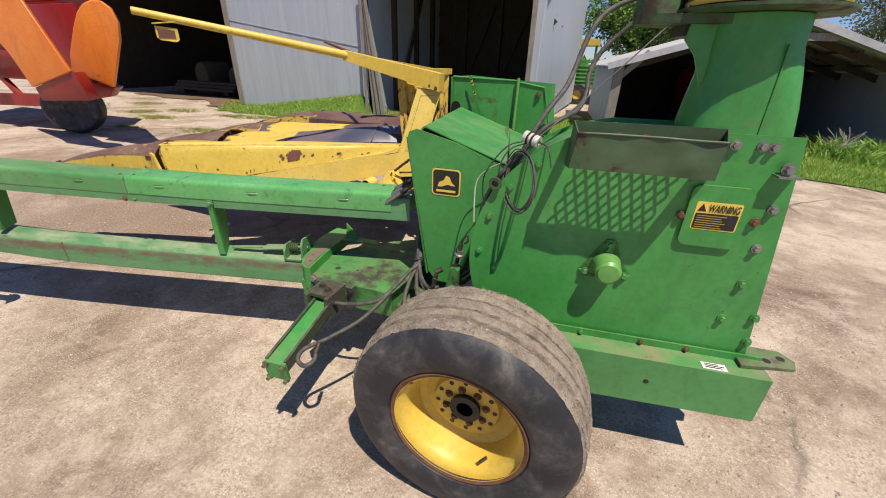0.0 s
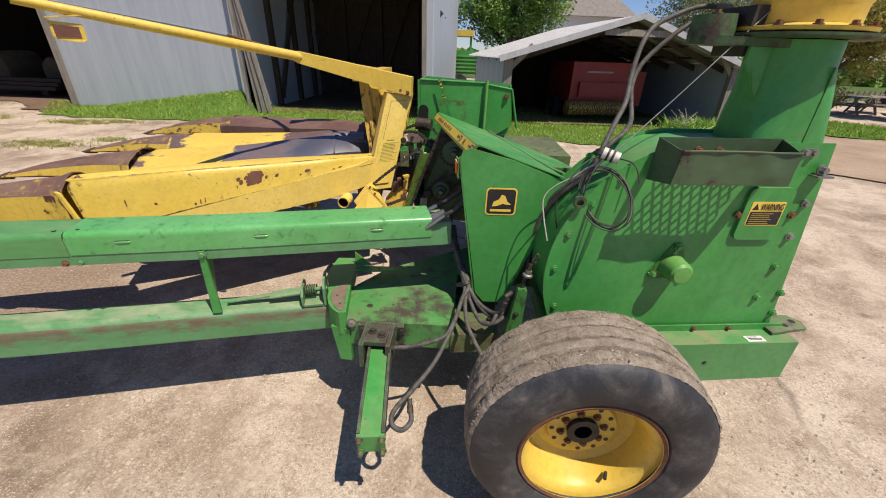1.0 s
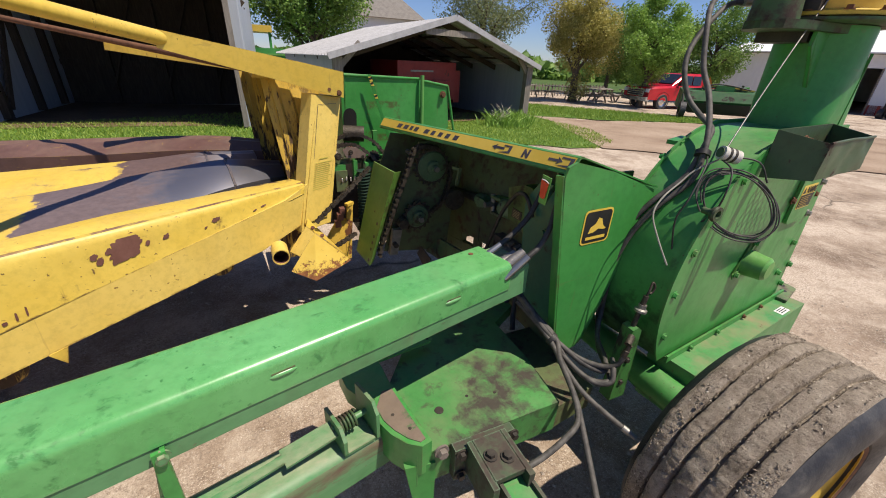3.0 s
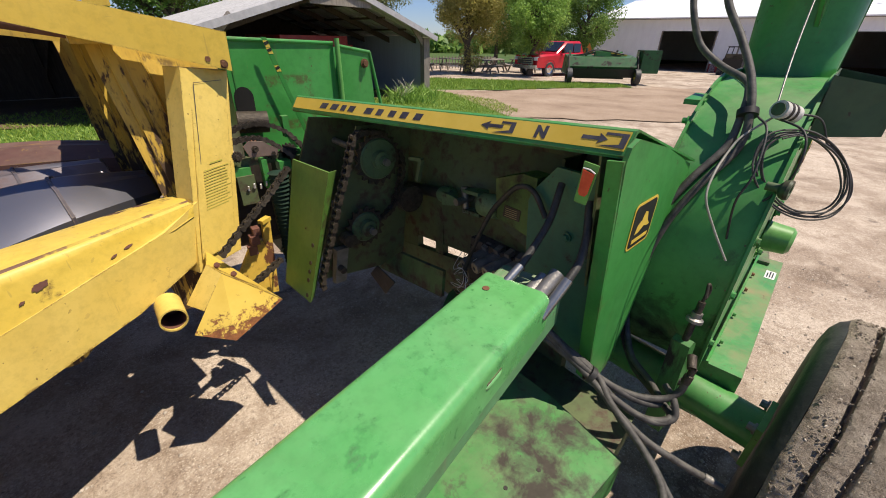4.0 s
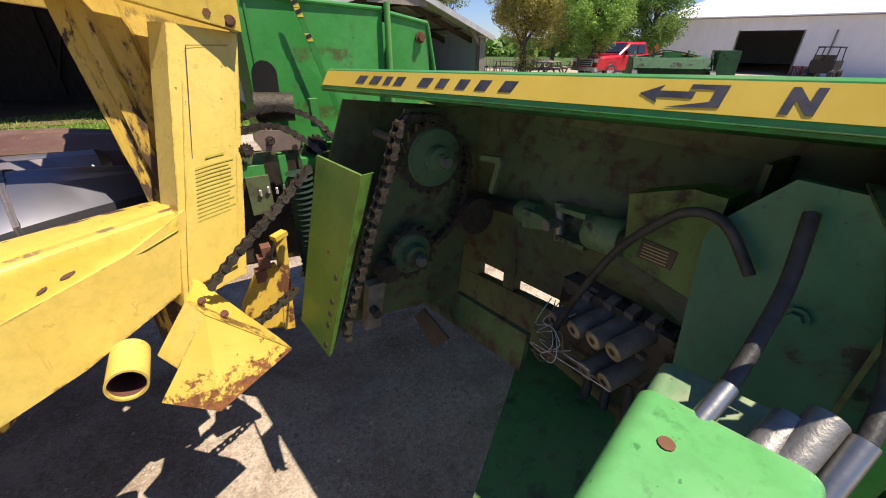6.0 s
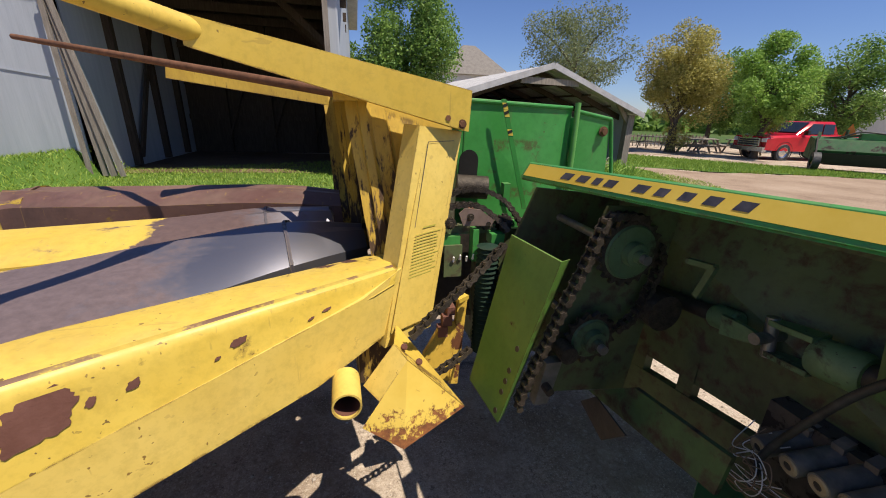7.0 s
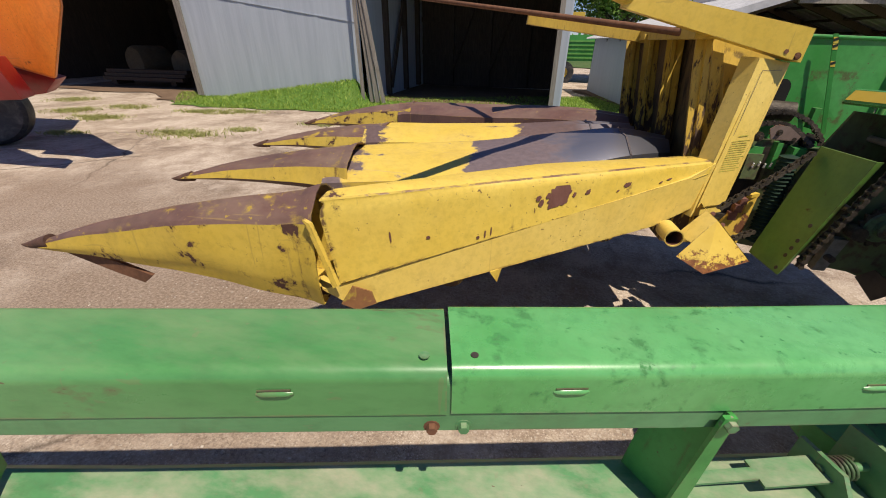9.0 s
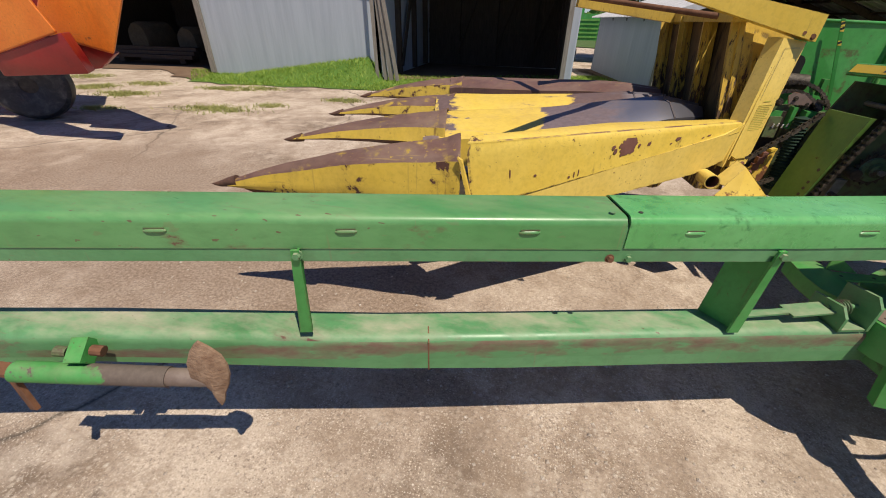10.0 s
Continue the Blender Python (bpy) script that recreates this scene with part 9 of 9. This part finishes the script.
part("wall", box(B(), (7.4, 34.0, -0.5), (12.4, 39, 4.2)), WHITE_WALL, hs, "pale clapboard wall")
bm = B()
loft(bm, [[(7.0, 33.6, 4.2), (12.8, 33.6, 4.2), (12.8, 39.4, 4.2), (7.0, 39.4, 4.2)], [(9.4, 36.3, 6.6), (10.4, 36.3, 6.6), (10.4, 36.7, 6.6), (9.4, 36.7, 6.6)]])
part("roof", bm, plain("grey_shingles", (0.16, 0.145, 0.13), (0.27, 0.25, 0.225), 30, 0.9), hs, "grey hipped shingle roof")

# ---- pickup truck ----
GLASS = plain("dark_glass", (0.012, 0.014, 0.016), (0.02, 0.022, 0.025), 3, 0.06, 0, 0.0, 0.8)
CARRED = plain("glossy_red_paint", (0.50, 0.010, 0.020), (0.58, 0.016, 0.028), 4, 0.18, 0, 0.0, 0.6)


def truck(at, yaw):
    """A four-door pickup, built along +x and turned into place."""
    m = Matrix.Translation(at) @ Matrix.Rotation(yaw, 4, 'Z')
    ob = thing("pickup_truck", at, "glossy red four-door pickup truck with chrome grille", "truck")

    def put(name, bm, mat, parent=ob, label=""):
        bmesh.ops.transform(bm, matrix=m, verts=bm.verts[:])
        return part(name, bm, mat, parent, label)

    def sect(x, hw, z0, z1, r=0.1):
        return [(x, -hw, z0), (x, -hw, z1 - r), (x, -hw + r, z1), (x, hw - r, z1), (x, hw, z1 - r), (x, hw, z0)]

    body = put("body", loft(B(), [sect(2.75, 0.84, 0.55, 0.98), sect(2.85, 0.92, 0.5, 1.10), sect(2.4, 0.97, 0.48, 1.16), sect(1.25, 0.98, 0.46, 1.22), sect(-0.9, 0.98, 0.46, 1.24), sect(-2.8, 0.97, 0.5, 1.24), sect(-2.9, 0.95, 0.55, 1.20)]), CARRED, ob, "red body")
    cab = loft(B(), [sect(1.30, 0.88, 1.2, 1.24, 0.02), sect(0.45, 0.80, 1.2, 1.84, 0.12), sect(-0.75, 0.80, 1.2, 1.86, 0.12), sect(-1.05, 0.84, 1.2, 1.24, 0.02)])
    put("cab", cab, CARRED, ob)
    put("windscreen", poly(B(), [(1.20, -0.74, 1.32), (1.20, 0.74, 1.32), (0.56, 0.66, 1.78), (0.56, -0.66, 1.78)], (0.02, 0, 0.025)), GLASS, body, "dark windscreen")
    for sy in (-1, 1):
        for x0, x1 in ((-0.72, -0.12), (-0.05, 0.62)):
            put("side_window", poly(B(), [(x0, sy * 0.872, 1.28), (x1 + (0.22 if x1 > 0.3 else 0), sy * 0.872, 1.28), (x1 - (0.10 if x1 > 0.3 else 0), sy * 0.822, 1.74), (x0, sy * 0.822, 1.74)], (0, sy * 0.01, 0)), GLASS, body)
        put("headlight", bevel(box(B(), (2.72, sy * 0.80 - 0.12, 0.86), (2.88, sy * 0.80 + 0.12, 1.04)), 0.02, 2), WHITE, body, "clear headlight")
        put("mirror", bevel(box(B(), (0.85, sy * 1.02 - 0.10, 1.22), (0.98, sy * 1.02 + 0.10, 1.42)), 0.03, 2), BLACK, body)
    gr = put("grille", bevel(box(B(), (2.80, -0.62, 0.66), (2.90, 0.62, 1.03)), 0.03, 2), CHROME, ob, "chrome grille")
    for k in range(3):
        put("grille_opening", box(B(), (2.895, -0.54, 0.71 + 0.10 * k), (2.906, 0.54, 0.77 + 0.10 * k)), BLACK, gr)
    put("bumper", bevel(box(B(), (2.74, -0.92, 0.42), (2.98, 0.92, 0.62)), 0.04, 2), CHROME, ob, "chrome bumper")
    for x in (1.85, -1.75):
        for sy in (-1, 1):
            c = (x, sy * 0.86, 0.40)
            w = put("wheel", lathe(B(), [(0.24, -0.12), (0.37, -0.13), (0.40, -0.09), (0.40, 0.09), (0.37, 0.13), (0.24, 0.12)], c, (0, 1, 0), 32), TYRE, ob, "black tyre on a silver rim")
            put("rim", lathe(B(), [(0.0, 0.11), (0.08, 0.12), (0.2, 0.09), (0.25, 0.125)], c, (0, sy, 0), 24), CHROME, w)
            put("wheel_arch", lathe(B(), [(0.44, 0.0), (0.47, 0.02), (0.47, -0.02)], (x, sy * 0.965, 0.42), (0, 1, 0), 32), BLACK, body)
    return ob


truck((22.0, 17.7, fall(22.0, 17.7)), radians(174))

# ---- green implement by the drive ----
gi = fall(17.5, 12)
imp = thing("mower_conditioner", (18.5, 12.2, gi), "long green mower-conditioner parked on the gravel", "mower")
M1, M2 = V(17.2, 13.9, gi), V(20.2, 10.9, gi)
md = (M2 - M1).normalized()
mn = V(-md.y, md.x, 0)


def MP(a, b, z):
    return M1 + md * a + mn * b + V(0, 0, z)


bm = loft(B(), [[MP(a, -0.35, 0.38), MP(a, -0.55, 0.75), MP(a, -0.35, 1.12), MP(a, 0.6, 1.22), MP(a, 0.9, 0.45)] for a in (0.0, 0.15, 3.0, 3.1)])
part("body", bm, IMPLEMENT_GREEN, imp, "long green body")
for a in (0.02, 3.12):
    part("lift_frame", bevel(beam(B(), MP(a, -0.50, 0.34), MP(a + 0.12, 0.05, 1.36), 0.10, 0.14), 0.015, 1), GREEN_RUST, imp, "upright lift frame by the wheel")
    part("lift_link", beam(B(), MP(a + 0.05, -0.62, 0.60), MP(a + 0.02, -0.30, 1.20), 0.05, 0.07), GREASE_OR_SHADE, imp)
# dark box, put in for the shade below the mower
part("roller_box", bevel(poly(B(), [MP(0.45, -0.25, 0.22), MP(2.7, -0.25, 0.22), MP(2.7, 0.55, 0.22), MP(0.45, 0.55, 0.22)], (0, 0, 0.45)), 0.05, 2), GREASE_OR_SHADE, imp, "dark box added for the shade under the body")
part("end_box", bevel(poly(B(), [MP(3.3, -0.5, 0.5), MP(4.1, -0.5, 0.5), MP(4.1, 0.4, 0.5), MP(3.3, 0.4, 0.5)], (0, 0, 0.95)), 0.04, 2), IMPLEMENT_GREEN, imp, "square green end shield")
part("tongue_bar", beam(B(), MP(0.6, -0.3, 0.95), MP(2.6, 0.4, 1.30), 0.12, 0.14), GREEN, imp)
part("hinge_frame", bevel(poly(B(), [MP(1.3, 0.0, 1.0), MP(2.0, 0.0, 1.0), MP(2.0, 0.3, 1.0), MP(1.3, 0.3, 1.0)], (0, 0, 0.38)), 0.03, 1), GREEN, imp)
part("yellow_guard", beam(B(), MP(1.8, 0.2, 1.32), MP(2.8, 0.3, 1.22), 0.2, 0.06), YELLOW, imp)
# black panel, put in for the dark lower front of the mower
part("curtain", poly(B(), [MP(0.1, -0.50, 0.30), MP(3.0, -0.50, 0.30), MP(3.0, -0.58, 0.66), MP(0.1, -0.58, 0.66)], mn * 0.03), BLACK, imp, "black panel added for the shaded lower front")
for a, b, z0, z1 in ((0.3, 1.4, 1.15, 1.32), (1.4, 2.5, 1.32, 1.18), (0.9, 0.9, 1.1, 1.5), (2.2, 2.3, 1.1, 1.42)):
    part("frame_bar", beam(B(), MP(a, 0.1, z0), MP(b, 0.1, z1), 0.07, 0.08), GREEN_RUST, imp)
part("hose_bundle", hose(B(), [MP(0.7, -0.1, 1.2), MP(1.2, -0.1, 1.42), MP(1.9, 0.0, 1.38), MP(2.6, 0.0, 1.25)], 0.03, 6), RUBBER, imp)
part("slow_sign", poly(B(), [MP(0.75, 0.1, 1.25), MP(1.20, 0.1, 1.25), MP(0.97, 0.1, 1.72)], mn * 0.02), ORANGE, imp, "orange triangle sign")
for a in (0.1, 3.15):
    c = MP(a, -0.62, 0.34)
    w = part("wheel", lathe(B(), [(0.18, -0.1), (0.34, -0.11), (0.34, 0.11), (0.18, 0.1)], c, md, 28), TYRE, imp)
    part("rim", lathe(B(), [(0.0, 0.0), (0.06, 0.02), (0.19, 0.05), (0.19, -0.05), (0.06, -0.02), (0, 0)], c, md, 20), YELLOW, w)

# ---- utility vehicle ----
uv = BP(10.6, -2.6, 0.0)
utv = thing("utility_vehicle", uv, "small dark utility vehicle parked before the barn", "vehicle")
bm = bevel(box(B(), uv + V(-0.7, -0.6, 0.35), uv + V(0.7, 0.6, 1.05)), 0.10, 2)
part("body", bm, BLACK, utv, "dark body")
for dx in (-0.6, 0.55):
    for dy in (-0.55, 0.55):
        part("cage_post", cyl(B(), uv + V(dx, dy, 0.9), uv + V(dx * 0.85, dy * 0.9, 1.75), 0.03, None, 8), BLACK, utv)
for dy in (-0.5, 0.5):
    part("cage_rail", cyl(B(), uv + V(-0.5, dy, 1.75), uv + V(0.47, dy, 1.75), 0.03, None, 8), BLACK, utv)
for dx in (-0.6, 0.6):
    for dy in (-0.6, 0.6):
        part("wheel", lathe(B(), [(0.12, -0.12), (0.28, -0.12), (0.28, 0.12), (0.12, 0.12)], uv + V(dx, dy, 0.28), (0, 1, 0), 20), TYRE, utv)

part("cage_roof", bevel(box(B(), uv + V(-0.55, -0.55, 1.74), uv + V(0.52, 0.55, 1.80)), 0.02, 1), BLACK, utv, "dark roof panel")
part("windscreen", box(B(), uv + V(-0.62, -0.5, 1.05), uv + V(-0.59, 0.5, 1.35)), GLASS, utv)

# ---- picnic tables under the trees ----
def picnic(x, y, yaw):
    m = Matrix.Translation((x, y, fall(x, y))) @ Matrix.Rotation(yaw, 4, 'Z')
    ob = thing("picnic_table", (x, y, fall(x, y)), "weathered grey picnic table with benches", "table", "picnic tables")

    def put(name, bm):
        bmesh.ops.transform(bm, matrix=m, verts=bm.verts[:])
        part(name, bm, WOOD_GREY, ob)

    for k in range(5):
        put("top_board", box(B(), (-0.95, -0.36 + 0.145 * k, 0.72), (0.95, -0.23 + 0.145 * k, 0.76)))
    for y0 in (-0.75, 0.5):
        put("bench_board", box(B(), (-0.95, y0, 0.43), (0.95, y0 + 0.25, 0.47)))
    for x0 in (-0.7, 0.7):
        put("bench_bar", box(B(), (x0 - 0.02, -0.75, 0.36), (x0 + 0.02, 0.75, 0.43)))
        for sy in (-1, 1):
            put("leg", beam(B(), (x0, sy * 0.25, 0.72), (x0, sy * 0.6, 0.0), 0.09, 0.04, (1, 0, 0)))


for x, y, a in ((18.6, 20.6, 0.4), (20.4, 21.4, 0.9), (16.0, 24.2, 0.2), (21.6, 20.3, 1.4), (18.0, 23.0, 2.0)):
    picnic(x, y, a)
bm = B()
for k in range(40):
    a = 13.0 + 0.28 * k
    box(bm, (a, 26.0 - 0.02 * k, -0.6), (a + 0.05, 26.06 - 0.02 * k, 0.35))
for z in (-0.2, 0.2):
    beam(bm, (13.0, 26.03, z), (24.2, 25.25, z), 0.03, 0.10)
single("field_fence", bm, WOOD_GREY, "grey board fence along the field", "fence")

# ---- red and orange machine by the barn ----
wg = thing("forage_wagon", (-9.2, 5.6, 0), "red farm machine with two orange crop shields", "wagon")
WAX = V(0.67, -0.74, 0).normalized()
WGC = V(-8.18, 5.50, 0.46)
tw = [(0.10, -0.13), (0.30, -0.19), (0.40, -0.19), (0.445, -0.15), (0.46, -0.08), (0.465, 0.0), (0.46, 0.08), (0.445, 0.15), (0.40, 0.19), (0.30, 0.19), (0.10, 0.13)]
wt = part("wheel", lathe(B(), tw, WGC, WAX, 48), TYRE, wg, "black farm tyre")
# black rim: the shade under the wagon is put into its colour
part("rim", lathe(B(), [(0.0, 0.12), (0.11, 0.12), (0.11, -0.12), (0, -0.12)], WGC, WAX, 24), GREASE_OR_SHADE, wt)
part("axle", cyl(B(), WGC, WGC + V(-1.6, 1.2, 0.05), 0.06, None, 12), RED_PAINT, wg)
SY2 = 5.36
CAM_START = V(1.206, 0.671, 1.488)


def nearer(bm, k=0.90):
    """Scales the upper works about the camera's start, so they fit its view."""
    bmesh.ops.transform(bm, matrix=Matrix.Translation(CAM_START) @ Matrix.Scale(k, 4) @ Matrix.Translation(-CAM_START), verts=bm.verts[:])
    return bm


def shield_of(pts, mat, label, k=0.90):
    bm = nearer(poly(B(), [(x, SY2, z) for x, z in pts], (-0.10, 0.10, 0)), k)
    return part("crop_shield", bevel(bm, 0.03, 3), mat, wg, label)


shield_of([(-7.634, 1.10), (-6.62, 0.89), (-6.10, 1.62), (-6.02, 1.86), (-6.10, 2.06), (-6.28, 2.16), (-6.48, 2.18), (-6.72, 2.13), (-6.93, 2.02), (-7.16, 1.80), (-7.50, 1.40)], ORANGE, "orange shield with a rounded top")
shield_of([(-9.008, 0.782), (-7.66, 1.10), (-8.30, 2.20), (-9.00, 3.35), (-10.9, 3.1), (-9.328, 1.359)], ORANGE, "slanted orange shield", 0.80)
# hidden box, added to widen the shadow that the shield casts
inset = [(-6.85 + (x + 6.85) * 0.8, 1.5 + (z - 1.5) * 0.8) for x, z in ((-7.5, 1.15), (-6.62, 0.89), (-6.10, 1.62), (-6.10, 2.06), (-6.48, 2.18), (-6.93, 2.02), (-7.50, 1.40))]
part("shield_box", nearer(poly(B(), [(x - 0.1, SY2 + 0.11, z) for x, z in inset], (-1.5, 0.75, 0.2))), RED_PAINT, wg, "hidden red box behind the shield, added for its shadow")
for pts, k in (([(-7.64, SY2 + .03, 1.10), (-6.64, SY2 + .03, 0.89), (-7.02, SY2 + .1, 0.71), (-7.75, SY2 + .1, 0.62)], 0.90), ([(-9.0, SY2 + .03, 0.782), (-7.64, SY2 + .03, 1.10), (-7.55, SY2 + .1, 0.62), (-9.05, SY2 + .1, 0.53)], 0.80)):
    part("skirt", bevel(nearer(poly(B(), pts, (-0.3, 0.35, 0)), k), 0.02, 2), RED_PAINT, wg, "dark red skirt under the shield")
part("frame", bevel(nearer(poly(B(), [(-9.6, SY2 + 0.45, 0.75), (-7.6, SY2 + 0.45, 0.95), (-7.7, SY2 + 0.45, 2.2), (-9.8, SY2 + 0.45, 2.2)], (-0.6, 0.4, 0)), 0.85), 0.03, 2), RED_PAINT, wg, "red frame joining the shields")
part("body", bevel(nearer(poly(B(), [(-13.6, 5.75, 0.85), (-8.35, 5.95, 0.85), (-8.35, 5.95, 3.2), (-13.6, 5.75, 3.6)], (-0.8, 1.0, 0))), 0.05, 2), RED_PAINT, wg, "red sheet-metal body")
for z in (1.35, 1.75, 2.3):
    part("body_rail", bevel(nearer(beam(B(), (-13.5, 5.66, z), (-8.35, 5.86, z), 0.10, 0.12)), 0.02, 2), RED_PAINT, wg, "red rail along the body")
part("chassis", bevel(beam(B(), (-13.0, 5.25, 0.42), (-8.55, 5.50, 0.56), 0.18, 0.22), 0.02, 2), RED_PAINT, wg, "dark red chassis beam")
part("lamp", bevel(box(B(), (-9.98, 5.05, 0.86), (-9.66, 5.2, 1.04)), 0.03, 2), RED_PLASTIC, wg, "pinkish red tail lamp")
part("brace", beam(B(), (-9.6, 5.4, 0.6), (-10.6, 5.4, 1.5), 0.08, 0.10), RED_PAINT, wg)

# ---- green and yellow machine between the sheds ----
cb = thing("grain_wagon", (1.0, 22, fall(1, 22)), "green and yellow farm machine behind the sheds", "machine")
z = fall(1, 22)
part("body", bevel(box(B(), (-0.6, 21.0, z + 0.9), (3.4, 23.0, z + 1.9)), 0.08, 2), GREEN, cb, "green body")
part("cab_roof", bevel(box(B(), (-0.3, 21.2, z + 2.5), (0.8, 22.8, z + 2.75)), 0.06, 2), YELLOW, cb, "yellow roof panel")
for k in range(5):
    part("grille_bar", box(B(), (-0.3, 20.97, z + 1.0 + 0.16 * k), (1.4, 21.0, z + 1.06 + 0.16 * k)), GREEN_PALE, cb)
part("cab_post", beam(B(), (-0.2, 21.4, z + 1.9), (-0.2, 21.4, z + 2.5), 0.1, 0.1), GREEN, cb)
part("cab_post", beam(B(), (0.7, 21.4, z + 1.9), (0.7, 21.4, z + 2.5), 0.1, 0.1), GREEN, cb)
for x in (0.2, 2.6):
    c = (x, 20.9, z + 0.45)
    w = part("wheel", lathe(B(), [(0.2, -0.12), (0.45, -0.12), (0.45, 0.12), (0.2, 0.12)], c, (0, 1, 0), 28), TYRE, cb)
    part("rim", lathe(B(), [(0.0, -0.02), (0.2, -0.06), (0.2, 0.06), (0, 0.02)], c, (0, 1, 0), 20), YELLOW, w)
